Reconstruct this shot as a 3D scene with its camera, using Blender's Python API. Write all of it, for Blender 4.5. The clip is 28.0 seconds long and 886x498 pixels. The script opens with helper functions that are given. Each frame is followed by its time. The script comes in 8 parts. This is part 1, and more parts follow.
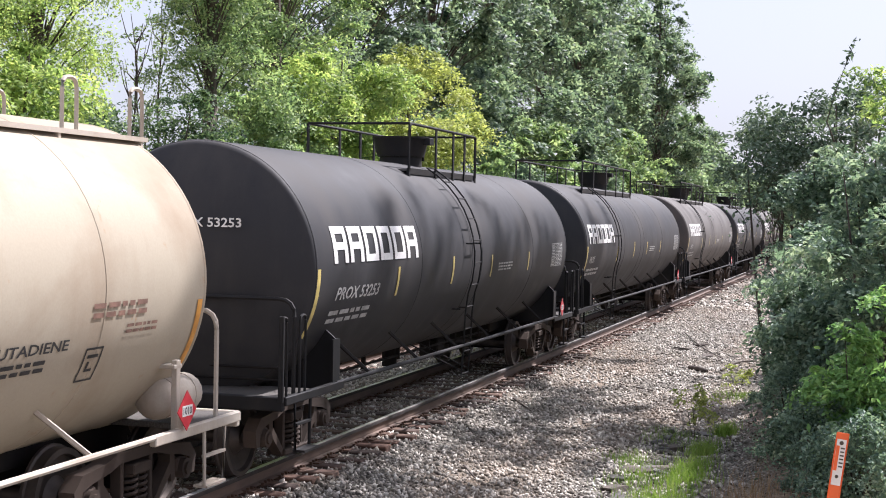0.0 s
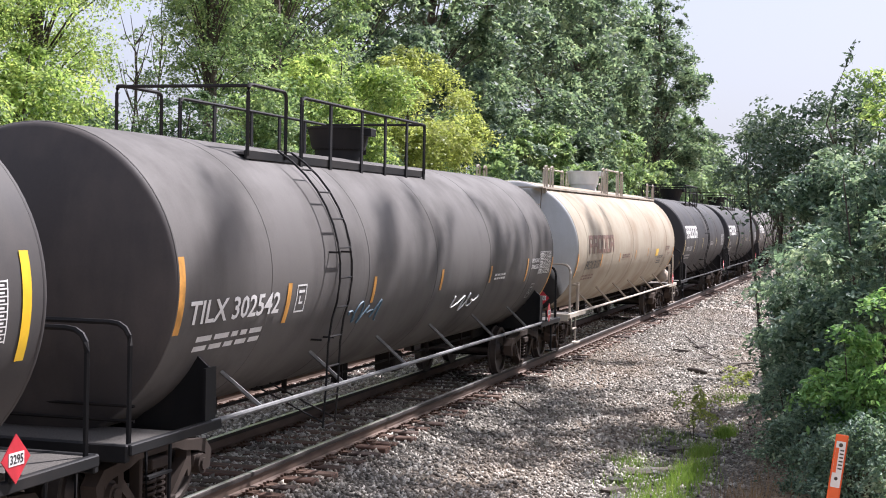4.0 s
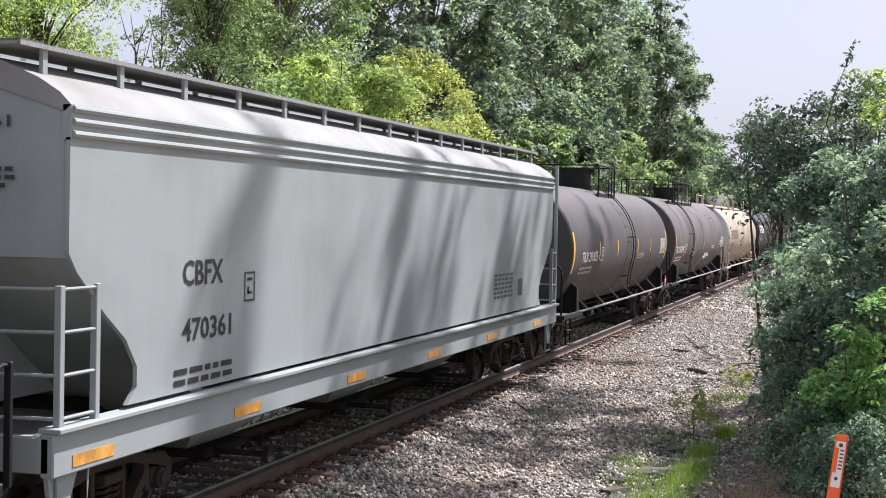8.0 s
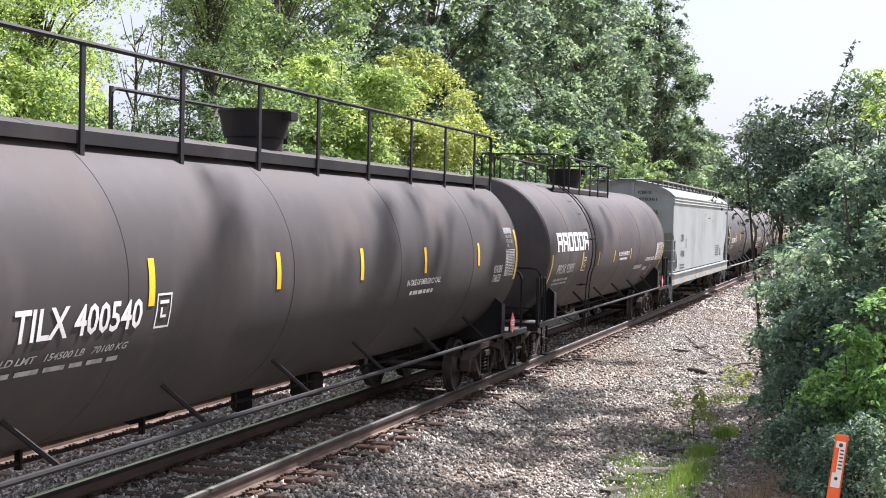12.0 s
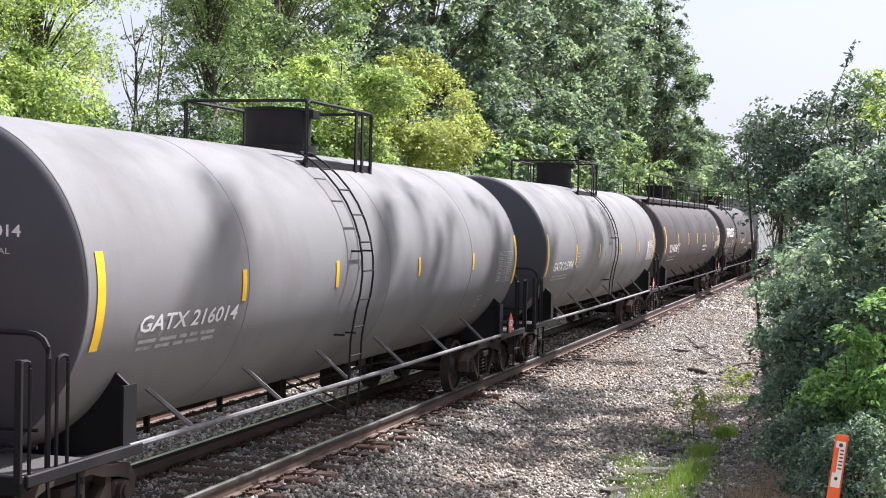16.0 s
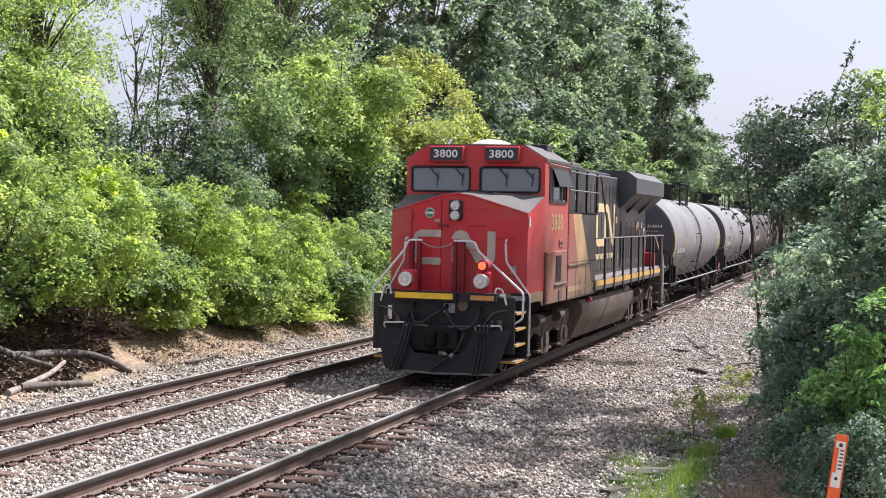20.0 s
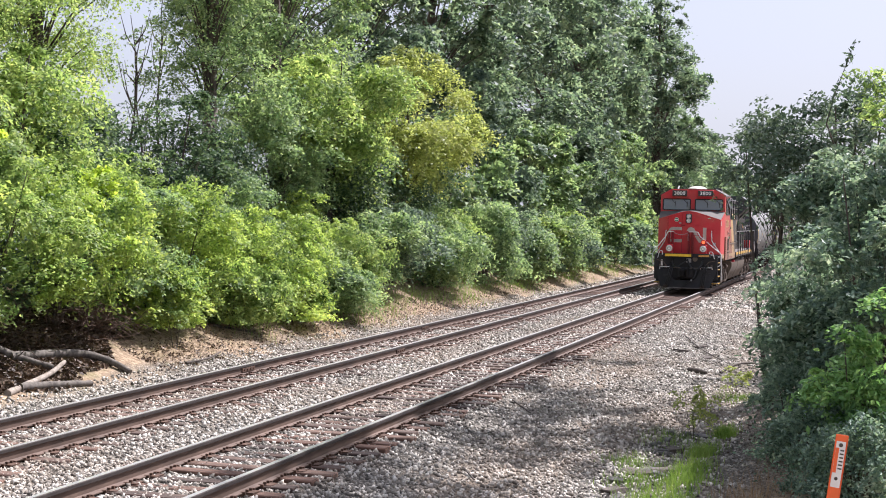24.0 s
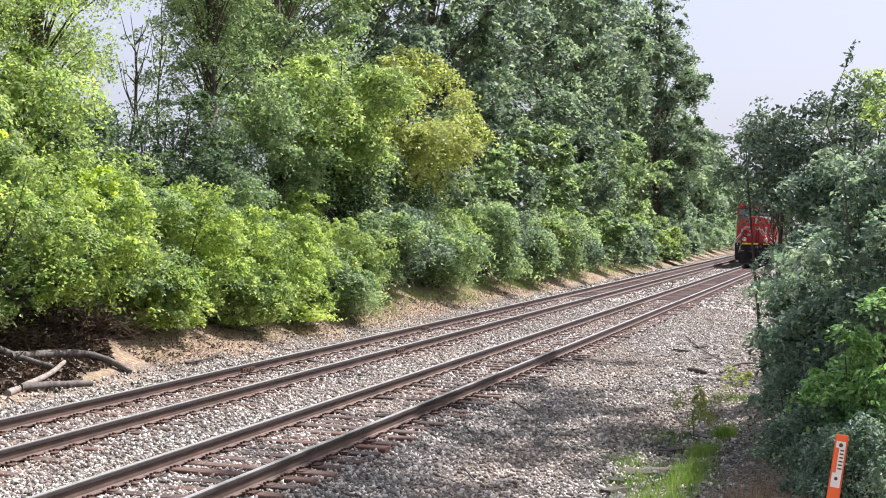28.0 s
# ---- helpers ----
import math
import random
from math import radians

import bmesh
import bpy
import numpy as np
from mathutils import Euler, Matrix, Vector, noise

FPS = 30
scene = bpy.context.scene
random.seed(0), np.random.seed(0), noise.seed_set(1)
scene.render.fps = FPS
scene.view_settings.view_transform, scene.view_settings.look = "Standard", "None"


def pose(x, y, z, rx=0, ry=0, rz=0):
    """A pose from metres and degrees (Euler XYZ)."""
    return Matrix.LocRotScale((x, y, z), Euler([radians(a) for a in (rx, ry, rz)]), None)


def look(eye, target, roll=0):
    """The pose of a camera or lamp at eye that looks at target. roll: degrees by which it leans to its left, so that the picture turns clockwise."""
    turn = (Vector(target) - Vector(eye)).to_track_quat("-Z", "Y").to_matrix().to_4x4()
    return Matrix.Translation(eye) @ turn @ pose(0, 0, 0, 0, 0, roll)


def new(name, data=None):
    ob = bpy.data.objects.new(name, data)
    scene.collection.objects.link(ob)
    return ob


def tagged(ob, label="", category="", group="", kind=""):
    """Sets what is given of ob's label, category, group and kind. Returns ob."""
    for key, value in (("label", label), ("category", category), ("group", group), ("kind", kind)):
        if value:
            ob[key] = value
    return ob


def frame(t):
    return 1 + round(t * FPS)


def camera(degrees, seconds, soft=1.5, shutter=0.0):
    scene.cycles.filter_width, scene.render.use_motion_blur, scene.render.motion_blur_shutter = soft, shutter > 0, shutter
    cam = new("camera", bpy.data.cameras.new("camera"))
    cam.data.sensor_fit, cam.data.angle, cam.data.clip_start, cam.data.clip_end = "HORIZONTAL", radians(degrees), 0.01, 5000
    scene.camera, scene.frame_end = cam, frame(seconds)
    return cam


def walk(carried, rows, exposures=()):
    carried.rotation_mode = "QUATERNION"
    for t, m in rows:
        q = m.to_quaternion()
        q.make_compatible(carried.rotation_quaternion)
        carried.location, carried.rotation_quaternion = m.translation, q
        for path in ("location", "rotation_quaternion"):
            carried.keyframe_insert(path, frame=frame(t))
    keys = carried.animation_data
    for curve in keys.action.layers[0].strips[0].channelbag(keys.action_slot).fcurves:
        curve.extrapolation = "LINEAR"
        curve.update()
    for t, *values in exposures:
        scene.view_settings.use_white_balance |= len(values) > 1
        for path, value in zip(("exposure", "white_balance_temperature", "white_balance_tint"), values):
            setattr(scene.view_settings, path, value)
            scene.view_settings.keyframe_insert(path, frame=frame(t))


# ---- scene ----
# ---------- camera and its stand ----------
EYE = (7.6439, 0.0, 3.0538)
AIM = (4.7751, 9.5769, 2.8233)
cam = camera(34.73, 28.0, soft=1.0, shutter=0.0)
walk(cam, [(0.0, look(EYE, (4.7715, 9.5779, 2.8110), 1.10)),
           (0.4, look(EYE, (4.7745, 9.5770, 2.8200), 1.15)),
           (1.0, look(EYE, AIM, 1.1533)),
           (28.0, look(EYE, AIM, 1.1533))],
     [(t, e, 5850, 20) for t, e in ((0.0, 0.50), (1.0, 0.42), (3.0, 0.41), (6.0, 0.45), (7.0, 0.35), (8.0, 0.35), (9.5, 0.47), (11.0, 0.60),
                                    (12.0, 0.62), (15.0, 0.56), (18.0, 0.54), (19.0, 0.47), (20.0, 0.38), (28.0, 0.37))])

# ---------- sky and sun ----------
SUN_EL, SUN_AZ = radians(52), radians(29)      # azimuth clockwise from +y
world = bpy.data.worlds.new("hazy_sky")
scene.world = world
world.use_nodes = True
wn, wl = world.node_tree.nodes, world.node_tree.links
wn.clear()
sky = wn.new("ShaderNodeTexSky")
sky.sky_type = "NISHITA"
sky.sun_disc = False
sky.sun_elevation, sky.sun_rotation = SUN_EL, SUN_AZ
sky.air_density, sky.dust_density, sky.ozone_density = 1.0, 4.0, 1.0
haze = wn.new("ShaderNodeMix")
haze.data_type = "RGBA"
haze.inputs[0].default_value = 0.65
haze.inputs[7].default_value = (6.75, 6.98, 7.15, 1)
bg = wn.new("ShaderNodeBackground")
bg.inputs["Strength"].default_value = 0.101
wo = wn.new("ShaderNodeOutputWorld")
wl.new(sky.outputs[0], haze.inputs[6])
wl.new(haze.outputs[2], bg.inputs[0])
wl.new(bg.outputs[0], wo.inputs[0])
sun = new("sun", bpy.data.lights.new("sun", "SUN"))
sun.data.energy, sun.data.angle, sun.data.color = 7.8, radians(0.8), (1.0, 0.945, 0.845)
SUN_DIR = Vector((math.sin(SUN_AZ) * math.cos(SUN_EL), math.cos(SUN_AZ) * math.cos(SUN_EL), math.sin(SUN_EL)))
sun.matrix_world = look(SUN_DIR * 100, (0, 0, 0))


# ---------- mesh helpers ----------
class MB:
    """Collects vertices and faces of one mesh."""

    def __init__(self):
        self.v, self.f = [], []

    def add(self, vs, fs):
        o = len(self.v)
        self.v.extend(tuple(p) for p in vs)
        self.f.extend([i + o for i in f] for f in fs)
        return self

    def box(self, x0, x1, y0, y1, z0, z1, b=0.0, m=None):
        """A box; b chamfers its edges; m moves it."""
        c = [(x0 + x1) / 2, (y0 + y1) / 2, (z0 + z1) / 2]
        h = [abs(x1 - x0) / 2, abs(y1 - y0) / 2, abs(z1 - z0) / 2]
        if b <= 0:
            vs = [Vector((c[0] + i * h[0], c[1] + j * h[1], c[2] + k * h[2])) for i in (-1, 1) for j in (-1, 1) for k in (-1, 1)]
            fs = [(0, 1, 3, 2), (4, 6, 7, 5), (0, 4, 5, 1), (2, 3, 7, 6), (0, 2, 6, 4), (1, 5, 7, 3)]
        else:
            b = min(b, *(0.45 * q for q in h))
            vs, ix = [], {}
            for i in (-1, 1):
                for j in (-1, 1):
                    for k in (-1, 1):
                        for a in range(3):
                            s = (i, j, k)
                            ix[i, j, k, a] = len(vs)
                            vs.append(Vector([c[d] + s[d] * (h[d] - (0 if d == a else b)) for d in range(3)]))
            fs = []
            for a in range(3):
                d, e = (a + 1) % 3, (a + 2) % 3
                for s in (-1, 1):
                    q = []
                    for u, w in ((-1, -1), (1, -1), (1, 1), (-1, 1)):
                        key = [0, 0, 0]
                        key[a], key[d], key[e] = s, u, w
                        q.append(ix[key[0], key[1], key[2], a])
                    fs.append(q if s > 0 else q[::-1])
                for u in (-1, 1):
                    for w in (-1, 1):
                        k0, k1 = [0, 0, 0], [0, 0, 0]
                        k0[a], k0[d], k0[e] = -1, u, w
                        k1[a], k1[d], k1[e] = 1, u, w
                        q = [ix[(*k0, d)], ix[(*k1, d)], ix[(*k1, e)], ix[(*k0, e)]]
                        fs.append(q if u * w < 0 else q[::-1])
            for i in (-1, 1):
                for j in (-1, 1):
                    for k in (-1, 1):
                        q = [ix[i, j, k, 0], ix[i, j, k, 1], ix[i, j, k, 2]]
                        fs.append(q if i * j * k > 0 else q[::-1])
        if m is not None:
            vs = [m @ p for p in vs]
        return self.add(vs, fs)

    def cyl(self, p0, p1, r, n=10, r1=None):
        p0, p1 = Vector(p0), Vector(p1)
        r1 = r if r1 is None else r1
        q = (p1 - p0).to_track_quat("Z", "Y").to_matrix()
        vs = []
        for p, rr in ((p0, r), (p1, r1)):
            vs += [p + q @ Vector((rr * math.cos(2 * math.pi * i / n), rr * math.sin(2 * math.pi * i / n), 0)) for i in range(n)]
        fs = [(i, (i + 1) % n, n + (i + 1) % n, n + i) for i in range(n)]
        fs += [list(range(n))[::-1], list(range(n, 2 * n))]
        return self.add(vs, fs)

    def tube(self, pts, r, n=6, radii=None):
        """A round bar along a line of points."""
        pts = [Vector(p) for p in pts]
        vs, fs, m = [], [], len(pts)
        for k, p in enumerate(pts):
            d = (pts[min(k + 1, m - 1)] - pts[max(k - 1, 0)]).normalized()
            side = d.cross(Vector((0, 0, 1)))
            if side.length < 0.2:
                side = d.cross(Vector((0, 1, 0)))
            side.normalize()
            up = side.cross(d)
            rr = float(radii[k]) if radii else r
            vs += [p + rr * (math.cos(2 * math.pi * i / n) * side + math.sin(2 * math.pi * i / n) * up) for i in range(n)]
        for k in range(m - 1):
            fs += [(k * n + i, k * n + (i + 1) % n, (k + 1) * n + (i + 1) % n, (k + 1) * n + i) for i in range(n)]
        fs += [list(range(n))[::-1], list(range((m - 1) * n, m * n))]
        return self.add(vs, fs)

    def prism(self, poly, axis, a0, a1):
        """A polygon in the plane across an axis, drawn out along it from a0 to a1."""
        n = len(poly)
        put = {"x": lambda p, a: (a, p[0], p[1]), "y": lambda p, a: (p[0], a, p[1]), "z": lambda p, a: (p[0], p[1], a)}[axis]
        vs = [put(p, a0) for p in poly] + [put(p, a1) for p in poly]
        fs = [list(range(n)), list(range(n, 2 * n))[::-1]] + [(i, n + i, n + (i + 1) % n, (i + 1) % n) for i in range(n)]
        return self.add(vs, fs)

    def lathe(self, prof, n, x=0.0, z=0.0):
        """A profile of (y, radius) turned round the line x, z along y."""
        vs, fs = [], []
        for y, r in prof:
            vs += [(x + r * math.cos(2 * math.pi * i / n), y, z + r * math.sin(2 * math.pi * i / n)) for i in range(n)]
        for k in range(len(prof) - 1):
            fs += [(k * n + i, k * n + (i + 1) % n, (k + 1) * n + (i + 1) % n, (k + 1) * n + i) for i in range(n)]
        if prof[0][1] > 0.001:
            fs.append(list(range(n))[::-1])
        if prof[-1][1] > 0.001:
            fs.append(list(range((len(prof) - 1) * n, len(prof) * n)))
        return self.add(vs, fs)

    def mesh(self, name, smooth=35):
        me = bpy.data.meshes.new(name)
        me.from_pydata(self.v, [], self.f)
        bm = bmesh.new()
        bm.from_mesh(me)
        bmesh.ops.recalc_face_normals(bm, faces=bm.faces)
        bm.to_mesh(me)
        bm.free()
        if smooth:
            me.polygons.foreach_set("use_smooth", [True] * len(me.polygons))
            me.set_sharp_from_angle(angle=radians(smooth))
        return me


def part(name, mb, material, parent=None, label="", at=None):
    """Links one mesh object under a thing or a part."""
    me = mb if isinstance(mb, bpy.types.Mesh) else mb.mesh(name)
    if not me.materials:
        me.materials.append(material)
    ob = new(name, me)
    if parent is not None:
        ob.parent = parent
    if at is not None:
        ob.matrix_basis = at
    if label:
        ob["label"] = label
    return ob


def thing(name, label, category, m=None, group="", kind=""):
    ob = new(name)
    if m is not None:
        ob.matrix_basis = m
    return tagged(ob, label, category, group, kind)


def rounded(pts, r, n=3):
    """A line of points with its corners rounded."""
    pts = [Vector(p) for p in pts]
    out = [pts[0]]
    for a, b, c in zip(pts, pts[1:], pts[2:]):
        u, w = (a - b).normalized(), (c - b).normalized()
        p, q = b + u * r, b + w * r
        for k in range(n + 1):
            t = k / n
            out.append((1 - t) ** 2 * p + 2 * t * (1 - t) * b + t * t * q)
    return out + [pts[-1]]


def np_mesh(name, verts, faces, material, smooth=False):
    """A mesh from arrays: verts (n, 3), faces (m, k)."""
    me = bpy.data.meshes.new(name)
    k = faces.shape[1]
    me.vertices.add(len(verts))
    me.vertices.foreach_set("co", np.ascontiguousarray(verts, dtype=np.float32).ravel())
    me.loops.add(faces.size)
    me.loops.foreach_set("vertex_index", np.ascontiguousarray(faces, dtype=np.int32).ravel())
    me.polygons.add(len(faces))
    me.polygons.foreach_set("loop_start", np.arange(0, faces.size, k, dtype=np.int32))
    me.polygons.foreach_set("use_smooth", np.full(len(faces), smooth))
    me.update(calc_edges=True)
    me.materials.append(material)
    return me


# ---------- materials ----------
def shader(name):
    m = bpy.data.materials.new(name)
    m.use_nodes = True
    nt = m.node_tree
    b = nt.nodes["Principled BSDF"]
    return m, nt, b


def tex(nt, kind, coord, scale, stretch=(1, 1, 1), detail=4.0, rough=0.55):
    mp = nt.nodes.new("ShaderNodeMapping")
    mp.inputs["Scale"].default_value = stretch
    nt.links.new(coord, mp.inputs[0])
    n = nt.nodes.new("ShaderNodeTex" + kind)
    n.inputs["Scale"].default_value = scale
    if kind == "Noise":
        n.inputs["Detail"].default_value = detail
        n.inputs["Roughness"].default_value = rough
    nt.links.new(mp.outputs[0], n.inputs["Vector"])
    return n


def ramp(nt, src, stops):
    r = nt.nodes.new("ShaderNodeValToRGB")
    e = r.color_ramp.elements
    while len(e) < len(stops):
        e.new(0.5)
    for el, (p, c) in zip(e, stops):
        el.position = p
        el.color = (c, c, c, 1) if isinstance(c, (int, float)) else (*c, 1)
    nt.links.new(src, r.inputs[0])
    return r.outputs[0]


def blend(nt, fac, a, b, mode="MIX"):
    x = nt.nodes.new("ShaderNodeMix")
    x.data_type, x.blend_type = "RGBA", mode
    for sock, v in ((x.inputs[0], fac), (x.inputs[6], a), (x.inputs[7], b)):
        if isinstance(v, (int, float)):
            sock.default_value = v
        elif isinstance(v, tuple):
            sock.default_value = (*v, 1)
        else:
            nt.links.new(v, sock)
    return x.outputs[2]


def bump(nt, b, height, strength, dist):
    n = nt.nodes.new("ShaderNodeBump")
    n.inputs["Strength"].default_value = strength
    n.inputs["Distance"].default_value = dist
    nt.links.new(height, n.inputs["Height"])
    nt.links.new(n.outputs[0], b.inputs["Normal"])


def coords(nt, kind="Object"):
    return nt.nodes.new("ShaderNodeTexCoord").outputs[kind]


def paint(name, base, dirt, amount=0.35, rough=0.45, metal=0.0, streak=2.2, spots=None, grain=0.06, spec=0.2, plume=0.0, dust=None):
    """Weathered paint: soft stains, streaks running down, fine grain, rust spots."""
    m, nt, b = shader(name)
    co = coords(nt)
    big = tex(nt, "Noise", co, 0.9, (1, 0.6, 1), 5)
    run = tex(nt, "Noise", co, streak, (1, 1.0, 0.16), 5, 0.6)
    fine = tex(nt, "Noise", co, 45, (1, 1, 1), 3)
    both = blend(nt, 0.5, big.outputs[0], run.outputs[0])
    fac = ramp(nt, both, [(0.46, 0.0), (0.66, amount)])
    col = blend(nt, fac, base, dirt)
    col = blend(nt, grain * 2, col, ramp(nt, fine.outputs[0], [(0.3, 0.35), (0.7, 0.65)]), "OVERLAY")
    if plume:
        pl = tex(nt, "Noise", co, 0.55, (1, 0.8, 0.75), 7, 0.6)
        pl.inputs["Distortion"].default_value = 0.8
        col = blend(nt, ramp(nt, pl.outputs[0], [(0.50, 0.0), (0.64, plume)]), col, dirt)
    if spots:
        sp = tex(nt, "Noise", co, 3.4, (1, 1, 0.6), 8, 0.7)
        col = blend(nt, ramp(nt, sp.outputs[0], [(0.63, 0.0), (0.72, 0.8)]), col, spots)
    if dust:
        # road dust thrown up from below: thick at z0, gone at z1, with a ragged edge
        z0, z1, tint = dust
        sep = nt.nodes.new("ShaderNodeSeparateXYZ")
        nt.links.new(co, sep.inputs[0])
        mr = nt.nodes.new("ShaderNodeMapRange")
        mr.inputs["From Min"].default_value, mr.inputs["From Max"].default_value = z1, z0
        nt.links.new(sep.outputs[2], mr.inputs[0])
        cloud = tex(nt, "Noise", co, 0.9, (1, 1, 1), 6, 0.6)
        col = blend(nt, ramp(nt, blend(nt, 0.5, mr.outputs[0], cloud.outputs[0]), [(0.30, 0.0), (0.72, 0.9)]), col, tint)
    nt.links.new(col, b.inputs["Base Color"])
    nt.links.new(ramp(nt, both, [(0.35, max(0.05, rough - 0.08)), (0.7, min(1, rough + 0.2))]), b.inputs["Roughness"])
    b.inputs["Metallic"].default_value = metal
    b.inputs["Specular IOR Level"].default_value = spec
    bump(nt, b, both, 0.12, 0.02)
    return m


def plain(name, base, rough=0.5, metal=0.0, vary=0.15, scale=8.0, emit=0.0):
    m, nt, b = shader(name)
    co = coords(nt)
    n = tex(nt, "Noise", co, scale, (1, 1, 1), 5)
    col = blend(nt, ramp(nt, n.outputs[0], [(0.35, 0.0), (0.7, 1.0)]), tuple(c * (1 - vary) for c in base), tuple(min(1, c * (1 + vary)) for c in base))
    nt.links.new(col, b.inputs["Base Color"])
    b.inputs["Roughness"].default_value = rough
    b.inputs["Metallic"].default_value = metal
    if emit:
        b.inputs["Emission Color"].default_value = (*base, 1)
        b.inputs["Emission Strength"].default_value = emit
    bump(nt, b, n.outputs[0], 0.15, 0.004)
    return m


def leafy(name, dark, mid, light, thin=0.4):
    m, nt, b = shader(name)
    g = nt.nodes.new("ShaderNodeNewGeometry")
    # Clump-sized random tone; its dark end also imitates shaded recesses between clumps.
    big = tex(nt, "Noise", coords(nt), 1.3, (1, 1, 1), 4, 0.7)
    mixv = blend(nt, 0.5, g.outputs["Random Per Island"], ramp(nt, big.outputs[0], [(0.36, 0.0), (0.64, 1.0)]))
    col = ramp(nt, mixv, [(0.08, dark), (0.5, mid), (0.92, light)])
    nt.links.new(col, b.inputs["Base Color"])
    b.inputs["Roughness"].default_value = 0.5
    b.inputs["Specular IOR Level"].default_value = 0.3
    tr = nt.nodes.new("ShaderNodeBsdfTranslucent")
    nt.links.new(blend(nt, 1.0, col, (1.0, 1.0, 0.7), "MULTIPLY"), tr.inputs[0])
    mx = nt.nodes.new("ShaderNodeMixShader")
    mx.inputs[0].default_value = thin
    nt.links.new(b.outputs[0], mx.inputs[1])
    nt.links.new(tr.outputs[0], mx.inputs[2])
    nt.links.new(mx.outputs[0], nt.nodes["Material Output"].inputs[0])
    return m


def bark(name, a, c):
    m, nt, b = shader(name)
    co = coords(nt)
    n = tex(nt, "Noise", co, 9, (1, 1, 0.2), 6, 0.65)
    nt.links.new(blend(nt, ramp(nt, n.outputs[0], [(0.35, 0.0), (0.65, 1.0)]), a, c), b.inputs["Base Color"])
    b.inputs["Roughness"].default_value = 0.9
    bump(nt, b, n.outputs[0], 0.7, 0.02)
    return m


LEAF_BRIGHT = leafy("leaf_bright", (0.08, 0.16, 0.05), (0.33, 0.45, 0.16), (0.59, 0.66, 0.25), 0.60)
LEAF_SHRUB = leafy("leaf_shrub", (0.07, 0.15, 0.05), (0.39, 0.52, 0.14), (0.67, 0.75, 0.21), 0.58)
LEAF_LIME = leafy("leaf_lime", (0.24, 0.36, 0.05), (0.55, 0.68, 0.09), (0.80, 0.88, 0.16), 0.6)
# Darker leaf for trees behind the shrubs: shade there is put into the colour.
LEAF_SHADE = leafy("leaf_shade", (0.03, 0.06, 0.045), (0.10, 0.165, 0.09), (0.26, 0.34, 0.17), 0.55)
LEAF_YELLOW = leafy("leaf_yellow", (0.20, 0.25, 0.08), (0.40, 0.46, 0.15), (0.66, 0.68, 0.27), 0.58)
LEAF_MID = leafy("leaf_mid", (0.045, 0.095, 0.065), (0.27, 0.39, 0.19), (0.53, 0.62, 0.33), 0.60)
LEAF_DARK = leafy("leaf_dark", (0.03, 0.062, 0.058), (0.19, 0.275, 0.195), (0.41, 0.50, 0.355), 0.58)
# Paler leaf colour for far plants: distance haze is put into the colour.
LEAF_HAZE = leafy("leaf_haze", (0.15, 0.22, 0.15), (0.30, 0.42, 0.27), (0.47, 0.57, 0.38), 0.5)
LEAF_GREY = leafy("leaf_grey", (0.055, 0.10, 0.08), (0.21, 0.31, 0.23), (0.55, 0.64, 0.51), 0.48)
LEAF_TEAL = leafy("leaf_teal", (0.06, 0.105, 0.085), (0.20, 0.30, 0.22), (0.48, 0.57, 0.44), 0.46)
# Darker leaf for open crowns: their backlit look is put into the colour.
LEAF_BACKLIT = leafy("leaf_backlit", (0.05, 0.085, 0.06), (0.13, 0.19, 0.13), (0.30, 0.37, 0.28), 0.35)
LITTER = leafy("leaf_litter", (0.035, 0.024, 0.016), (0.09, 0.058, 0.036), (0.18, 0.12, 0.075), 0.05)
LEAF_FRESH = leafy("leaf_fresh", (0.07, 0.16, 0.06), (0.21, 0.39, 0.13), (0.40, 0.58, 0.22), 0.46)
GRASS = leafy("grass_blades", (0.10, 0.18, 0.03), (0.22, 0.36, 0.06), (0.36, 0.45, 0.12), 0.3)
DRY = leafy("dry_stalks", (0.16, 0.10, 0.05), (0.30, 0.20, 0.11), (0.42, 0.31, 0.19), 0.1)
BARK = bark("bark", (0.04, 0.031, 0.025), (0.12, 0.096, 0.078))
BARK_PALE = bark("bark_pale", (0.16, 0.13, 0.10), (0.36, 0.31, 0.26))


# ---------- ground ----------
def ground_z(x, y):
    """Height of the ground; the rails' top is 0."""
    x, y = np.asarray(x, float), np.asarray(y, float)
    bank = np.interp(x, [-400, -60, -14, -10.5, -8.4, -7.0, -6.1, -5.2, -4.85, -2.3, -1.75, -1.3, 1.28, 1.75, 3.2, 5.2, 7.0, 12, 60, 400],
                     [2.2, 1.8, 1.4, 1.1, 0.55, 0.02, -0.30, -0.31, -0.225, -0.215, -0.25, -0.215, -0.235, -0.36, -0.50, -0.56, -0.32, 0.1, 0.5, 1.0])
    near = np.clip((14.5 - y) / 14.5, 0, 1.15) * np.clip((x - 3.0) / 3.0, 0, 1) * 1.75
    rough = 0.05 * np.sin(1.7 * x + 0.6 * y) * np.sin(0.9 * y - 0.4 * x) + 0.03 * np.sin(3.1 * y + 2.2 * x)
    soft = np.clip((np.abs(x + 1.7) - 4.3) / 1.6, 0.12, 1)
    return bank + near + rough * soft


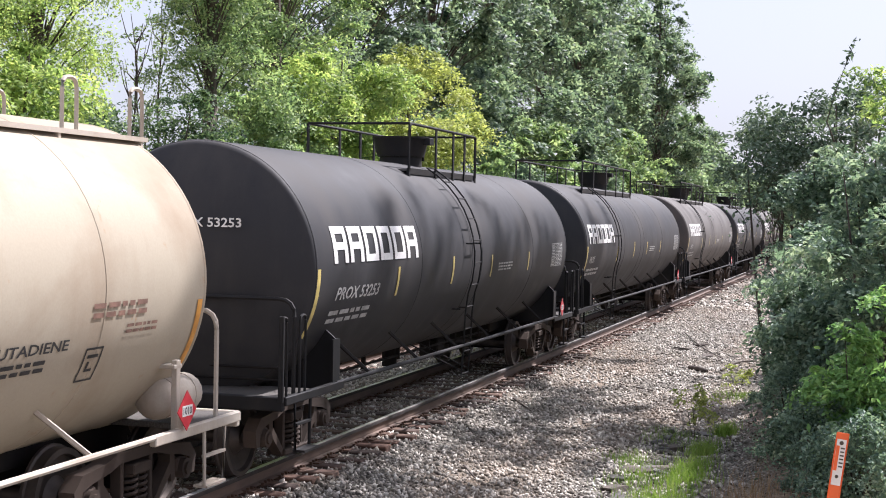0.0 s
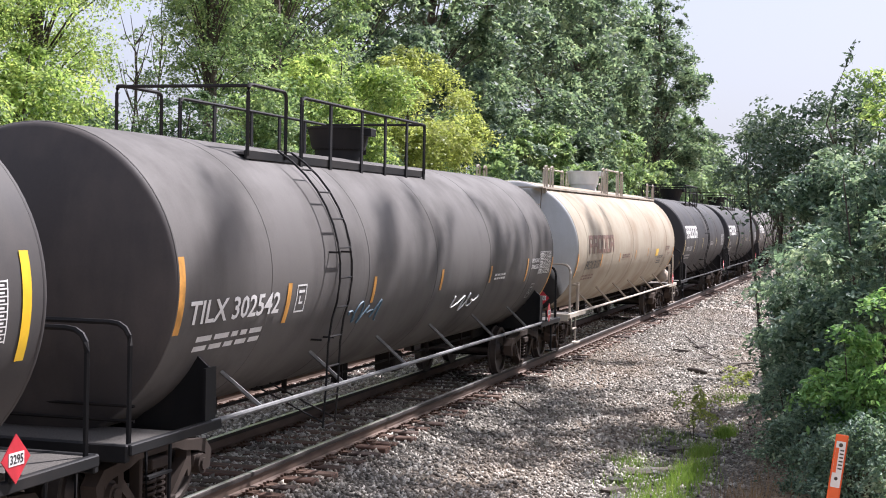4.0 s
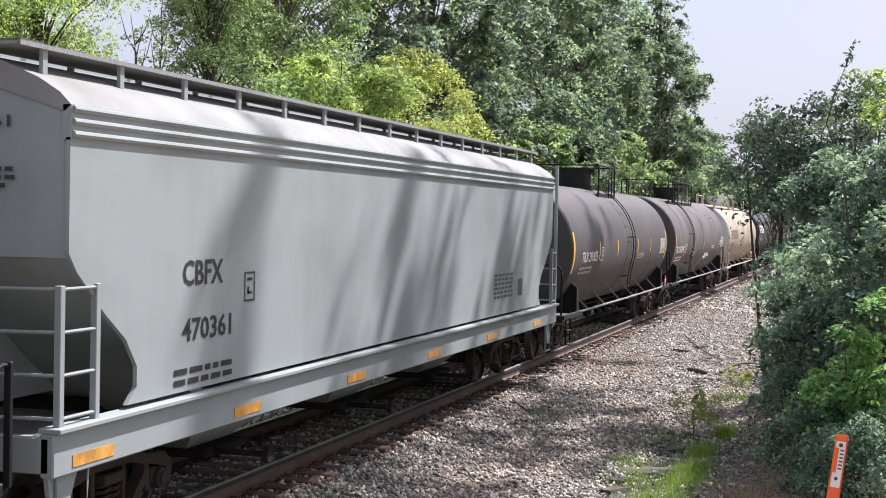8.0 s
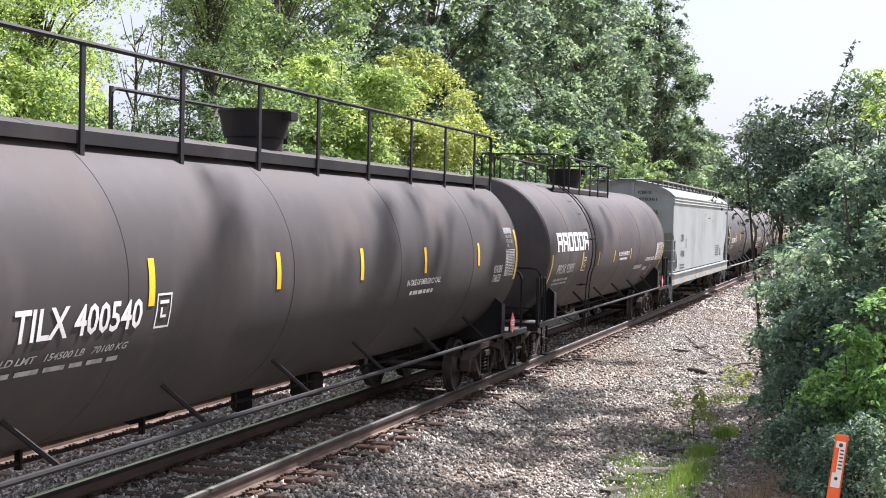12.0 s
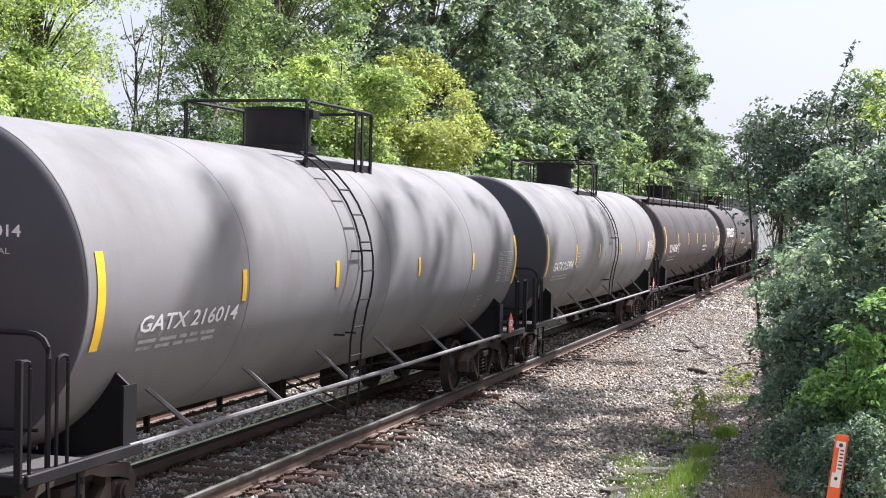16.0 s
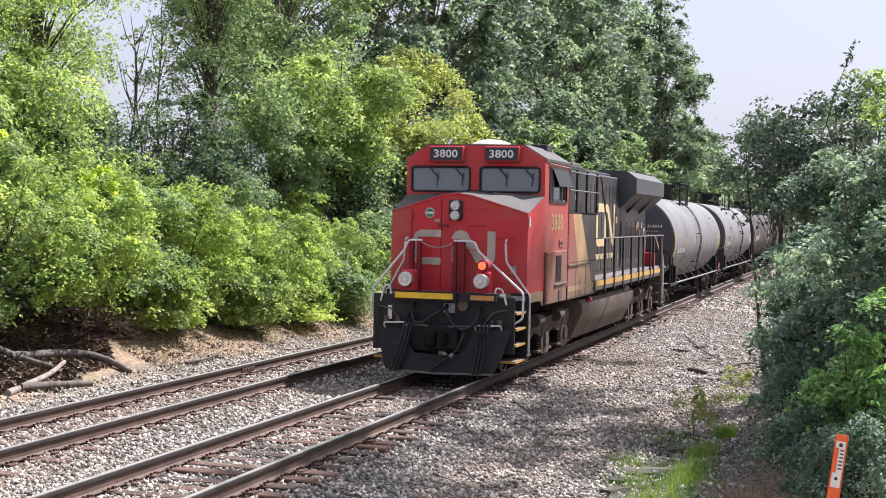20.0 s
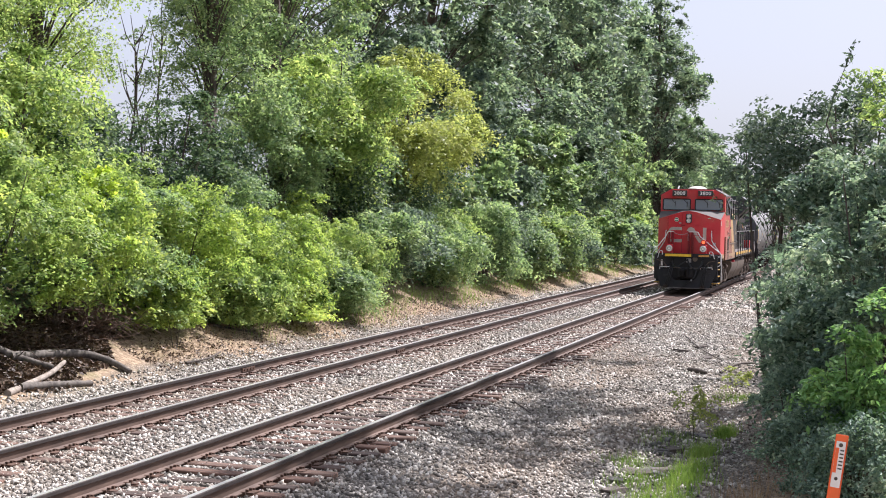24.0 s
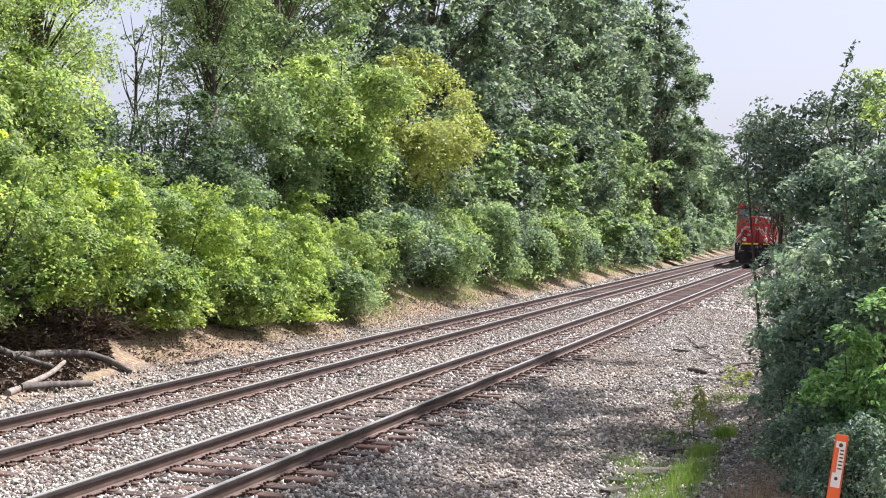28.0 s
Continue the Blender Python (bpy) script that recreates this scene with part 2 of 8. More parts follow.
def ground_material():
    m, nt, b = shader("ballast_and_soil")
    co = coords(nt)
    sep = nt.nodes.new("ShaderNodeSeparateXYZ")
    nt.links.new(co, sep.inputs[0])
    wob = tex(nt, "Noise", co, 0.8, (1, 0.5, 1), 5)
    add = nt.nodes.new("ShaderNodeMath")
    add.operation = "MULTIPLY_ADD"
    nt.links.new(wob.outputs[0], add.inputs[0])
    add.inputs[1].default_value = 2.6
    nt.links.new(sep.outputs[0], add.inputs[2])
    span = nt.nodes.new("ShaderNodeMapRange")
    span.inputs["From Min"].default_value, span.inputs["From Max"].default_value = -12.0, 12.0
    nt.links.new(add.outputs[0], span.inputs[0])
    on = ramp(nt, span.outputs[0], [(0.285, 0.0), (0.31, 1.0), (0.80, 1.0), (0.86, 0.0)])
    vo = tex(nt, "Voronoi", co, 27.0)
    cell = ramp(nt, vo.outputs["Color"], [(0.1, (0.10, 0.088, 0.074)), (0.5, (0.32, 0.288, 0.24)), (0.9, (0.56, 0.51, 0.44))])
    gap = ramp(nt, vo.outputs["Distance"], [(0.25, 1.0), (0.62, 0.30)])
    stone = blend(nt, 1.0, cell, gap, "MULTIPLY")
    patch = tex(nt, "Noise", co, 0.5, (1, 0.35, 1), 5)
    stone = blend(nt, ramp(nt, patch.outputs[0], [(0.45, 0.0), (0.7, 0.55)]), stone, (0.30, 0.22, 0.15))
    fine = tex(nt, "Noise", co, 9, (1, 1, 1), 8, 0.7)
    soil = ramp(nt, fine.outputs[0], [(0.3, (0.10, 0.070, 0.047)), (0.5, (0.27, 0.195, 0.128)), (0.7, (0.50, 0.39, 0.27))])
    green = ramp(nt, tex(nt, "Noise", co, 1.1, (1, 1, 1), 6).outputs[0], [(0.52, 0.0), (0.7, 0.35)])
    soil = blend(nt, green, soil, (0.12, 0.15, 0.04))
    nt.links.new(blend(nt, on, soil, stone), b.inputs["Base Color"])
    b.inputs["Roughness"].default_value = 0.95
    b.inputs["Specular IOR Level"].default_value = 0.2
    h = blend(nt, on, fine.outputs[0], gap)
    bump(nt, b, h, 0.8, 0.05)
    return m


GROUND = ground_material()


def build_ground():
    xs = np.concatenate([[-3000, -800, -200, -90, -50, -30], np.arange(-22, -9, 1.0), np.arange(-9, 10, 0.2), np.arange(10, 22, 1.5), [30, 60, 120, 300, 900, 3000]])
    ys = np.concatenate([[-3000, -600, -100, -40], np.arange(-20, 10, 2.0), np.arange(10, 60, 0.35), np.arange(60, 130, 1.2), np.arange(130, 330, 8), [400, 600, 1000, 3000]])
    gx, gy = np.meshgrid(xs, ys)
    v = np.stack([gx, gy, ground_z(gx, gy)], -1).reshape(-1, 3)
    w = len(xs)
    i = (np.arange(len(ys) - 1)[:, None] * w + np.arange(w - 1)[None]).ravel()
    f = np.stack([i, i + 1, i + w + 1, i + w], -1)
    tagged(new("ground", np_mesh("ground", v, f, GROUND, True)), "grey stone ballast bed with bare soil banks beside it", "ground", kind="structure")


build_ground()


def scattered_stones(name, label, n, xr, yr, size, seed, material, keep=None):
    """Loose stones: small broken blocks lying on the ground, in one mesh."""
    rng = np.random.default_rng(seed)
    u = rng.random(n)
    y = yr[0] + (yr[1] - yr[0]) * u ** 1.55
    x = xr[0] + (xr[1] - xr[0]) * rng.random(n)
    if keep is not None:
        k = keep(x, y, rng)
        x, y = x[k], y[k]
    n = len(x)
    oct = np.array([(1, 0, 0), (-1, 0, 0), (0, 1, 0), (0, -1, 0), (0, 0, 1), (0, 0, -1)], float)
    fc = np.array([(0, 2, 4), (2, 1, 4), (1, 3, 4), (3, 0, 4), (2, 0, 5), (1, 2, 5), (3, 1, 5), (0, 3, 5)])
    s = size * (0.55 + 0.9 * rng.random((n, 1, 1))) * (0.7 + 0.6 * rng.random((n, 1, 3)))
    p = oct[None] * (0.75 + 0.5 * rng.random((n, 6, 1))) * s + 0.25 * size * rng.normal(size=(n, 6, 3))
    q = rng.normal(size=(n, 4))
    q /= np.linalg.norm(q, axis=1, keepdims=True)
    a, b, c, d = q.T
    R = np.stack([1 - 2 * (c * c + d * d), 2 * (b * c - d * a), 2 * (b * d + c * a),
                  2 * (b * c + d * a), 1 - 2 * (b * b + d * d), 2 * (c * d - b * a),
                  2 * (b * d - c * a), 2 * (c * d + b * a), 1 - 2 * (b * b + c * c)], -1).reshape(n, 3, 3)
    p = np.einsum("nij,nkj->nki", R, p)
    p += np.stack([x, y, ground_z(x, y) + size * 0.25], -1)[:, None]
    f = (fc[None] + 6 * np.arange(n)[:, None, None]).reshape(-1, 3)
    tagged(new(name, np_mesh(name, p.reshape(-1, 3), f, material, True)), label, "gravel", kind="stuff")


def stone_material():
    m, nt, b = shader("broken_stone")
    g = nt.nodes.new("ShaderNodeNewGeometry")
    co = coords(nt)
    n = tex(nt, "Noise", co, 60, (1, 1, 1), 4)
    patch = tex(nt, "Noise", co, 0.45, (1, 0.35, 1), 5)
    c = ramp(nt, g.outputs["Random Per Island"], [(0.0, (0.07, 0.062, 0.053)), (0.25, (0.20, 0.18, 0.152)), (0.6, (0.38, 0.348, 0.298)), (1.0, (0.69, 0.64, 0.565))])
    c = blend(nt, ramp(nt, patch.outputs[0], [(0.45, 0.0), (0.72, 0.5)]), c, (0.36, 0.26, 0.18))
    c = blend(nt, 0.25, c, n.outputs[0], "OVERLAY")
    nt.links.new(c, b.inputs["Base Color"])
    b.inputs["Roughness"].default_value = 0.9
    b.inputs["Specular IOR Level"].default_value = 0.25
    return m


STONE = stone_material()
scattered_stones("ballast_stones", "loose grey and tan crushed stone between and beside the tracks", 84000, (-6.4, 6.2), (12.5, 58), 0.029, 3, STONE,
                 lambda x, y, r: (np.abs(np.abs(x) - 0.7525) > 0.09) & (np.abs(np.abs(x + 3.52) - 0.7525) > 0.09)
                 & (r.random(len(x)) < np.clip((6.2 - x) / 1.6, 0.1, 1)))

scattered_stones("ballast_stones", "loose grey and tan crushed stone farther along the tracks", 12000, (-6.0, 5.6), (56, 100), 0.055, 4, STONE,
                 lambda x, y, r: (np.abs(np.abs(x) - 0.7525) > 0.12) & (np.abs(np.abs(x + 3.52) - 0.7525) > 0.12) & (np.abs(x) > 1.2) & (np.abs(x + 3.52) > 1.2))

# ---------- tracks ----------
GAUGE_HALF = 0.7525
TRACK_X = (0.0, -3.52)


def rail_material():
    m, nt, b = shader("rusty_rail")
    co = coords(nt)
    n = tex(nt, "Noise", co, 6, (1, 0.25, 1), 6)
    c = ramp(nt, n.outputs[0], [(0.3, (0.075, 0.048, 0.035)), (0.6, (0.13, 0.083, 0.060)), (0.8, (0.19, 0.128, 0.092))])
    nt.links.new(c, b.inputs["Base Color"])
    b.inputs["Roughness"].default_value = 0.75
    bump(nt, b, n.outputs[0], 0.3, 0.004)
    return m


RAIL = rail_material()
RAIL_TOP = plain("worn_rail_head", (0.62, 0.60, 0.58), 0.33, 0.65, 0.08, 3)
HEAD = plain("greasy_rail_head", (0.040, 0.031, 0.027), 0.85, 0.0, 0.3, 6)
IRON = plain("rusty_iron", (0.10, 0.055, 0.035), 0.8, 0.2, 0.4, 12)


def tie_material():
    m, nt, b = shader("weathered_tie_wood")
    co = coords(nt)
    oi = nt.nodes.new("ShaderNodeObjectInfo")
    n = tex(nt, "Noise", co, 7, (0.25, 3, 3), 7, 0.65)
    c = ramp(nt, n.outputs[0], [(0.3, (0.03, 0.022, 0.018)), (0.52, (0.105, 0.073, 0.057)), (0.72, (0.25, 0.182, 0.145))])
    c2 = ramp(nt, oi.outputs["Random"], [(0.0, (0.5, 0.47, 0.47)), (0.5, (0.95, 0.85, 0.80)), (0.8, (1.15, 0.88, 0.76)), (1.0, (1.45, 1.35, 1.28))])
    nt.links.new(blend(nt, 1.0, c, c2, "MULTIPLY"), b.inputs["Base Color"])
    b.inputs["Roughness"].default_value = 0.9
    bump(nt, b, n.outputs[0], 0.7, 0.012)
    return m


TIE = tie_material()


def build_track(tx, label, seed):
    rng = random.Random(seed)
    track = thing("track", label, "railway track", pose(tx, 0, 0), kind="structure")
    prof = [(-0.076, -0.186), (0.076, -0.186), (0.076, -0.174), (0.014, -0.158), (0.010, -0.060), (0.034, -0.046), (0.036, -0.008),
            (0.030, -0.002), (-0.030, -0.002), (-0.036, -0.008), (-0.034, -0.046), (-0.010, -0.060), (-0.014, -0.158), (-0.076, -0.174)]
    for s in (-1, 1):
        mb = MB()
        mb.prism([(s * GAUGE_HALF + a, z) for a, z in prof], "y", -40, 420)
        rail = part("rail", mb, RAIL, track, "rust-brown steel rail")
        mb = MB()
        mb.box(s * GAUGE_HALF - 0.031, s * GAUGE_HALF + 0.031, -40, 420, -0.0025, 0.0015)
        part("rail_head", MB().prism([(s * GAUGE_HALF + a, z) for a, z in ((-0.0365, -0.050), (0.0365, -0.050), (0.0385, -0.012), (0.033, -0.0035), (-0.033, -0.0035), (-0.0385, -0.012))], "y", -40, 420), HEAD, rail, "dark greasy side of the rail head")
        part("running_surface", mb, RAIL_TOP, rail, "bright worn top of the rail")
        for yj in (() if tx == 0 else (31.4, 43.3, 55.1) if s > 0 else (26.2, 38.1, 50.3)):
            mb = MB()
            for q in (-1, 1):
                mb.box(s * GAUGE_HALF + q * 0.014, s * GAUGE_HALF + q * 0.034, yj - 0.3, yj + 0.3, -0.15, -0.062, 0.004)
                for k in range(4):
                    yy = yj - 0.22 + 0.147 * k
                    mb.cyl((s * GAUGE_HALF + q * 0.03, yy, -0.105), (s * GAUGE_HALF + q * 0.055, yy, -0.105), 0.018, 6)
            part("joint_bar", mb, IRON, rail)
    ties = []
    for k in range(5):
        mb = MB()
        a = [0.012 * (rng.random() - 0.5) for _ in range(6)]
        mb.box(-1.30 + a[0], 1.30 + a[1], -0.112, 0.112, -0.37, -0.194 + a[2], 0.012)
        mb.v = [(x, y + 0.012 * math.sin(3 * x + k), z + 0.006 * math.sin(5 * x + 2 * k)) for x, y, z in mb.v]
        ties.append(mb.mesh("tie"))
    hw, y, i = MB(), 11.0, 0
    while y < 150:
        t = part("tie", ties[rng.randrange(5)], TIE, track)
        t.matrix_basis = pose(rng.uniform(-0.07, 0.07), y, rng.uniform(-0.012, 0.004), 0, rng.uniform(-0.4, 0.4), rng.uniform(-1.3, 1.3))
        if y < 75:
            for s in (-1, 1):
                hw.box(s * GAUGE_HALF - 0.19, s * GAUGE_HALF + 0.19, y - 0.095, y + 0.095, -0.196, -0.180)
                if y < 55:
                    for q in (-1, 1):
                        for w in (-0.05, 0.05):
                            cx = s * GAUGE_HALF + q * 0.092
                            hw.box(cx - 0.018, cx + 0.018, y + w * q - 0.012, y + w * q + 0.012, -0.185, -0.150)
                    for w in (-0.13, 0.13):
                        hw.box(s * GAUGE_HALF - 0.11, s * GAUGE_HALF + 0.11, y + w - 0.015, y + w + 0.015, -0.20, -0.165)
        y += rng.uniform(0.47, 0.55)
    part("tie_plates_and_spikes", hw, IRON, track, "rusted steel plates, spikes and rail anchors")["kind"] = "stuff"


build_track(TRACK_X[0], "single track with bright rails on dark wooden ties", 5)
build_track(TRACK_X[1], "second track with rust-brown rails on grey ties", 9)


# ---------- vegetation ----------
def leaf_mesh(name, pos, nrm, length, width, material, rng, fine=False):
    """Leaves, each a folded four-cornered blade (fine: a small three-cornered one), at pos with face direction nrm."""
    n = len(pos)
    nrm = nrm / np.linalg.norm(nrm, axis=1, keepdims=True)
    t = rng.normal(size=(n, 3))
    t[:, 2] -= 0.4
    t -= nrm * (t * nrm).sum(1, keepdims=True)
    t /= np.linalg.norm(t, axis=1, keepdims=True)
    s = np.cross(nrm, t)
    L = length * (0.6 + 0.8 * rng.random((n, 1)))
    W = width * (0.6 + 0.8 * rng.random((n, 1)))
    if fine:
        v = np.stack([pos - t * L * 0.5 + s * W * 0.4, pos + t * L * 0.55, pos - t * L * 0.2 - s * W * 0.6], 1)
        return np_mesh(name, v.reshape(-1, 3), np.arange(3 * n).reshape(n, 3), material)
    v = np.stack([pos - t * L * 0.5, pos + s * W * 0.5 + nrm * W * 0.18 - t * L * 0.08, pos + t * L * 0.5, pos - s * W * 0.5 + nrm * W * 0.18 - t * L * 0.08], 1)
    i = 4 * np.arange(n)
    f = np.stack([i, i + 1, i + 2, i, i + 2, i + 3], -1).reshape(-1, 3)
    return np_mesh(name, v.reshape(-1, 3), f, material)


def clump_leaves(centers, radii, n, rng, flat=0.7, per=34):
    """Leaf places and directions: flat sprays of leaves round the skin of each clump."""
    m = max(8, n // per)
    w = radii ** 2
    k = rng.choice(len(centers), m, p=w / w.sum())
    d = rng.normal(size=(m, 3))
    d /= np.linalg.norm(d, axis=1, keepdims=True)
    off = d * radii[k][:, None] * (0.45 + 0.65 * rng.random((m, 1)))
    off[:, 2] *= flat
    mid = centers[k] + off
    sr = radii[k] * (0.22 + 0.38 * rng.random(m))
    sn = d * 0.55 + np.array([0, 0, 0.95]) + 0.4 * rng.normal(size=(m, 3))
    sn /= np.linalg.norm(sn, axis=1, keepdims=True)
    j = rng.integers(0, m, n)
    o = rng.normal(size=(n, 3)) * sr[j][:, None] * 0.75
    o -= sn[j] * (o * sn[j]).sum(1, keepdims=True) * 0.7
    o[:, 2] -= 0.25 * (o ** 2).sum(1) / np.maximum(sr[j], 0.05)
    nrm = sn[j] + rng.normal(size=(n, 3)) * 0.42
    return mid[j] + o, nrm


def plant(name, label, category, x, y, h, r, base, material, n, leaf, seed, clump=0.8, count=26, trunk=0.12, wood=None,
          lean=(0, 0), group="", oblong=1.0, ztop=0.5, stems=1, flat=0.7):
    """A tree or shrub: trunk or stems with limbs, and a crown of leaf clumps between base and h above the ground."""
    rng = np.random.default_rng(seed)
    g = float(ground_z(x, y))
    top = thing(name, label, category, pose(x, y, g), group)
    u = rng.normal(size=(count, 3))
    u /= np.linalg.norm(u, axis=1, keepdims=True)
    u *= (0.35 + 0.65 * rng.random((count, 1)) ** 0.6)
    mid, half = (base + h) / 2, (h - base) / 2
    taper = 1 - ztop * np.clip(u[:, 2], 0, 1) ** 1.5
    c = np.stack([u[:, 0] * r * taper + lean[0] * (u[:, 2] + 1) / 2, u[:, 1] * r * oblong * taper + lean[1] * (u[:, 2] + 1) / 2, mid + u[:, 2] * half], -1)
    rad = clump * (0.55 + 0.9 * rng.random(count))
    mb = MB()
    for s in range(stems):
        a = 2 * math.pi * s / max(1, stems) + seed
        fx, fy = (0.25 * r * math.cos(a), 0.25 * r * math.sin(a)) if stems > 1 else (0, 0)
        hub = [(fx * q * 2 + lean[0] * q * 0.5 + 0.05 * r * math.sin(3 * q + seed), fy * q * 2 + lean[1] * q * 0.5 + 0.05 * r * math.cos(4 * q + seed), -0.25 + q * (h * 0.92)) for q in np.linspace(0, 1, 7)]
        mb.tube(hub, trunk, 7, [trunk * (1.25 - 1.05 * q) for q in np.linspace(0, 1, 7)])
    part("trunk", mb, wood or BARK, top)
    lim = MB()
    for i in range(count):
        p = c[i]
        z0 = max(0.1, min(h * 0.8, p[2] - 0.35 * abs(p[2] - base * 0.5) - 0.3))
        q = z0 / (h * 0.92)
        st = np.array([lean[0] * q * 0.5, lean[1] * q * 0.5, z0])
        mm = (st + p) / 2 + np.array([0, 0, 0.12 * np.linalg.norm(p - st)])
        t0 = float(trunk * max(0.12, 0.26 * (1 - q)))
        lim.tube([st, mm, p], t0, 5, [t0, t0 * 0.6, t0 * 0.2])
        if count <= 14:
            part("branch", MB().tube([st, mm, p], t0, 5, [t0, t0 * 0.6, t0 * 0.2]), wood or BARK, top)
    if count > 14:
        part("branching", lim, wood or BARK, top)
    fine = x < 0
    if fine:
        n, leaf = (int(n * 1.85), leaf * 0.66) if y < 60 else (int(n * 1.15), leaf * 0.90)
    pos, nrm = clump_leaves(c, rad, n, rng, flat, 85 if fine else 34)
    pos[:, 2] = np.maximum(pos[:, 2], 0.03 + 0.1 * rng.random(n))
    part("crown", leaf_mesh("crown", pos, nrm, leaf, leaf * (0.75 if fine else 0.55), material, rng, fine), material, top)
    return top


def left_bank():
    near = [(-7.9, 28.9, 1.5, 1.1), (-7.6, 32.3, 1.4, 1.1), (-7.4, 35.6, 1.4, 1.1), (-7.4, 38.8, 1.4, 1.1), (-8.4, 20.4, 3.5, 1.9), (-8.4, 23.0, 3.7, 2.0), (-8.5, 25.8, 3.4, 1.9), (-8.7, 28.4, 3.2, 1.8), (-8.6, 31.2, 3.0, 1.9), (-9.6, 29.8, 3.6, 1.8), (-8.5, 34.0, 2.7, 1.8), (-9.5, 36.0, 3.0, 1.8), (-8.3, 37.2, 2.5, 1.7), (-8.0, 40.4, 2.2, 1.6), (-9.4, 40.8, 2.8, 1.8)]
    for k, (x, y, h, r) in enumerate(near):
        plant("shrub", "sunlit yellow-green shrub on the bank beside the track", "shrub", x, y, h, r, 0.42 if k in (4, 5, 6) else 0.0, (LEAF_SHRUB, LEAF_BRIGHT, LEAF_SHRUB, LEAF_MID)[k % 4], 11500, 0.125, 100 + k, 0.40, 56, 0.03, None, (0.4, 0), "shrubs along the far bank", 1.1, 0.4, 4)
    # Dark-leaved shrubs added behind the hollow; their colour stands in for its shade.
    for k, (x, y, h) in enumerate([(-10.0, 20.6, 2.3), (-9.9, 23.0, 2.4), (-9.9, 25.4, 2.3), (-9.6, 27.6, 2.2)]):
        plant("shrub", "dark-leaved shrub added to keep the bank hollow dark", "shrub", x, y, h, 1.3, 0.0, LEAF_DARK, 6000, 0.13, 150 + k, 0.4, 36, 0.03, None, (0, 0), "shrubs along the far bank", 1.1, 0.4, 4)
    for k, (x, y, h, r, b) in enumerate([(-8.7, 27.2, 3.55, 0.55, 2.3), (-8.5, 27.9, 3.0, 0.5, 1.9), (-8.6, 22.6, 4.2, 0.4, 3.3)]):
        plant("sumac", "bright lime-green sumac shoots above the bank shrubs", "shrub", x, y, h, r, b, LEAF_LIME, 900, 0.20, 170 + k, 0.3, 14, 0.02, None, (0.25, 0), "sumac shoots", 1.1, 0.4, 2)
    rng = random.Random(4)
    y = 44.5
    k = 0
    while y < 260:
        far = y > 80
        plant("shrub", "green bank shrub in mixed light beside the track", "shrub", -8.1 + rng.uniform(-0.5, 0.5) + (0.5 if far else 0), y, rng.uniform(2.4, 3.6), rng.uniform(1.5, 2.0) * (1.4 if far else 1), 0.2,
              (LEAF_HAZE if y > 120 else (LEAF_MID, LEAF_DARK, LEAF_MID, LEAF_BRIGHT)[k % 4]), 5500 if far else 9500, 0.25 if far else 0.17, 200 + k, 0.6, 32, 0.03, None, (0.2, 0), "shrubs along the far bank", 1.2, 0.4, 4)
        y += rng.uniform(2.6, 3.6) * (2.2 if far else 1)
        k += 1
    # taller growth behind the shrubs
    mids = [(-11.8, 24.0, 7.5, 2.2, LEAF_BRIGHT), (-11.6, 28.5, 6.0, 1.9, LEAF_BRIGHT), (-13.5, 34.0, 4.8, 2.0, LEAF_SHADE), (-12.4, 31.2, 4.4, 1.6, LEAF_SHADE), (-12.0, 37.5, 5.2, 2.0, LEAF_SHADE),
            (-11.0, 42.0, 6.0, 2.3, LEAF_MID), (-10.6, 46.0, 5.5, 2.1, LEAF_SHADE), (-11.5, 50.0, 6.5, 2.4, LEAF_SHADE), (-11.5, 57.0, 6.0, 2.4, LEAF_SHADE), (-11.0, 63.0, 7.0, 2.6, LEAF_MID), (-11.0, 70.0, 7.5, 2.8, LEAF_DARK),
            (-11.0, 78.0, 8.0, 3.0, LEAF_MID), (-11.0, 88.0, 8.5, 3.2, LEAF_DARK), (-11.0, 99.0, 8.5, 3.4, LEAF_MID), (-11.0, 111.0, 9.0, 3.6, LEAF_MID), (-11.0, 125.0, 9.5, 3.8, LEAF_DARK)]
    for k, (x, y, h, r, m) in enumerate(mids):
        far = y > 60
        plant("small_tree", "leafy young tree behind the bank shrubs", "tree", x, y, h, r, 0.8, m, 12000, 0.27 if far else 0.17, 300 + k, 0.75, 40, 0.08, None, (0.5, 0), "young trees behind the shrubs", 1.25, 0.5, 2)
    # the bright trees that lean out towards the track
    plant("maple_tree", "bright green tree leaning out over the bank", "tree", -10.3, 45.5, 8.2, 2.6, 2.6, LEAF_BRIGHT, 19000, 0.19, 401, 0.75, 44, 0.12, None, (1.0, 0), "", 1.25, 0.5)
    plant("yellow_tree", "yellow-green sunlit tree above the bank", "tree", -10.2, 53.0, 8.7, 3.0, 2.4, LEAF_YELLOW, 25000, 0.19, 402, 0.70, 60, 0.13, None, (0.9, 0), "", 1.5, 0.5)
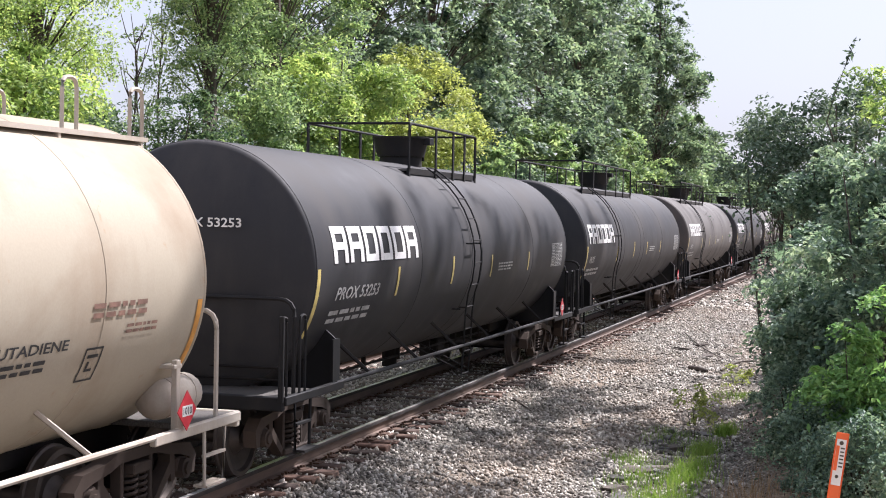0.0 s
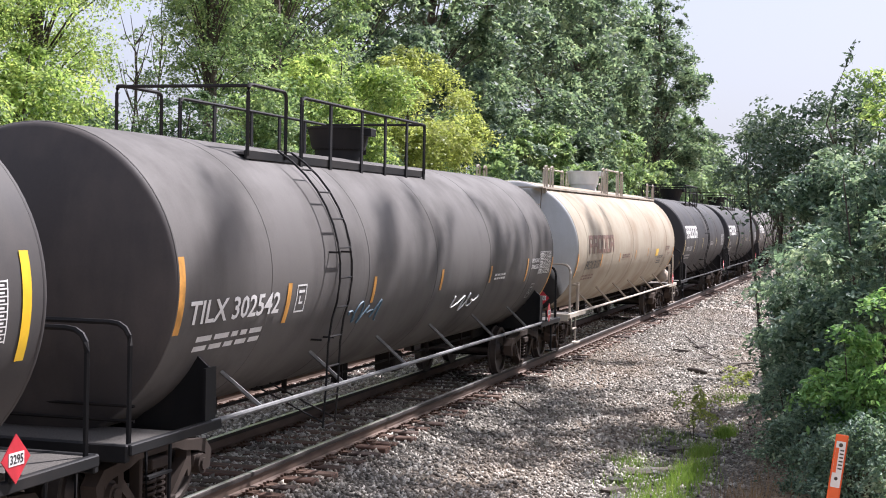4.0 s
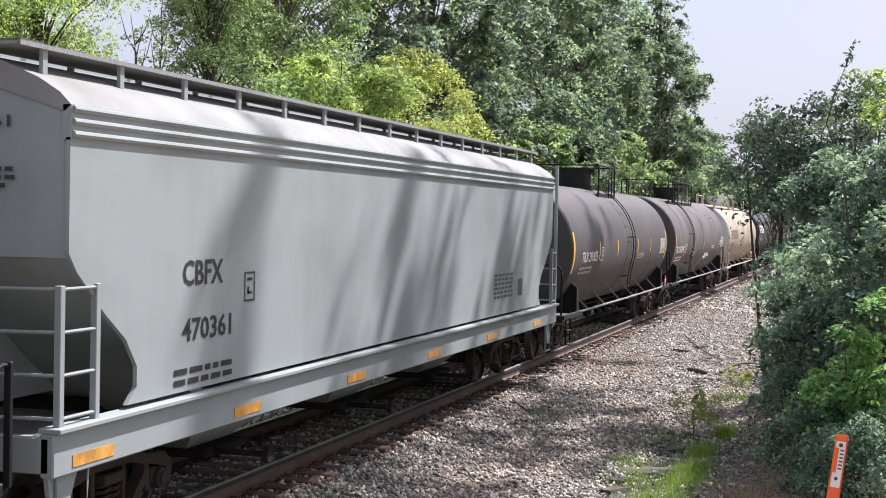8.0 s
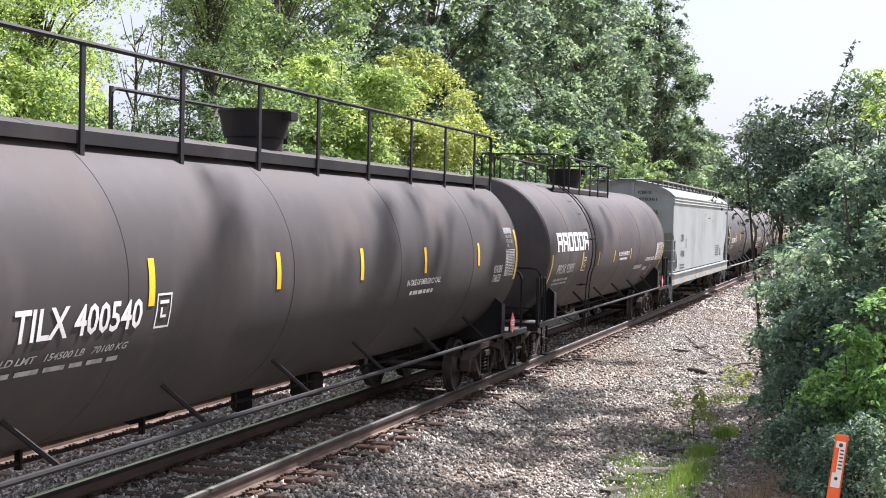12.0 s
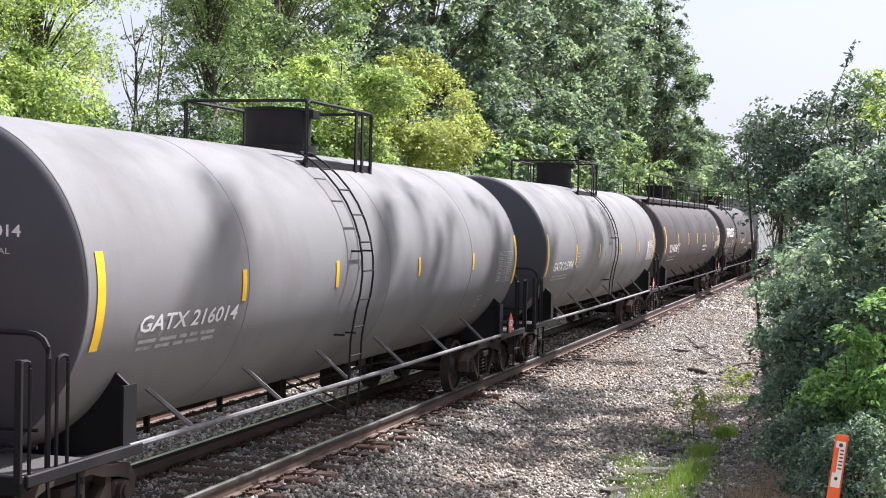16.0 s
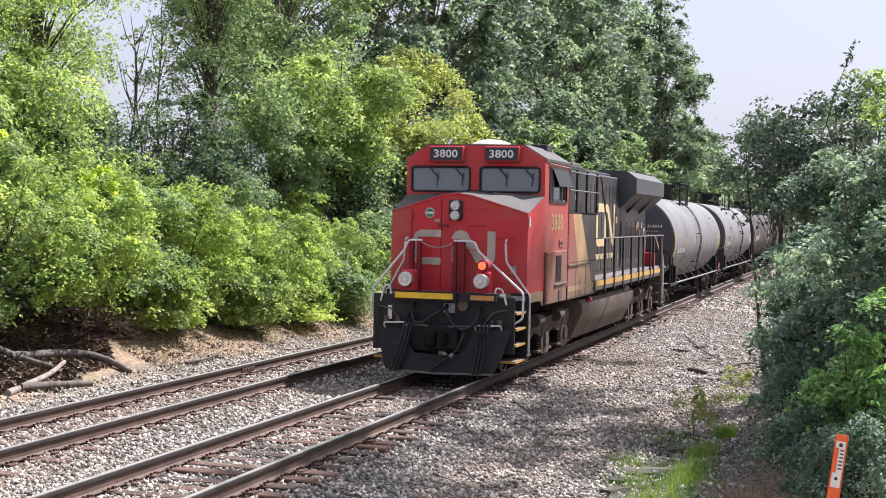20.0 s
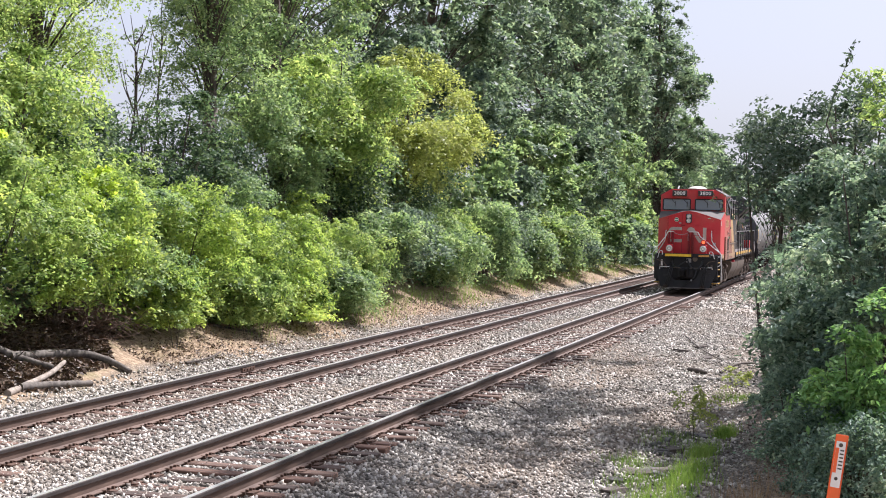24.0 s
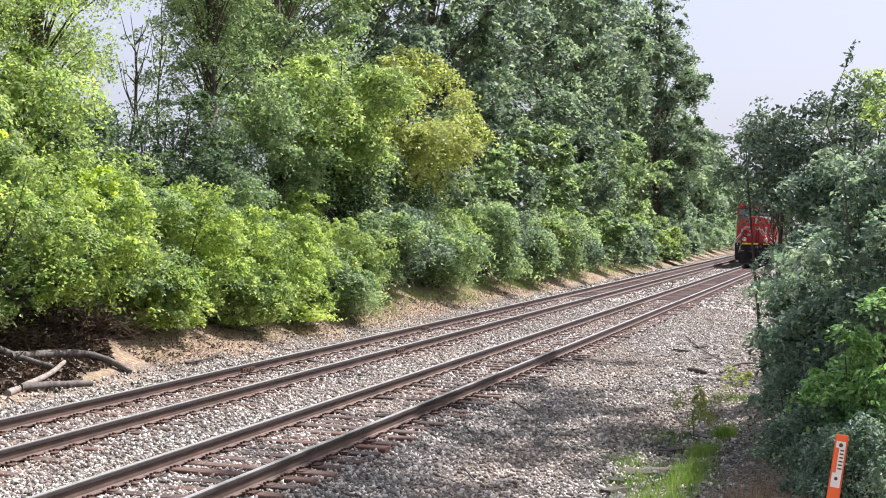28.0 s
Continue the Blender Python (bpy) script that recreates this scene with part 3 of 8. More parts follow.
    # tall trees
    tall = [(-13.3, 32.4, 12.5, 2.0, 3.5, LEAF_BRIGHT, 29000, 0.11, 0.8), (-13.6, 27.5, 12.0, 2.8, 3.0, LEAF_BRIGHT, 36000, 0.11, 0.95), 
            (-12.7, 41.2, 14.5, 1.9, 5.4, LEAF_MID, 17000, 0.13, 0.75), (-13.2, 47.5, 15.0, 3.0, 4.5, LEAF_MID, 20000, 0.18, 0.95),
            (-15.5, 54.0, 18.0, 3.8, 5.0, LEAF_DARK, 22000, 0.22, 1.1), (-16.0, 63.0, 20.0, 4.2, 5.0, LEAF_DARK, 22000, 0.24, 1.25), (-14.5, 71.0, 21.0, 4.2, 4.0, LEAF_DARK, 24000, 0.26, 1.25),
            (-14.0, 81.0, 22.0, 4.6, 4.0, LEAF_DARK, 24000, 0.28, 1.35), (-13.5, 92.0, 23.0, 5.0, 4.0, LEAF_DARK, 24000, 0.30, 1.4), (-13.5, 104.0, 23.5, 5.0, 4.0, LEAF_DARK, 24000, 0.33, 1.45),
            (-14.6, 118.0, 24.5, 4.6, 5.0, LEAF_DARK, 22000, 0.33, 1.4), (-10.3, 125.0, 21.6, 4.3, 4.0, LEAF_DARK, 24000, 0.28, 1.15), (-14.5, 133.0, 21.0, 3.6, 4.0, LEAF_DARK, 16000, 0.36, 1.3),
            (-11.6, 140.0, 13.5, 3.6, 1.5, LEAF_HAZE, 16000, 0.34, 1.1), (-9.6, 152.0, 12.0, 3.4, 1.0, LEAF_HAZE, 14000, 0.36, 1.1)]
    for k, (x, y, h, r, b, m, n, lf, cl) in enumerate(tall):
        plant("tall_tree", "tall leafy tree with a dark trunk behind the bank", "tree", x, y, h, r, b, m, n, lf * 1.15, 500 + k, cl * 0.92, 56, 0.16 + 0.008 * h, None, (0.3, 0), "tall trees along the line", 1.25, 0.45)
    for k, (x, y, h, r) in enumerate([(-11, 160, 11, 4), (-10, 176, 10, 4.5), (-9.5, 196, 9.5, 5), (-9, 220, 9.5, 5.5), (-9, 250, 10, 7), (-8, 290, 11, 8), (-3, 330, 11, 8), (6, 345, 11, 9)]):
        plant("far_tree", "hazy green tree far along the line", "tree", x, y, h, r, 0.3, LEAF_HAZE, 9000, 0.5, 600 + k, 1.5, 40, 0.25, None, (0, 0), "far trees along the line", 1.4, 0.5)


def bare_tree(x, y, h, seed, lean):
    """A thin, almost leafless tree: a forked trunk with upright twigs."""
    rng = random.Random(seed)
    g = float(ground_z(x, y))
    top = thing("bare_tree", "thin grey tree with few leaves against the sky", "tree", pose(x, y, g), "thin trees in the gap")
    mb = MB()
    stem = [(lean * (k / 8) ** 1.4 + 0.08 * math.sin(2.1 * k + seed), 0.06 * math.cos(1.7 * k), h * k / 8 - 0.2) for k in range(9)]
    mb.tube(stem, 0.07, 6, [0.085 - 0.009 * k for k in range(9)])
    part("trunk", mb, BARK, top)
    for k in range(11):
        q = 3 + int(5.5 * rng.random())
        b = Vector(stem[min(8, q)])
        a = rng.uniform(0, 6.28)
        L = rng.uniform(0.8, 2.4)
        tip = b + Vector((math.cos(a) * L * 0.45, math.sin(a) * L * 0.45, L * 0.9))
        mb = MB().tube([b, (b + tip) / 2 + Vector((0.1 * math.cos(a), 0.1 * math.sin(a), -0.1)), tip], 0.025, 5, [0.03, 0.02, 0.008])
        part("branch", mb, BARK, top)
    r2 = np.random.default_rng(seed)
    c = np.stack([lean + r2.normal(size=14) * 0.8, r2.normal(size=14) * 0.8, h * (0.45 + 0.5 * r2.random(14))], -1)
    pos, nrm = clump_leaves(c, np.full(14, 0.5), 420, r2, 0.6, 14)
    part("crown", leaf_mesh("crown", pos, nrm, 0.17, 0.09, LEAF_MID, r2), LEAF_MID, top)


def right_side():
    # tall trees behind the bushes whose crowns shade the near stretch of the line
    for k, (x, y, h, r, b, n) in enumerate([(9.3, 26.8, 23.4, 2.0, 13.5, 4600), (9.3, 31.8, 23.8, 1.7, 13.5, 3800), (9.3, 36.6, 23.6, 1.6, 15.5, 2900), (9.4, 40.8, 23.8, 1.3, 18.8, 1300), (9.4, 46.8, 23.4, 1.0, 20.0, 900)]):
        plant("overhanging_tree", "tall airy tree rising above the grey-green bushes", "tree", x, y, h, r, b, LEAF_MID, n, 0.19, 743 + k, 0.46, 44, 0.09, None, (-0.2, 0), "tall trees above the bushes", 1.15, 0.75, 1, 1.6)
    rows = [(7.45, 24.6, 5.0, 1.45, 0.1, 26000, 0.34), (8.0, 20.2, 4.6, 1.35, 0.1, 26000, 0.32), (6.95, 29.8, 4.6, 1.3, 0.1, 14000, 0.34), (9.6, 23.0, 6.3, 1.7, 0.5, 10000, 0.4), (7.3, 35.0, 5.2, 1.6, 0.2, 9000, 0.42), (7.25, 21.6, 2.9, 1.05, 0.0, 12000, 0.3)]
    for k, (x, y, h, r, b, n, cl) in enumerate(rows):
        plant("olive_bush", "dense grey-green bush with small silvery leaves beside the gravel", "bush", x, y, h, r, b, LEAF_GREY, int(n * 1.1), 0.098, 700 + k, cl, 70, 0.035, None, (-0.2, 0), "bushes beside the gravel", 1.1, 0.3, 5)
    plant("olive_bush", "open-crowned grey-green bush overhanging the gravel", "bush", 6.55, 27.2, 5.9, 1.55, 3.3, LEAF_BACKLIT, 6500, 0.10, 730, 0.42, 44, 0.05, None, (-0.1, 0), "bushes beside the gravel", 1.1, 0.5, 4)
    plant("olive_bush", "open-crowned grey-green bush overhanging the gravel", "bush", 6.05, 26.4, 5.5, 1.0, 3.5, LEAF_BACKLIT, 5200, 0.085, 732, 0.36, 36, 0.04, None, (-0.15, 0), "bushes beside the gravel", 1.2, 0.5, 3)
    host = plant("olive_bush", "open-crowned grey-green bush overhanging the gravel", "bush", 7.3, 26.0, 6.1, 1.1, 4.0, LEAF_BACKLIT, 4200, 0.10, 731, 0.4, 30, 0.05, None, (0.1, 0), "bushes beside the gravel", 1.1, 0.5, 3)
    plant("fresh_shrub", "fresh green broad-leaved shrub in front of the grey-green bush", "shrub", 7.66, 18.2, 2.5, 0.66, 0.25, LEAF_FRESH, 5200, 0.095, 720, 0.26, 34, 0.022, None, (0, 0), "", 1.0, 0.3, 3)
    plant("fresh_tree", "young tree with fresh yellow-green leaves above the bush", "tree", 8.3, 22.0, 5.75, 0.8, 4.6, LEAF_BRIGHT, 1500, 0.10, 721, 0.26, 24, 0.05, None, (-0.1, 0), "", 1.0, 0.3)
    for k, (x, y, h, r) in enumerate([(7.2, 18.6, 1.5, 0.75), (6.85, 20.6, 1.7, 0.8), (6.7, 22.8, 1.8, 0.75), (7.6, 17.2, 1.1, 0.6)]):
        plant("olive_bush", "low grey-green bush at the edge of the gravel", "bush", x, y, h, r, 0.0, LEAF_TEAL, 8000, 0.06, 750 + k, 0.26, 46, 0.02, None, (0, 0), "bushes beside the gravel", 1.1, 0.3, 4)
    # one long shoot that stands out over the bush
    g = float(ground_z(7.3, 26.0))
    back = pose(-7.3, -26.0, -g)
    pts = [(6.95, 24.0, 4.7), (7.08, 24.0, 5.2), (7.22, 24.0, 5.6), (7.38, 24.0, 6.05)]
    part("shoot", MB().tube([(7.2, 25.6, 4.0)] + pts, 0.008, 5, [0.016, 0.012, 0.009, 0.006, 0.003]), BARK, host, "long thin shoot above the bush", back)
    rng = np.random.default_rng(77)
    t = np.sort(rng.random(80))
    base = np.stack([np.interp(t * 3, [0, 1, 2, 3], [q[i] for q in pts]) for i in range(3)], -1) + rng.normal(size=(80, 3)) * 0.035
    part("shoot_leaf", leaf_mesh("shoot_leaf", base, rng.normal(size=(80, 3)) + np.array([0, -0.8, 0.3]), 0.105, 0.042, LEAF_BACKLIT, rng), LEAF_BACKLIT, host, at=back)["kind"] = "stuff"


left_bank()
for spec in ((-19.6, 50.0, 9.5, 1, -0.7), (-20.6, 52.6, 11.5, 2, 0.3), (-18.2, 46.0, 8.5, 3, 0.5)):
    bare_tree(*spec)
dead = thing("dead_trunk", "pale leaning dead trunk among the bank trees", "tree trunk")
part("stem", MB().tube([(-11.0, 35.3, 0.6), (-11.1, 36.6, 2.6), (-11.4, 38.2, 4.6), (-11.5, 39.6, 6.2)], 0.07, 7, [0.09, 0.08, 0.06, 0.03]), BARK_PALE, dead)
part("fork", MB().tube([(-11.15, 36.9, 3.0), (-11.3, 38.6, 3.9), (-11.3, 40.0, 4.4)], 0.03, 5, [0.045, 0.03, 0.012]), BARK_PALE, dead)
right_side()


# ---------- ground cover and loose bits ----------
def blades(name, label, category, spots, n, height, width, material, seed, lean=0.45):
    """Grass or weed blades round given spots (x, y, spread), in one mesh."""
    rng = np.random.default_rng(seed)
    k = rng.integers(0, len(spots), n)
    sp = np.array(spots)
    x = sp[k, 0] + rng.normal(size=n) * sp[k, 2]
    y = sp[k, 1] + rng.normal(size=n) * sp[k, 2] * 1.6
    z = ground_z(x, y)
    h = height * (0.4 + 0.9 * rng.random(n))
    a = rng.random(n) * 2 * math.pi
    dx, dy = np.cos(a) * lean * h, np.sin(a) * lean * h
    b = rng.random(n) * 2 * math.pi
    wx, wy = np.cos(b) * width, np.sin(b) * width
    p0 = np.stack([x - wx, y - wy, z], -1)
    p1 = np.stack([x + wx, y + wy, z], -1)
    p2 = np.stack([x + 0.35 * dx + 0.7 * wx, y + 0.35 * dy + 0.7 * wy, z + 0.6 * h], -1)
    p3 = np.stack([x + 0.35 * dx - 0.7 * wx, y + 0.35 * dy - 0.7 * wy, z + 0.6 * h], -1)
    p4 = np.stack([x + dx, y + dy, z + h * 0.95], -1)
    v = np.stack([p0, p1, p2, p3, p4], 1).reshape(-1, 3)
    i = 5 * np.arange(n)
    f = np.concatenate([np.stack([i, i + 1, i + 2], -1), np.stack([i, i + 2, i + 3], -1), np.stack([i + 3, i + 2, i + 4], -1)])
    tagged(new(name, np_mesh(name, v, f, material)), label, category, kind="stuff")


def stick(name, label, category, pts, r, material, group=""):
    """A fallen branch that lies along points on the ground; heights are over the ground."""
    q = [(x, y, float(ground_z(x, y)) + z) for x, y, z in pts]
    m = len(q)
    t = thing(name, label, category, pose(*q[0]), group)
    loc = [tuple(Vector(p) - Vector(q[0])) for p in q]
    fine = loc
    for _ in range(2):
        fine = [fine[0]] + [tuple(Vector(a) * (1 - w) + Vector(b) * w) for a, b in zip(fine, fine[1:]) for w in (0.25, 0.75)] + [fine[-1]]
    n = len(fine)
    part("stem", MB().tube(fine, r, 14, [r * (1.15 - 0.5 * k / (n - 1)) * (1 + 0.08 * math.sin(4 * k)) for k in range(n)]), material, t)
    return t


def loose_bits():
    DITCH = plain("damp_stone", (0.13, 0.12, 0.11), 0.85, 0, 0.4, 14)
    blades("green_grass", "tall bright green grass beside the gravel", "grass", [(5.15, 16.6, 0.24), (5.2, 17.8, 0.24), (5.3, 19.0, 0.22), (5.3, 20.4, 0.18), (5.3, 22.0, 0.13), (5.4, 24.3, 0.10)], 2600, 0.21, 0.005, GRASS, 11)
    blades("short_grass", "thin green grass in the gravel", "grass", [(4.35, 21.0, 0.22), (4.6, 23.2, 0.25), (4.7, 19.2, 0.2), (5.2, 29.4, 0.25)], 1300, 0.13, 0.004, GRASS, 12)
    blades("dry_weeds", "dry reddish weeds at the foot of the bush", "weeds", [(6.9, 14.5, 0.3), (7.4, 14.0, 0.3), (7.9, 13.6, 0.25), (7.6, 14.8, 0.3), (6.4, 17.5, 0.25)], 700, 0.42, 0.004, DRY, 13, 0.4)
    blades("side_grass", "green grass near the marker stake", "grass", [(7.85, 12.4, 0.16), (7.75, 13.4, 0.15), (7.9, 11.4, 0.15)], 900, 0.5, 0.006, GRASS, 14)
    spots = [(-6.9 + 0.5 * math.sin(3 * k), 27.5 + 1.7 * k, 0.35) for k in range(44)]
    blades("bank_weeds", "dry and green weeds along the foot of the bank", "weeds", spots, 3200, 0.22, 0.004, DRY, 15, 0.5)
    blades("bank_grass", "green grass tufts along the bank", "grass", [(-7.3 + 0.4 * math.sin(5 * k), 33 + 2.1 * k, 0.4) for k in range(34)], 7000, 0.30, 0.005, GRASS, 16, 0.5)
    rng = np.random.default_rng(35)
    n = 1500
    x, y = rng.normal(6.3, 0.75, n), 11.5 + 14 * rng.random(n)
    tagged(new("leaf_litter", leaf_mesh("leaf_litter", np.stack([x, y, ground_z(x, y) + 0.006 + 0.012 * rng.random(n)], -1), np.array([0, 0, 1.0]) + 0.4 * rng.normal(size=(n, 3)), 0.055, 0.03, LITTER, rng)), "small dark dead leaves and chips on the soil", "leaf litter", kind="stuff")
    # grey logs at the foot of the bank
    WOODG = bark("grey_log_bark", (0.06, 0.050, 0.042), (0.18, 0.155, 0.13))
    stick("fallen_log", "grey fallen log curving down the bank", "log", [(-8.35, 22.2, 0.25), (-7.82, 22.9, 0.10), (-7.5, 23.2, 0.06), (-6.95, 23.35, 0.08)], 0.085, WOODG, "logs at the foot of the bank")
    stick("fallen_log", "long grey fallen log reaching to the ballast", "log", [(-7.65, 23.0, 0.06), (-7.33, 24.1, 0.10), (-7.18, 24.9, 0.12), (-6.75, 25.15, 0.10), (-6.30, 25.1, 0.06)], 0.085, WOODG, "logs at the foot of the bank")
    stick("fallen_log", "pale weathered branch leaning on a log", "log", [(-6.43, 21.1, 0.03), (-6.62, 22.1, 0.06), (-6.72, 22.9, 0.10), (-6.80, 23.5, 0.22)], 0.06, BARK_PALE, "logs at the foot of the bank")
    stick("fallen_log", "short dark log on the ballast edge", "log", [(-6.52, 21.6, 0.05), (-6.40, 22.5, 0.07), (-6.22, 23.5, 0.05)], 0.075, WOODG, "logs at the foot of the bank")
    # fallen leaves by the logs; their dark colour also paints the hollow's shade
    rng = np.random.default_rng(31)
    n = 13000
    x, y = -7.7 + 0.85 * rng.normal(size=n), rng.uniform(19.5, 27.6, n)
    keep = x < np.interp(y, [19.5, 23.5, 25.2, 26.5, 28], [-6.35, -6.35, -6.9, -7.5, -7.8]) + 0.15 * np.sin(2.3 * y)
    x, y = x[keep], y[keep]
    tagged(new("leaf_litter", leaf_mesh("leaf_litter", np.stack([x, y, ground_z(x, y) + 0.015 + 0.04 * rng.random(len(x))], -1), np.array([0, 0, 1.0]) + 0.5 * rng.normal(size=(len(x), 3)), 0.13, 0.08, LITTER, rng)), "dark brown fallen leaves and bark that also darken the shaded hollow", "leaf litter", kind="stuff")
    # sparse dead leaves and bark chips on the bare bank
    rng = np.random.default_rng(41)
    n = 5200
    x, y = -6.75 + 0.42 * rng.normal(size=n), 26.5 + 40 * rng.random(n) ** 1.3
    tagged(new("leaf_litter", leaf_mesh("leaf_litter", np.stack([x, y, ground_z(x, y) + 0.008 + 0.02 * rng.random(n)], -1), np.array([0, 0, 1.0]) + 0.5 * rng.normal(size=(n, 3)), 0.075, 0.04, LITTER, rng)), "dry brown leaves and chips scattered on the bare bank", "leaf litter", kind="stuff")
    # tangle of dry branches in the hollow
    TWIG = bark("dry_twig", (0.045, 0.026, 0.018), (0.16, 0.10, 0.07))
    rng = random.Random(8)
    pile = thing("brush_pile", "tangled pile of thin dry brown branches under the shrubs", "brush pile", pose(-7.9, 26.0, 0.25))
    for k in range(300):
        x, y = (rng.uniform(-9.0, -7.5), rng.uniform(21.0, 26.5)) if k % 3 == 0 else (rng.gauss(-7.85, 0.22), rng.gauss(26.7, 0.65))
        g = float(ground_z(x, y))
        a, L = rng.uniform(0, 6.28), rng.uniform(0.25, 0.85) * (1.5 if k % 3 == 0 else 1)
        z0 = g + rng.uniform(0, 0.65)
        p = [(x, y, z0), (x + 0.5 * L * math.cos(a), y + 0.5 * L * math.sin(a), z0 + rng.uniform(-0.1, 0.3)), (x + L * math.cos(a + 0.4), y + L * math.sin(a + 0.4), max(g, z0 + rng.uniform(-0.4, 0.3)))]
        w = rng.uniform(0.004, 0.011)
        part("twig", MB().tube([(u + 7.9, v - 26.0, q - 0.25) for u, v, q in p], w, 4, [w, w * 0.8, w * 0.35]), TWIG, pile)
    for k, (pts, r) in enumerate((([(2.45, 43.0, 0.03), (3.4, 39.0, 0.06), (4.3, 36.0, 0.03)], 0.02), ([(4.4, 33.8, 0.02), (4.7, 34.6, 0.22), (5.1, 35.4, 0.10)], 0.03), ([(4.55, 34.2, 0.02), (4.75, 34.0, 0.15)], 0.02), ([(1.5, 25.1, 0.03), (2.05, 24.2, 0.04)], 0.018), ([(2.4, 18.7, 0.03), (2.75, 18.0, 0.04)], 0.015), ([(-6.3, 27.5, 0.03), (-6.2, 28.4, 0.08), (-6.3, 29.2, 0.12)], 0.025), ([(-7.6, 31.5, 0.05), (-6.9, 32.6, 0.05)], 0.03), ([(3.0, 29.5, 0.02), (3.5, 29.0, 0.03)], 0.012))):
        stick("fallen_stick", "dark dry stick lying on the gravel", "stick", pts, r, BARK, "loose sticks")
    stick("rotten_log", "short dark rotten log on the gravel", "log", [(3.65, 34.1, 0.03), (3.9, 33.75, 0.07), (4.1, 33.6, 0.03)], 0.065, BARK)
    for k, (x, y) in enumerate(((2.9, 38.4), (3.2, 40.2), (3.7, 37.5), (4.6, 19.9), (4.9, 20.6), (4.5, 18.6), (4.8, 22.4))):
        r = random.Random(k)
        mb = MB().box(-0.2, 0.2, -0.12, 0.12, 0, 0.06, 0.02)
        mb.v = [(a + r.uniform(-0.04, 0.04), b + r.uniform(-0.04, 0.04), c + r.uniform(-0.01, 0.02)) for a, b, c in mb.v]
        tagged(part("wood_scrap", mb, BARK, at=pose(x, y, float(ground_z(x, y)), 0, 0, 50 * k)), "flat scrap of old wood on the gravel", "wood scrap", "wood scraps")
    # dark flat stones and bark in the ditch beside the grass
    for k in range(26):
        r = random.Random(60 + k)
        x, y = 4.75 + r.gauss(0, 0.22), r.uniform(15.5, 24.5)
        w, d = r.uniform(0.05, 0.15), r.uniform(0.04, 0.10)
        mb = MB().box(-w, w, -d, d, -0.01, r.uniform(0.03, 0.07), 0.02)
        mb.v = [(a + r.uniform(-0.03, 0.03), b + r.uniform(-0.03, 0.03), c + r.uniform(-0.012, 0.02)) for a, b, c in mb.v]
        tagged(part("flat_stone", mb, DITCH, at=pose(x, y, float(ground_z(x, y)), r.uniform(-12, 12), r.uniform(-12, 12), r.uniform(0, 180))), "flat dark grey stone in the ditch beside the grass", "stone", "stones in the ditch")
    for k in range(22):
        r = random.Random(130 + k)
        x, y = r.choice([(r.uniform(1.6, 4.4), r.uniform(15, 40)), (r.uniform(-6.9, -6.0), r.uniform(26, 52))])
        a, L = r.uniform(0, 6.28), r.uniform(0.12, 0.4)
        stick("dry_twig", "short dark twig lying on the gravel", "twig", [(x, y, 0.02), (x + 0.5 * L * math.cos(a), y + 0.5 * L * math.sin(a), 0.035), (x + L * math.cos(a + 0.4), y + L * math.sin(a + 0.4), 0.02)], r.uniform(0.006, 0.012), BARK, "twigs on the gravel")
    # two sprouting saplings
    for k, (x, y, h, n) in enumerate(((5.0, 23.4, 0.95, 240), (5.15, 29.8, 0.7, 160), (-6.95, 28.3, 1.2, 200))):
        plant("sapling", "small thin sapling with yellow-green leaves", "sapling", x, y, h, 0.36, 0.35 * h, LEAF_YELLOW if x > 0 else LEAF_BRIGHT, n * 3, 0.065, 800 + k, 0.17, 12, 0.009, BARK, (-0.15, 0.0), "saplings", 1.0, 0.2, 2)
    # marker stake
    g = float(ground_z(7.5, 9.9))
    st = thing("marker_stake", "orange and white flat plastic utility marker stake", "marker post", pose(7.35, 9.9, g, 0, 7.0, 0))
    ORANGE = plain("orange_plastic", (0.85, 0.15, 0.035), 0.45, 0, 0.08, 6)
    W = plain("white_decal", (0.80, 0.78, 0.74), 0.45, 0, 0.06, 9)
    top = 1.645 - g
    part("blade", MB().prism([(-0.042, -0.008), (-0.036, 0.004), (0.036, 0.004), (0.042, -0.008), (0.036, -0.001), (-0.036, -0.001)], "z", -0.3, top), ORANGE, st)
    part("decal", MB().box(-0.031, 0.031, -0.0045, -0.002, top - 0.36, top - 0.045), W, st, "white warning decal with small marks")
    part("decal_bar", MB().box(-0.030, -0.008, -0.0055, -0.0047, top - 0.26, top - 0.09), ORANGE, st)
    for k in range(6):
        part("decal_line", MB().box(0.000, 0.026, -0.0055, -0.0047, top - 0.11 - 0.025 * k, top - 0.10 - 0.025 * k), BARK, st)
    part("decal_mark", MB().cyl((0, -0.0058, top - 0.07), (0, -0.0047, top - 0.07), 0.014, 12), BARK, st)
    part("decal_mark", MB().cyl((0, -0.0058, top - 0.30), (0, -0.0047, top - 0.30), 0.012, 12), BARK, st)


loose_bits()


# ---------- the train: paints ----------
TRAIN = []
P_BLACK = paint("black_tank_paint", (0.030, 0.030, 0.033), (0.075, 0.069, 0.065), 0.6, 0.60, streak=1.5, spec=0.22)
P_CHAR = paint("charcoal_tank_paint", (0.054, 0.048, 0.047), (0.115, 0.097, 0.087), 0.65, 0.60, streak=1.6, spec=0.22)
P_SLATE = paint("slate_tank_paint", (0.062, 0.058, 0.057), (0.115, 0.102, 0.094), 0.6, 0.60, streak=1.5, spec=0.22)
P_DUSTY = paint("dusty_grey_tank_paint", (0.125, 0.117, 0.111), (0.062, 0.057, 0.054), 0.7, 0.65, streak=1.3, spec=0.15)
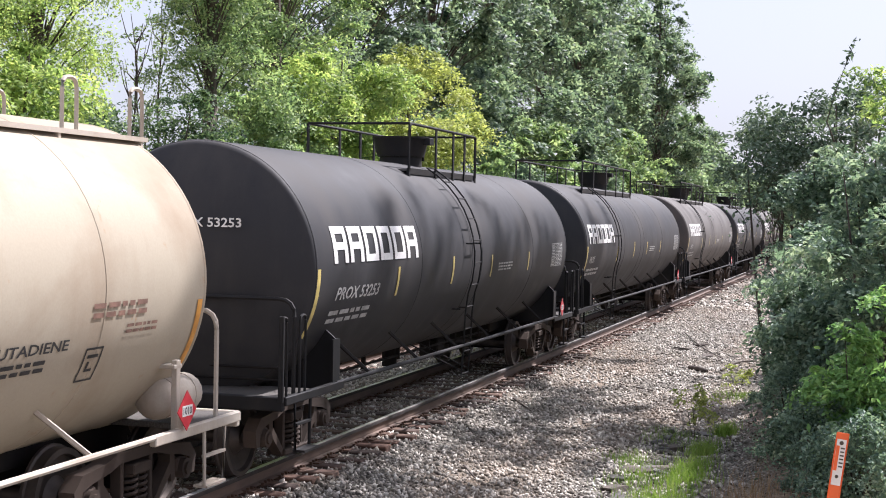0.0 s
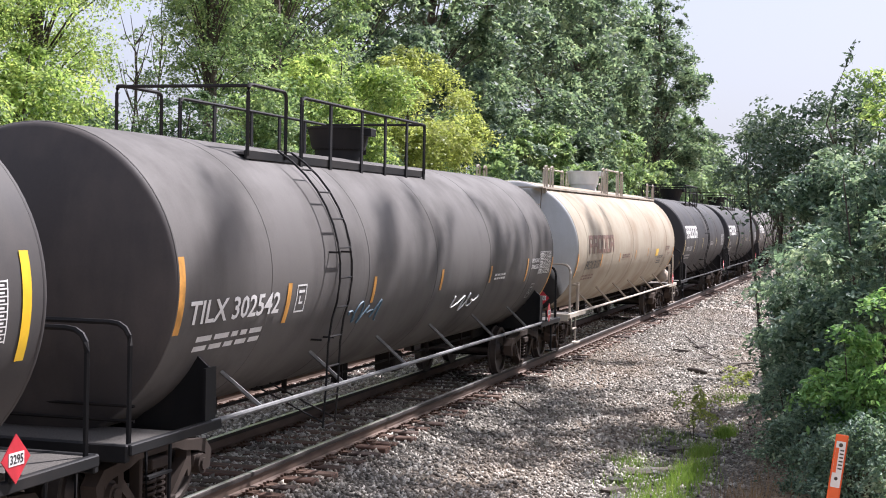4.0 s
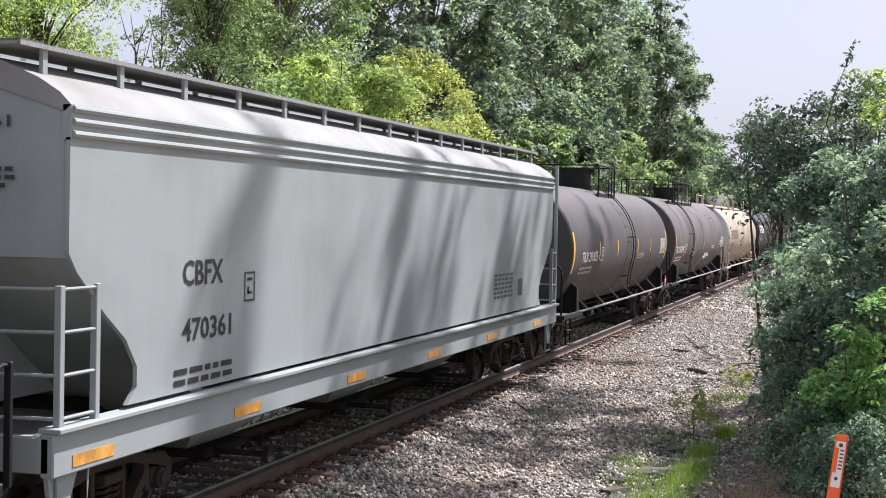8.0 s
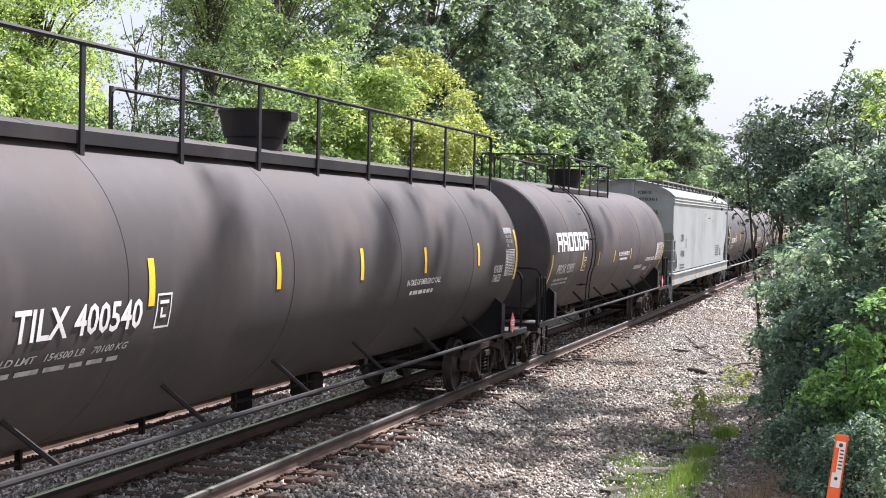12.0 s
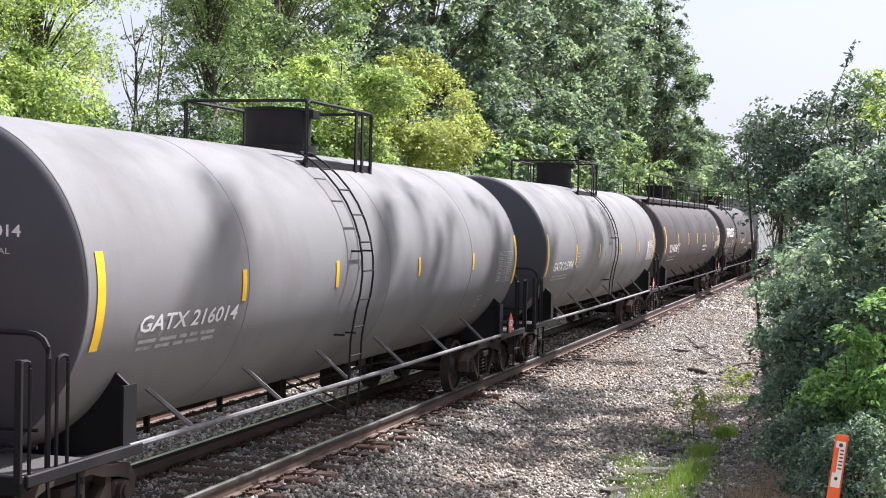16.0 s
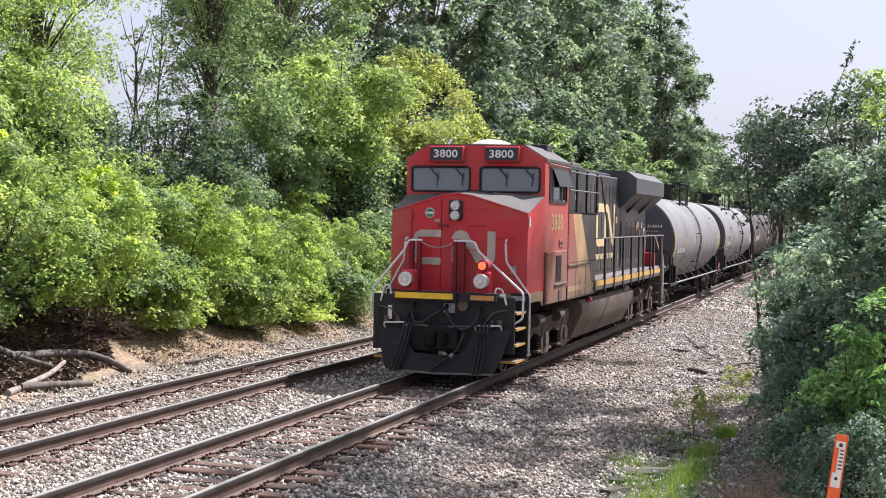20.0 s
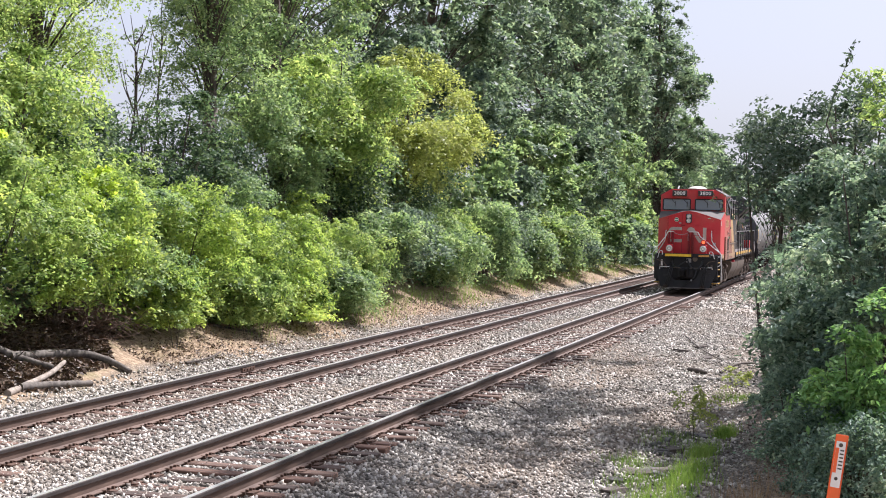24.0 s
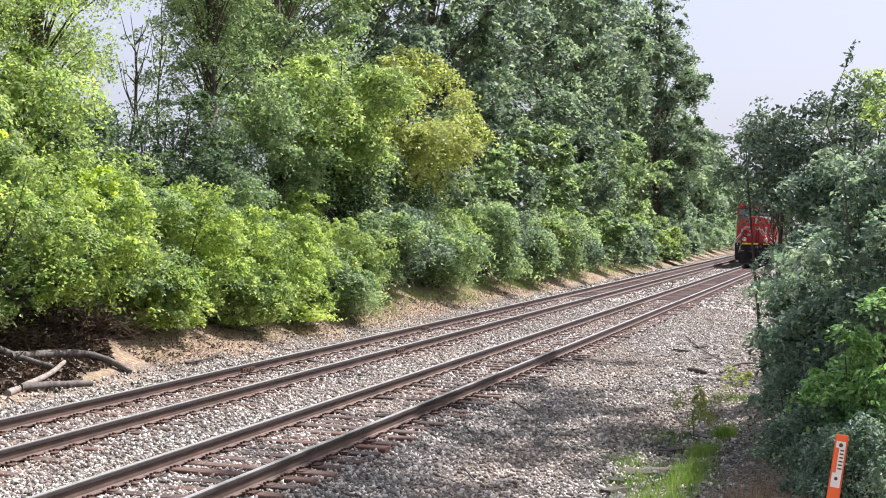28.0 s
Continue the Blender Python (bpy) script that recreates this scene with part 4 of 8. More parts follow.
P_GREY = paint("grey_tank_paint", (0.205, 0.206, 0.203), (0.115, 0.112, 0.107), 0.5, 0.70, streak=1.2, spec=0.15)
P_CREAM = paint("cream_tank_paint", (0.38, 0.335, 0.26), (0.23, 0.165, 0.11), 0.6, 0.6, streak=1.1, spots=(0.33, 0.19, 0.10), spec=0.12, plume=0.3)
P_DARKHEAD = paint("dark_grey_head_paint", (0.062, 0.062, 0.070), (0.09, 0.086, 0.085), 0.5, 0.6, streak=1.3, spec=0.15)
P_CHEAD = paint("pale_grey_head_paint", (0.47, 0.48, 0.48), (0.30, 0.27, 0.24), 0.5, 0.6, streak=1.3, spec=0.15)


def add_oil_stain(m, at, size):
    """A dark oil stain with ragged edges, round a place in the material's own space."""
    nt = m.node_tree
    b = nt.nodes["Principled BSDF"]
    co = coords(nt)
    mp = nt.nodes.new("ShaderNodeMapping")
    mp.vector_type = "TEXTURE"
    mp.inputs["Location"].default_value, mp.inputs["Scale"].default_value = at, size
    nt.links.new(co, mp.inputs[0])
    gr = nt.nodes.new("ShaderNodeTexGradient")
    gr.gradient_type = "SPHERICAL"
    nt.links.new(mp.outputs[0], gr.inputs[0])
    n = tex(nt, "Noise", co, 2.5, (1, 1, 0.4), 6)
    mask = ramp(nt, blend(nt, 0.4, gr.outputs[0], n.outputs[0]), [(0.33, 0.0), (0.50, 0.95)])
    old = b.inputs["Base Color"].links[0].from_socket
    nt.links.new(blend(nt, mask, old, (0.018, 0.016, 0.015)), b.inputs["Base Color"])


add_oil_stain(P_CHEAD, (0.95, -8.2, 1.35), (0.34, 3.0, 0.85))
P_CVALVE = paint("chipped_white_paint", (0.66, 0.67, 0.67), (0.14, 0.13, 0.13), 0.5, 0.55, spots=(0.06, 0.06, 0.065))
P_HOP = paint("pale_grey_hopper_paint", (0.298, 0.328, 0.318), (0.18, 0.192, 0.182), 0.5, 0.6, streak=0.8, spec=0.15)
P_TRIM = paint("black_trim_paint", (0.014, 0.014, 0.015), (0.06, 0.05, 0.043), 0.45, 0.6)
P_CTRIM = paint("cream_trim_paint", (0.46, 0.41, 0.345), (0.22, 0.155, 0.105), 0.6, 0.6)
UNDER = paint("underframe_grime", (0.011, 0.010, 0.010), (0.045, 0.034, 0.026), 0.5, 0.85, spec=0.15)
CAST = paint("rusty_cast_steel", (0.044, 0.033, 0.027), (0.10, 0.073, 0.057), 0.6, 0.8, spots=(0.03, 0.024, 0.02))
WHEEL = plain("worn_wheel_steel", (0.075, 0.062, 0.055), 0.55, 0.6, 0.3, 5)
TREAD = plain("bright_wheel_tread", (0.42, 0.40, 0.38), 0.3, 0.95, 0.1, 4)
GRATE = plain("steel_grating", (0.13, 0.12, 0.11), 0.6, 0.5, 0.4, 60)
YELLOW = plain("yellow_reflector", (0.80, 0.50, 0.02), 0.4, 0, 0.12, 4)
PALEYEL = plain("faded_yellow_reflector", (0.50, 0.40, 0.13), 0.5, 0, 0.25, 6)
OCHRE = plain("dirty_orange_reflector", (0.62, 0.30, 0.06), 0.5, 0, 0.3, 6)
WHITE = plain("white_stencil_paint", (0.72, 0.71, 0.69), 0.5, 0, 0.12, 5)
DULLW = plain("faded_white_stencil", (0.36, 0.36, 0.35), 0.6, 0, 0.3, 9)
BROWN = plain("brown_stencil_paint", (0.20, 0.115, 0.085), 0.6, 0, 0.35, 7)
BLACKP = plain("black_stencil_paint", (0.025, 0.025, 0.027), 0.5, 0, 0.2, 5)
REDP = plain("placard_red", (0.55, 0.035, 0.05), 0.4, 0, 0.15, 8)
PIPE = plain("dull_grey_pipe", (0.17, 0.17, 0.168), 0.65, 0.2, 0.2, 9)
STEEL = plain("galvanised_steel", (0.32, 0.32, 0.315), 0.6, 0.3, 0.15, 10)


# ---------- writing ----------
def text_shape(txt):
    """Vertices (width, height from 0 to 1) and faces of a line of text."""
    cu = bpy.data.curves.new("t", "FONT")
    cu.body = txt
    cu.resolution_u = 2
    cu.offset = 0.018
    ob = bpy.data.objects.new("t", cu)
    scene.collection.objects.link(ob)
    me = bpy.data.meshes.new_from_object(ob.evaluated_get(bpy.context.evaluated_depsgraph_get()))
    v = np.array([p.co[:2] for p in me.vertices])
    f = [list(p.vertices) for p in me.polygons]
    bpy.data.objects.remove(ob)
    bpy.data.curves.remove(cu)
    bpy.data.meshes.remove(me)
    lo, hi = v.min(0), v.max(0)
    return (v - lo) / (hi - lo), f


def text_part(name, txt, place, material, parent, label=""):
    v, f = text_shape(txt)
    mb = MB()
    mb.add([place(a, b) for a, b in v], f)
    me = bpy.data.meshes.new(name)
    me.from_pydata(mb.v, [], mb.f)
    ob = part(name, me, material, parent, label)
    ob["kind"] = "stuff"
    return ob


def on_tank(y0, y1, a0, a1, R, zc, off=0.008, slant=0.0):
    """Maps (0..1, 0..1) on the tank's side, from y0 to y1 and from angle a0 to a1 in degrees."""
    def place(u, w):
        a = radians(a0 + (a1 - a0) * w)
        return ((R + off) * math.cos(a), y0 + (y1 - y0) * u + slant * (w - 0.5) + SLIDE[0], zc + (R + off) * math.sin(a))
    return place


def patch(mb, place, nu=2, nw=4, u0=0.0, u1=1.0, w0=0.0, w1=1.0):
    o = [place(u0 + (u1 - u0) * i / nu, w0 + (w1 - w0) * j / nw) for i in range(nu + 1) for j in range(nw + 1)]
    n = nw + 1
    return mb.add(o, [(i * n + j, (i + 1) * n + j, (i + 1) * n + j + 1, i * n + j + 1) for i in range(nu) for j in range(nw)])


def ring_blocks(place, count, parent, material, label):
    """A row of square open blocks: the owner's mark as plain shapes."""
    w = 1.0 / count
    for k in range(count):
        mb = MB()
        a, b = k * w + 0.08 * w, (k + 1) * w - 0.06 * w
        s, t = 0.24 * (b - a), 0.2
        patch(mb, place, 1, 5, a, a + s)
        patch(mb, place, 1, 5, b - s, b)
        patch(mb, place, 2, 2, a + s, b - s, 1 - t, 1)
        patch(mb, place, 2, 2, a + s, b - s, *((0, t) if k in (2, 3, 4) else (0.36, 0.36 + t)))
        part("emblem_block", mb, material, parent, label)


def data_table(place, parent, material):
    mb = MB()
    for k in range(9):
        w = 0.02 + k * 0.118
        patch(mb, place, 2, 1, 0, 1, w, w + 0.022)
    for u in (0.0, 0.36, 0.58, 0.8, 0.985):
        patch(mb, place, 1, 5, u, u + 0.015)
    for k in range(8):
        w = 0.06 + k * 0.118
        patch(mb, place, 1, 1, 0.04, 0.30, w, w + 0.05)
        for u in (0.42, 0.63, 0.85):
            patch(mb, place, 1, 1, u, u + 0.1, w + 0.01, w + 0.045)
    part("test_table", mb, material, parent, "small white test table")["kind"] = "stuff"


def stencil_lines(place, parent, material, rows=2):
    mb = MB()
    rng = random.Random(rows)
    for r in range(rows):
        w = 1 - (r + 0.8) / rows
        u = 0.0
        while u < 0.92:
            d = rng.uniform(0.08, 0.2)
            patch(mb, place, 1, 1, u, min(1, u + d), w, w + 0.55 / rows)
            u += d + 0.04
    part("stencil_text", mb, material, parent)["kind"] = "stuff"


def ribbon(pts, width, x):
    """A flat painted band of even width along points in a plane across x."""
    n, o = len(pts), []
    for k in range(n):
        d = (pts[min(k + 1, n - 1)] - pts[max(k - 1, 0)]).normalized()
        side = Vector((0, -d.z, d.y)) * width / 2
        o += [(x, pts[k].y + side.y, pts[k].z + side.z), (x, pts[k].y - side.y, pts[k].z - side.z)]
    return MB().add(o, [(2 * k, 2 * k + 1, 2 * k + 3, 2 * k + 2) for k in range(n - 1)])


# ---------- running gear ----------
def arc(cx, cz, r, a0, a1, n):
    return [(cx + r * math.cos(radians(a0 + (a1 - a0) * i / n)), cz + r * math.sin(radians(a0 + (a1 - a0) * i / n))) for i in range(n + 1)]


def side_frame_mesh():
    """One cast side frame of a two-axle truck, centred on its truck, outer face towards +x."""
    mb = MB()
    # upper chord, pedestals, slanting members, columns and spring seat
    half = [(0.36, 0.70), (0.55, 0.645), (0.85, 0.60), (1.02, 0.55), (1.04, 0.38), (1.13, 0.38), (1.16, 0.57), (1.02, 0.70), (0.64, 0.735), (0.40, 0.80)]
    mb.prism(half + [(-y, z) for y, z in half[::-1]], "x", 0.94, 1.10)
    for s in (-1, 1):
        mb.prism([(s * 0.75, 0.36), (s * 0.73, 0.63), (s * 0.64, 0.64), (s * 0.63, 0.55), (s * 0.31, 0.24), (s * 0.34, 0.17), (s * 0.66, 0.44), (s * 0.67, 0.36)], "x", 0.95, 1.08)
        mb.box(0.95, 1.07, s * 0.275 - 0.03, s * 0.275 + 0.03, 0.20, 0.72, 0.01)
        mb.box(0.92, 1.09, s * 0.89 - 0.12, s * 0.89 + 0.12, 0.42, 0.57, 0.02)
        mb.cyl((0.98, s * 0.89, 0.457), (1.14, s * 0.89, 0.457), 0.105, 12)
        mb.cyl((1.14, s * 0.89, 0.457), (1.165, s * 0.89, 0.457), 0.065, 10)
    mb.box(0.88, 1.12, -0.34, 0.34, 0.17, 0.24, 0.012)
    mb.box(0.98, 1.13, -0.17, 0.17, 0.56, 0.66, 0.012)
    return mb.mesh("side_frame")


def spring_mesh():
    """One coil spring of a truck."""
    pts = [(1.03 + 0.075 * math.cos(2 * math.pi * i / 9), 0.075 * math.sin(2 * math.pi * i / 9), 0.265 + 0.30 * i / 45) for i in range(46)]
    return MB().tube(pts, 0.019, 5).mesh("spring")


def wheel_mesh(r, name="wheel"):
    """A wheel whose axle runs along x; the flange towards -x."""
    prof = [(-0.075, r + 0.026), (-0.045, r + 0.026), (-0.035, r), (0.065, r - 0.004), (0.068, r - 0.06), (0.02, r - 0.075), (-0.015, 0.2), (0.03, 0.16), (0.08, 0.13), (0.08, 0.001), (-0.08, 0.001), (-0.08, 0.13), (-0.05, r - 0.08), (-0.075, r - 0.06)]
    n, vs, fs = 28, [], []
    for x, rr in prof:
        vs += [(x, rr * math.cos(2 * math.pi * i / n), rr * math.sin(2 * math.pi * i / n)) for i in range(n)]
    m = len(prof)
    for k in range(m):
        if k == 9:
            continue
        kk = (k + 1) % m
        fs += [(k * n + i, k * n + (i + 1) % n, kk * n + (i + 1) % n, kk * n + i) for i in range(n)]
    return MB().add(vs, fs).mesh(name)


FRAME_ME, SPRING_ME = side_frame_mesh(), spring_mesh()
WHEEL_ME, WHEEL_BIG = wheel_mesh(0.457), wheel_mesh(0.533)
AXLE_ME = MB().cyl((-0.95, 0, 0), (0.95, 0, 0), 0.085, 12).mesh("wheelset")
BOLSTER_ME = MB().box(-0.98, 0.98, -0.2, 0.2, 0.42, 0.62, 0.03).mesh("bolster")
BEAM_ME = MB().box(-0.85, 0.85, -0.05, 0.05, 0.30, 0.42, 0.02).box(0.70, 0.80, -0.24, 0.05, 0.30, 0.48, 0.02).box(-0.80, -0.70, -0.24, 0.05, 0.30, 0.48, 0.02).mesh("brake_beam")


def wheelset(car, y, r, sets):
    ws = part("wheelset", AXLE_ME, WHEEL, car, at=pose(0, y, r))
    for s in (-1, 1):
        w = part("wheel", WHEEL_BIG if r > 0.5 else WHEEL_ME, WHEEL, ws, at=pose(s * 0.7525, 0, 0, 0, 0, 0 if s > 0 else 180))
    sets.append((ws, y, r))


def truck(car, y, sets):
    """A two-axle freight truck under a car, parts of the car."""
    for s in (1, -1):
        turn = pose(0, y, 0, 0, 0, 0 if s > 0 else 180)
        part("side_frame", FRAME_ME, CAST, car, "rust-brown cast steel truck side frame", turn)
        for q in (-0.09, 0.09):
            part("spring", SPRING_ME, CAST, car, at=turn @ pose(0, q, 0))
    part("bolster", BOLSTER_ME, UNDER, car, at=pose(0, y, 0))
    for s in (-1, 1):
        part("brake_beam", BEAM_ME, UNDER, car, at=pose(0, y + s * 0.42, 0, 0, 0, 0 if s < 0 else 180))
        wheelset(car, y + s * 0.89, 0.457, sets)


def bar(name, pts, r, material, parent, label="", n=6, at=None):
    return part(name, MB().tube(pts, r, n), material, parent, label, at)


# ---------- tank cars ----------
KIT = {}


def kit(key, make):
    """A mesh that alike parts share."""
    if key not in KIT:
        KIT[key] = make().mesh(key.split("/")[0])
    return KIT[key]


def car_end(car, e, h, reach, trim, sets, number="", air_tank=False, air_material=None, hoop=0.45, grabs=False):
    """Sill, coupler, platform, rails, steps and truck of one end of a tank car; e is 1 or -1."""
    t = "c" if trim is P_CTRIM else "b"
    at = pose(0, e * h, 0, 0, 0, 0 if e > 0 else 180)
    part("stub_sill", kit("stub_sill/", lambda: MB().box(-0.32, 0.32, -2.3, 0.72, 0.60, 0.98, 0.02).box(-0.5, 0.5, -2.3, -0.9, 0.74, 1.02, 0.02)), UNDER, car, at=at)
    mb = MB().box(-0.09, 0.09, 0.7, reach - 0.14, 0.72, 0.90, 0.02).box(-0.17, 0.13, reach - 0.17, reach + 0.03, 0.66, 0.96, 0.04).cyl((0.1, reach - 0.03, 0.66), (0.1, reach - 0.03, 0.96), 0.07, 8)
    part("coupler", mb, CAST, car, "rusty knuckle coupler", at)
    bar("air_hose", [(0.3, 0.7, 0.8), (0.32, 0.85, 0.55), (0.25, reach - 0.1, 0.42), (0.15, reach, 0.45)], 0.022, UNDER, car, at=at)
    part("platform", kit("platform/", lambda: MB().box(-1.48, 1.48, -0.10, 0.82, 0.935, 0.985)), GRATE, car, at=at)
    part("end_sill", kit("end_sill/" + t, lambda: MB().box(-1.50, 1.50, 0.82, 0.90, 0.84, 1.00, 0.012)), trim, car, at=at)
    part("side_sill", kit("side_sill/" + t, lambda: MB().box(1.46, 1.53, -0.95, 0.86, 0.90, 1.00, 0.01)), trim, car, at=at)
    part("side_sill", kit("side_sill2/" + t, lambda: MB().box(-1.53, -1.46, -0.95, 0.86, 0.90, 1.00, 0.01)), trim, car, at=at)
    part("end_rail", kit("end_rail/%s%.2f" % (t, hoop), lambda: MB().tube(rounded([(1.44, hoop, 0.97), (1.44, hoop, 2.06), (-1.44, hoop, 2.06), (-1.44, hoop, 0.97)], 0.20, 4), 0.026, 6)), trim, car, at=at)
    for x in (1.5, -1.5):
        for k, y in enumerate((0.34, 0.88) if grabs else ()):
            key = "grab_iron/" + t + str(x) + str(k)
            part("grab_iron", kit(key, lambda: MB().tube(rounded([(x, y - 0.08, 0.98), (x, y - 0.08, 1.88), (x, y + 0.08, 1.88), (x, y + 0.08, 0.98)], 0.06, 2), 0.017, 6)), trim, car, at=at)
        if grabs:
            part("corner_post", kit("corner_post/" + t + str(x), lambda: MB().box(x - 0.03, x + 0.03, 0.93, 0.97, 0.95, 1.9, 0.006)), trim, car, at=at)
        part("step", kit("step/" + t + str(x), lambda: MB().tube([(x, 0.08, 0.92), (x, 0.10, 0.36), (x, 0.52, 0.36), (x, 0.54, 0.92)], 0.02, 6).box(x - 0.12, x + 0.03, 0.1, 0.52, 0.34, 0.365).box(x - 0.03, x + 0.02, 0.09, 0.53, 0.64, 0.665)), trim, car, at=at)
    for s in (1, -1):
        if t == "c":
            part("bolster_post", kit("bolster_post/" + str(s), lambda: MB().box(s * 1.41, s * 1.47, -0.45, -0.37, 0.95, 1.64, 0.008).box(s * 1.02, s * 1.47, -0.50, -0.34, 1.56, 1.60, 0.006)), trim, car, at=at)
            continue
        part("gusset", kit("gusset/" + t + str(s), lambda: MB().prism([(s * 0.4, 0.8), (s * 1.47, 0.92), (s * 1.47, 1.52), (s * 1.30, 1.66), (s * 1.12, 1.34), (s * 0.7, 0.98)], "y", -0.80, -0.77).box(s * 1.455, s * 1.485, -0.90, -0.67, 0.92, 1.52)), trim, car, at=at)
    if e < 0 and t == "b":
        rig = part("brake_rig", kit("brake_rig/", lambda: MB().box(0.86, 1.14, 0.06, 0.36, 1.00, 1.30, 0.03).box(1.14, 1.26, 0.10, 0.30, 1.10, 1.40, 0.02).cyl((0.95, -0.12, 1.16), (0.95, 0.06, 1.16), 0.10, 12).cyl((1.20, 0.20, 0.98), (1.20, 0.20, 1.12), 0.05, 8)), UNDER, car, "greasy brake valve group", at)
        for z in (1.10, 1.24):
            part("brake_pipe", kit("brake_pipe/%.2f" % z, lambda: MB().tube(rounded([(-1.2, 0.22, z), (0.6, 0.22, z), (0.92, 0.20, z + 0.05)], 0.06, 2), 0.016, 6)), UNDER, rig)
    if number:
        pl = part("placard", kit("placard/", lambda: MB().prism([(-0.19, 0), (0, -0.19), (0.19, 0), (0, 0.19)], "x", 0, 0.008)), REDP, car, "red diamond hazard placard", pose(0, e * h, 0) @ pose(1.56, -0.42 * e, 1.17))
        part("placard_panel", kit("placard_panel/", lambda: MB().prism([(-0.10, -0.05), (0.10, -0.05), (0.10, 0.05), (-0.10, 0.05)], "x", 0.009, 0.012)), WHITE, pl)
        text_part("placard_number", number, lambda u, w: (0.014, -0.085 + 0.17 * u, -0.036 + 0.072 * w), BLACKP, pl)
        part("placard_post", MB().box(1.5, 1.53, -0.44 * e - 0.02, -0.44 * e + 0.02, 0.98, 1.2), trim, car, at=pose(0, e * h, 0))
    if air_tank:
        mb = MB()
        a = arc(0, 0, 0.2, 90, 0, 4)
        mb.lathe([(-0.42, 0.001)] + [(-0.30 - q, 0.001 + p) for p, q in [(w[0], 0.6 * w[1]) for w in a[1:]]] + [(0.30 + q, 0.001 + p) for p, q in [(w[0], 0.6 * w[1]) for w in a[::-1][:-1]]] + [(0.42, 0.001)], 16, 1.16, 1.24)
        part("air_tank", mb, air_material or P_CTRIM, car, "pale cylindrical air tank", at)
        for y in (-0.2, 0.2):
            part("tank_strap", MB().lathe([(y - 0.02, 0.208), (y + 0.02, 0.208)], 16, 1.16, 1.24), trim, car, at=at)
    truck(car, e * (h - 0.45), sets)


def tank_shell(car, h, R, zc, material, seams, head=None):
    d = 0.46
    part("tank_shell", MB().lathe([(-h, R), (-h * 0.6, R), (-h * 0.2, R), (h * 0.2, R), (h * 0.6, R), (h, R)], 72, 0, zc), material, car)
    for e in (-1, 1):
        prof = [(e * (h + 0.10 * math.sin(radians(a)) ), R - 0.10 * (1 - math.cos(radians(a)))) for a in (0, 20, 45, 70)]
        prof += [(e * (h + 0.12 + (d - 0.12) * (1 - (k / 6) ** 2)), R * 0.93 * k / 6 + 0.002) for k in (5, 4, 3, 2, 1, 0)]
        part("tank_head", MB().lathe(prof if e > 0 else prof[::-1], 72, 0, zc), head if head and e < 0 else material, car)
        part("head_seam", MB().lathe([(e * h - 0.022, R + 0.001), (e * h - 0.012, R + 0.006), (e * h + 0.012, R + 0.006), (e * h + 0.022, R + 0.001)], 72, 0, zc), material, car)
    for y in seams:
        part("weld_seam", MB().lathe([(y - 0.016, R - 0.001), (y - 0.008, R + 0.005), (y + 0.008, R + 0.005), (y + 0.016, R - 0.001)], 72, 0, zc), material, car)


def stripes(car, rows, R, zc, material):
    for y, a0, a1, w in rows:
        part("reflector_stripe", patch(MB(), on_tank(y - w / 2, y + w / 2, a0, a1, R, zc, 0.007), 1, 8), material, car)


def ladder(car, y, R, zc, top_a, material):
    """A side ladder that follows the tank from its top platform and hangs down past the running rail."""
    path = [((R + 0.13) * math.cos(radians(a)), zc + (R + 0.13) * math.sin(radians(a))) for a in range(int(top_a), -26, -8)]
    path += [(1.52, 1.5), (1.50, 0.95), (1.47, 0.50)]
    for s in (-0.2, 0.2):
        bar("ladder_stringer", [(x, y + s, z) for x, z in path], 0.0135, material, car)
    dist, last = 0.0, path[0]
    for p in path[1:]:
        seg = math.hypot(p[0] - last[0], p[1] - last[1])
        while dist <= seg:
            f = dist / seg
            q = (last[0] + (p[0] - last[0]) * f, last[1] + (p[1] - last[1]) * f)
            part("rung", kit("rung/", lambda: MB().cyl((0, -0.2, 0), (0, 0.2, 0), 0.012, 6)), material, car, at=pose(q[0], y, q[1]))
            dist += 0.36
        dist -= seg
        last = p
    for z in (1.55, 2.6):
        x = math.sqrt(max(0.01, R * R - (z - zc) ** 2))
        for s in (-0.2, 0.2):
            part("ladder_bracket", MB().box(x - 0.02, x + 0.14, y + s - 0.008, y + s + 0.008, z - 0.012, z + 0.012), material, car)
    for s in (-0.2, 0.2):
        bar("ladder_brace", [(1.48, y + s, 0.56), (0.6, y + s, 0.95)], 0.011, material, car)


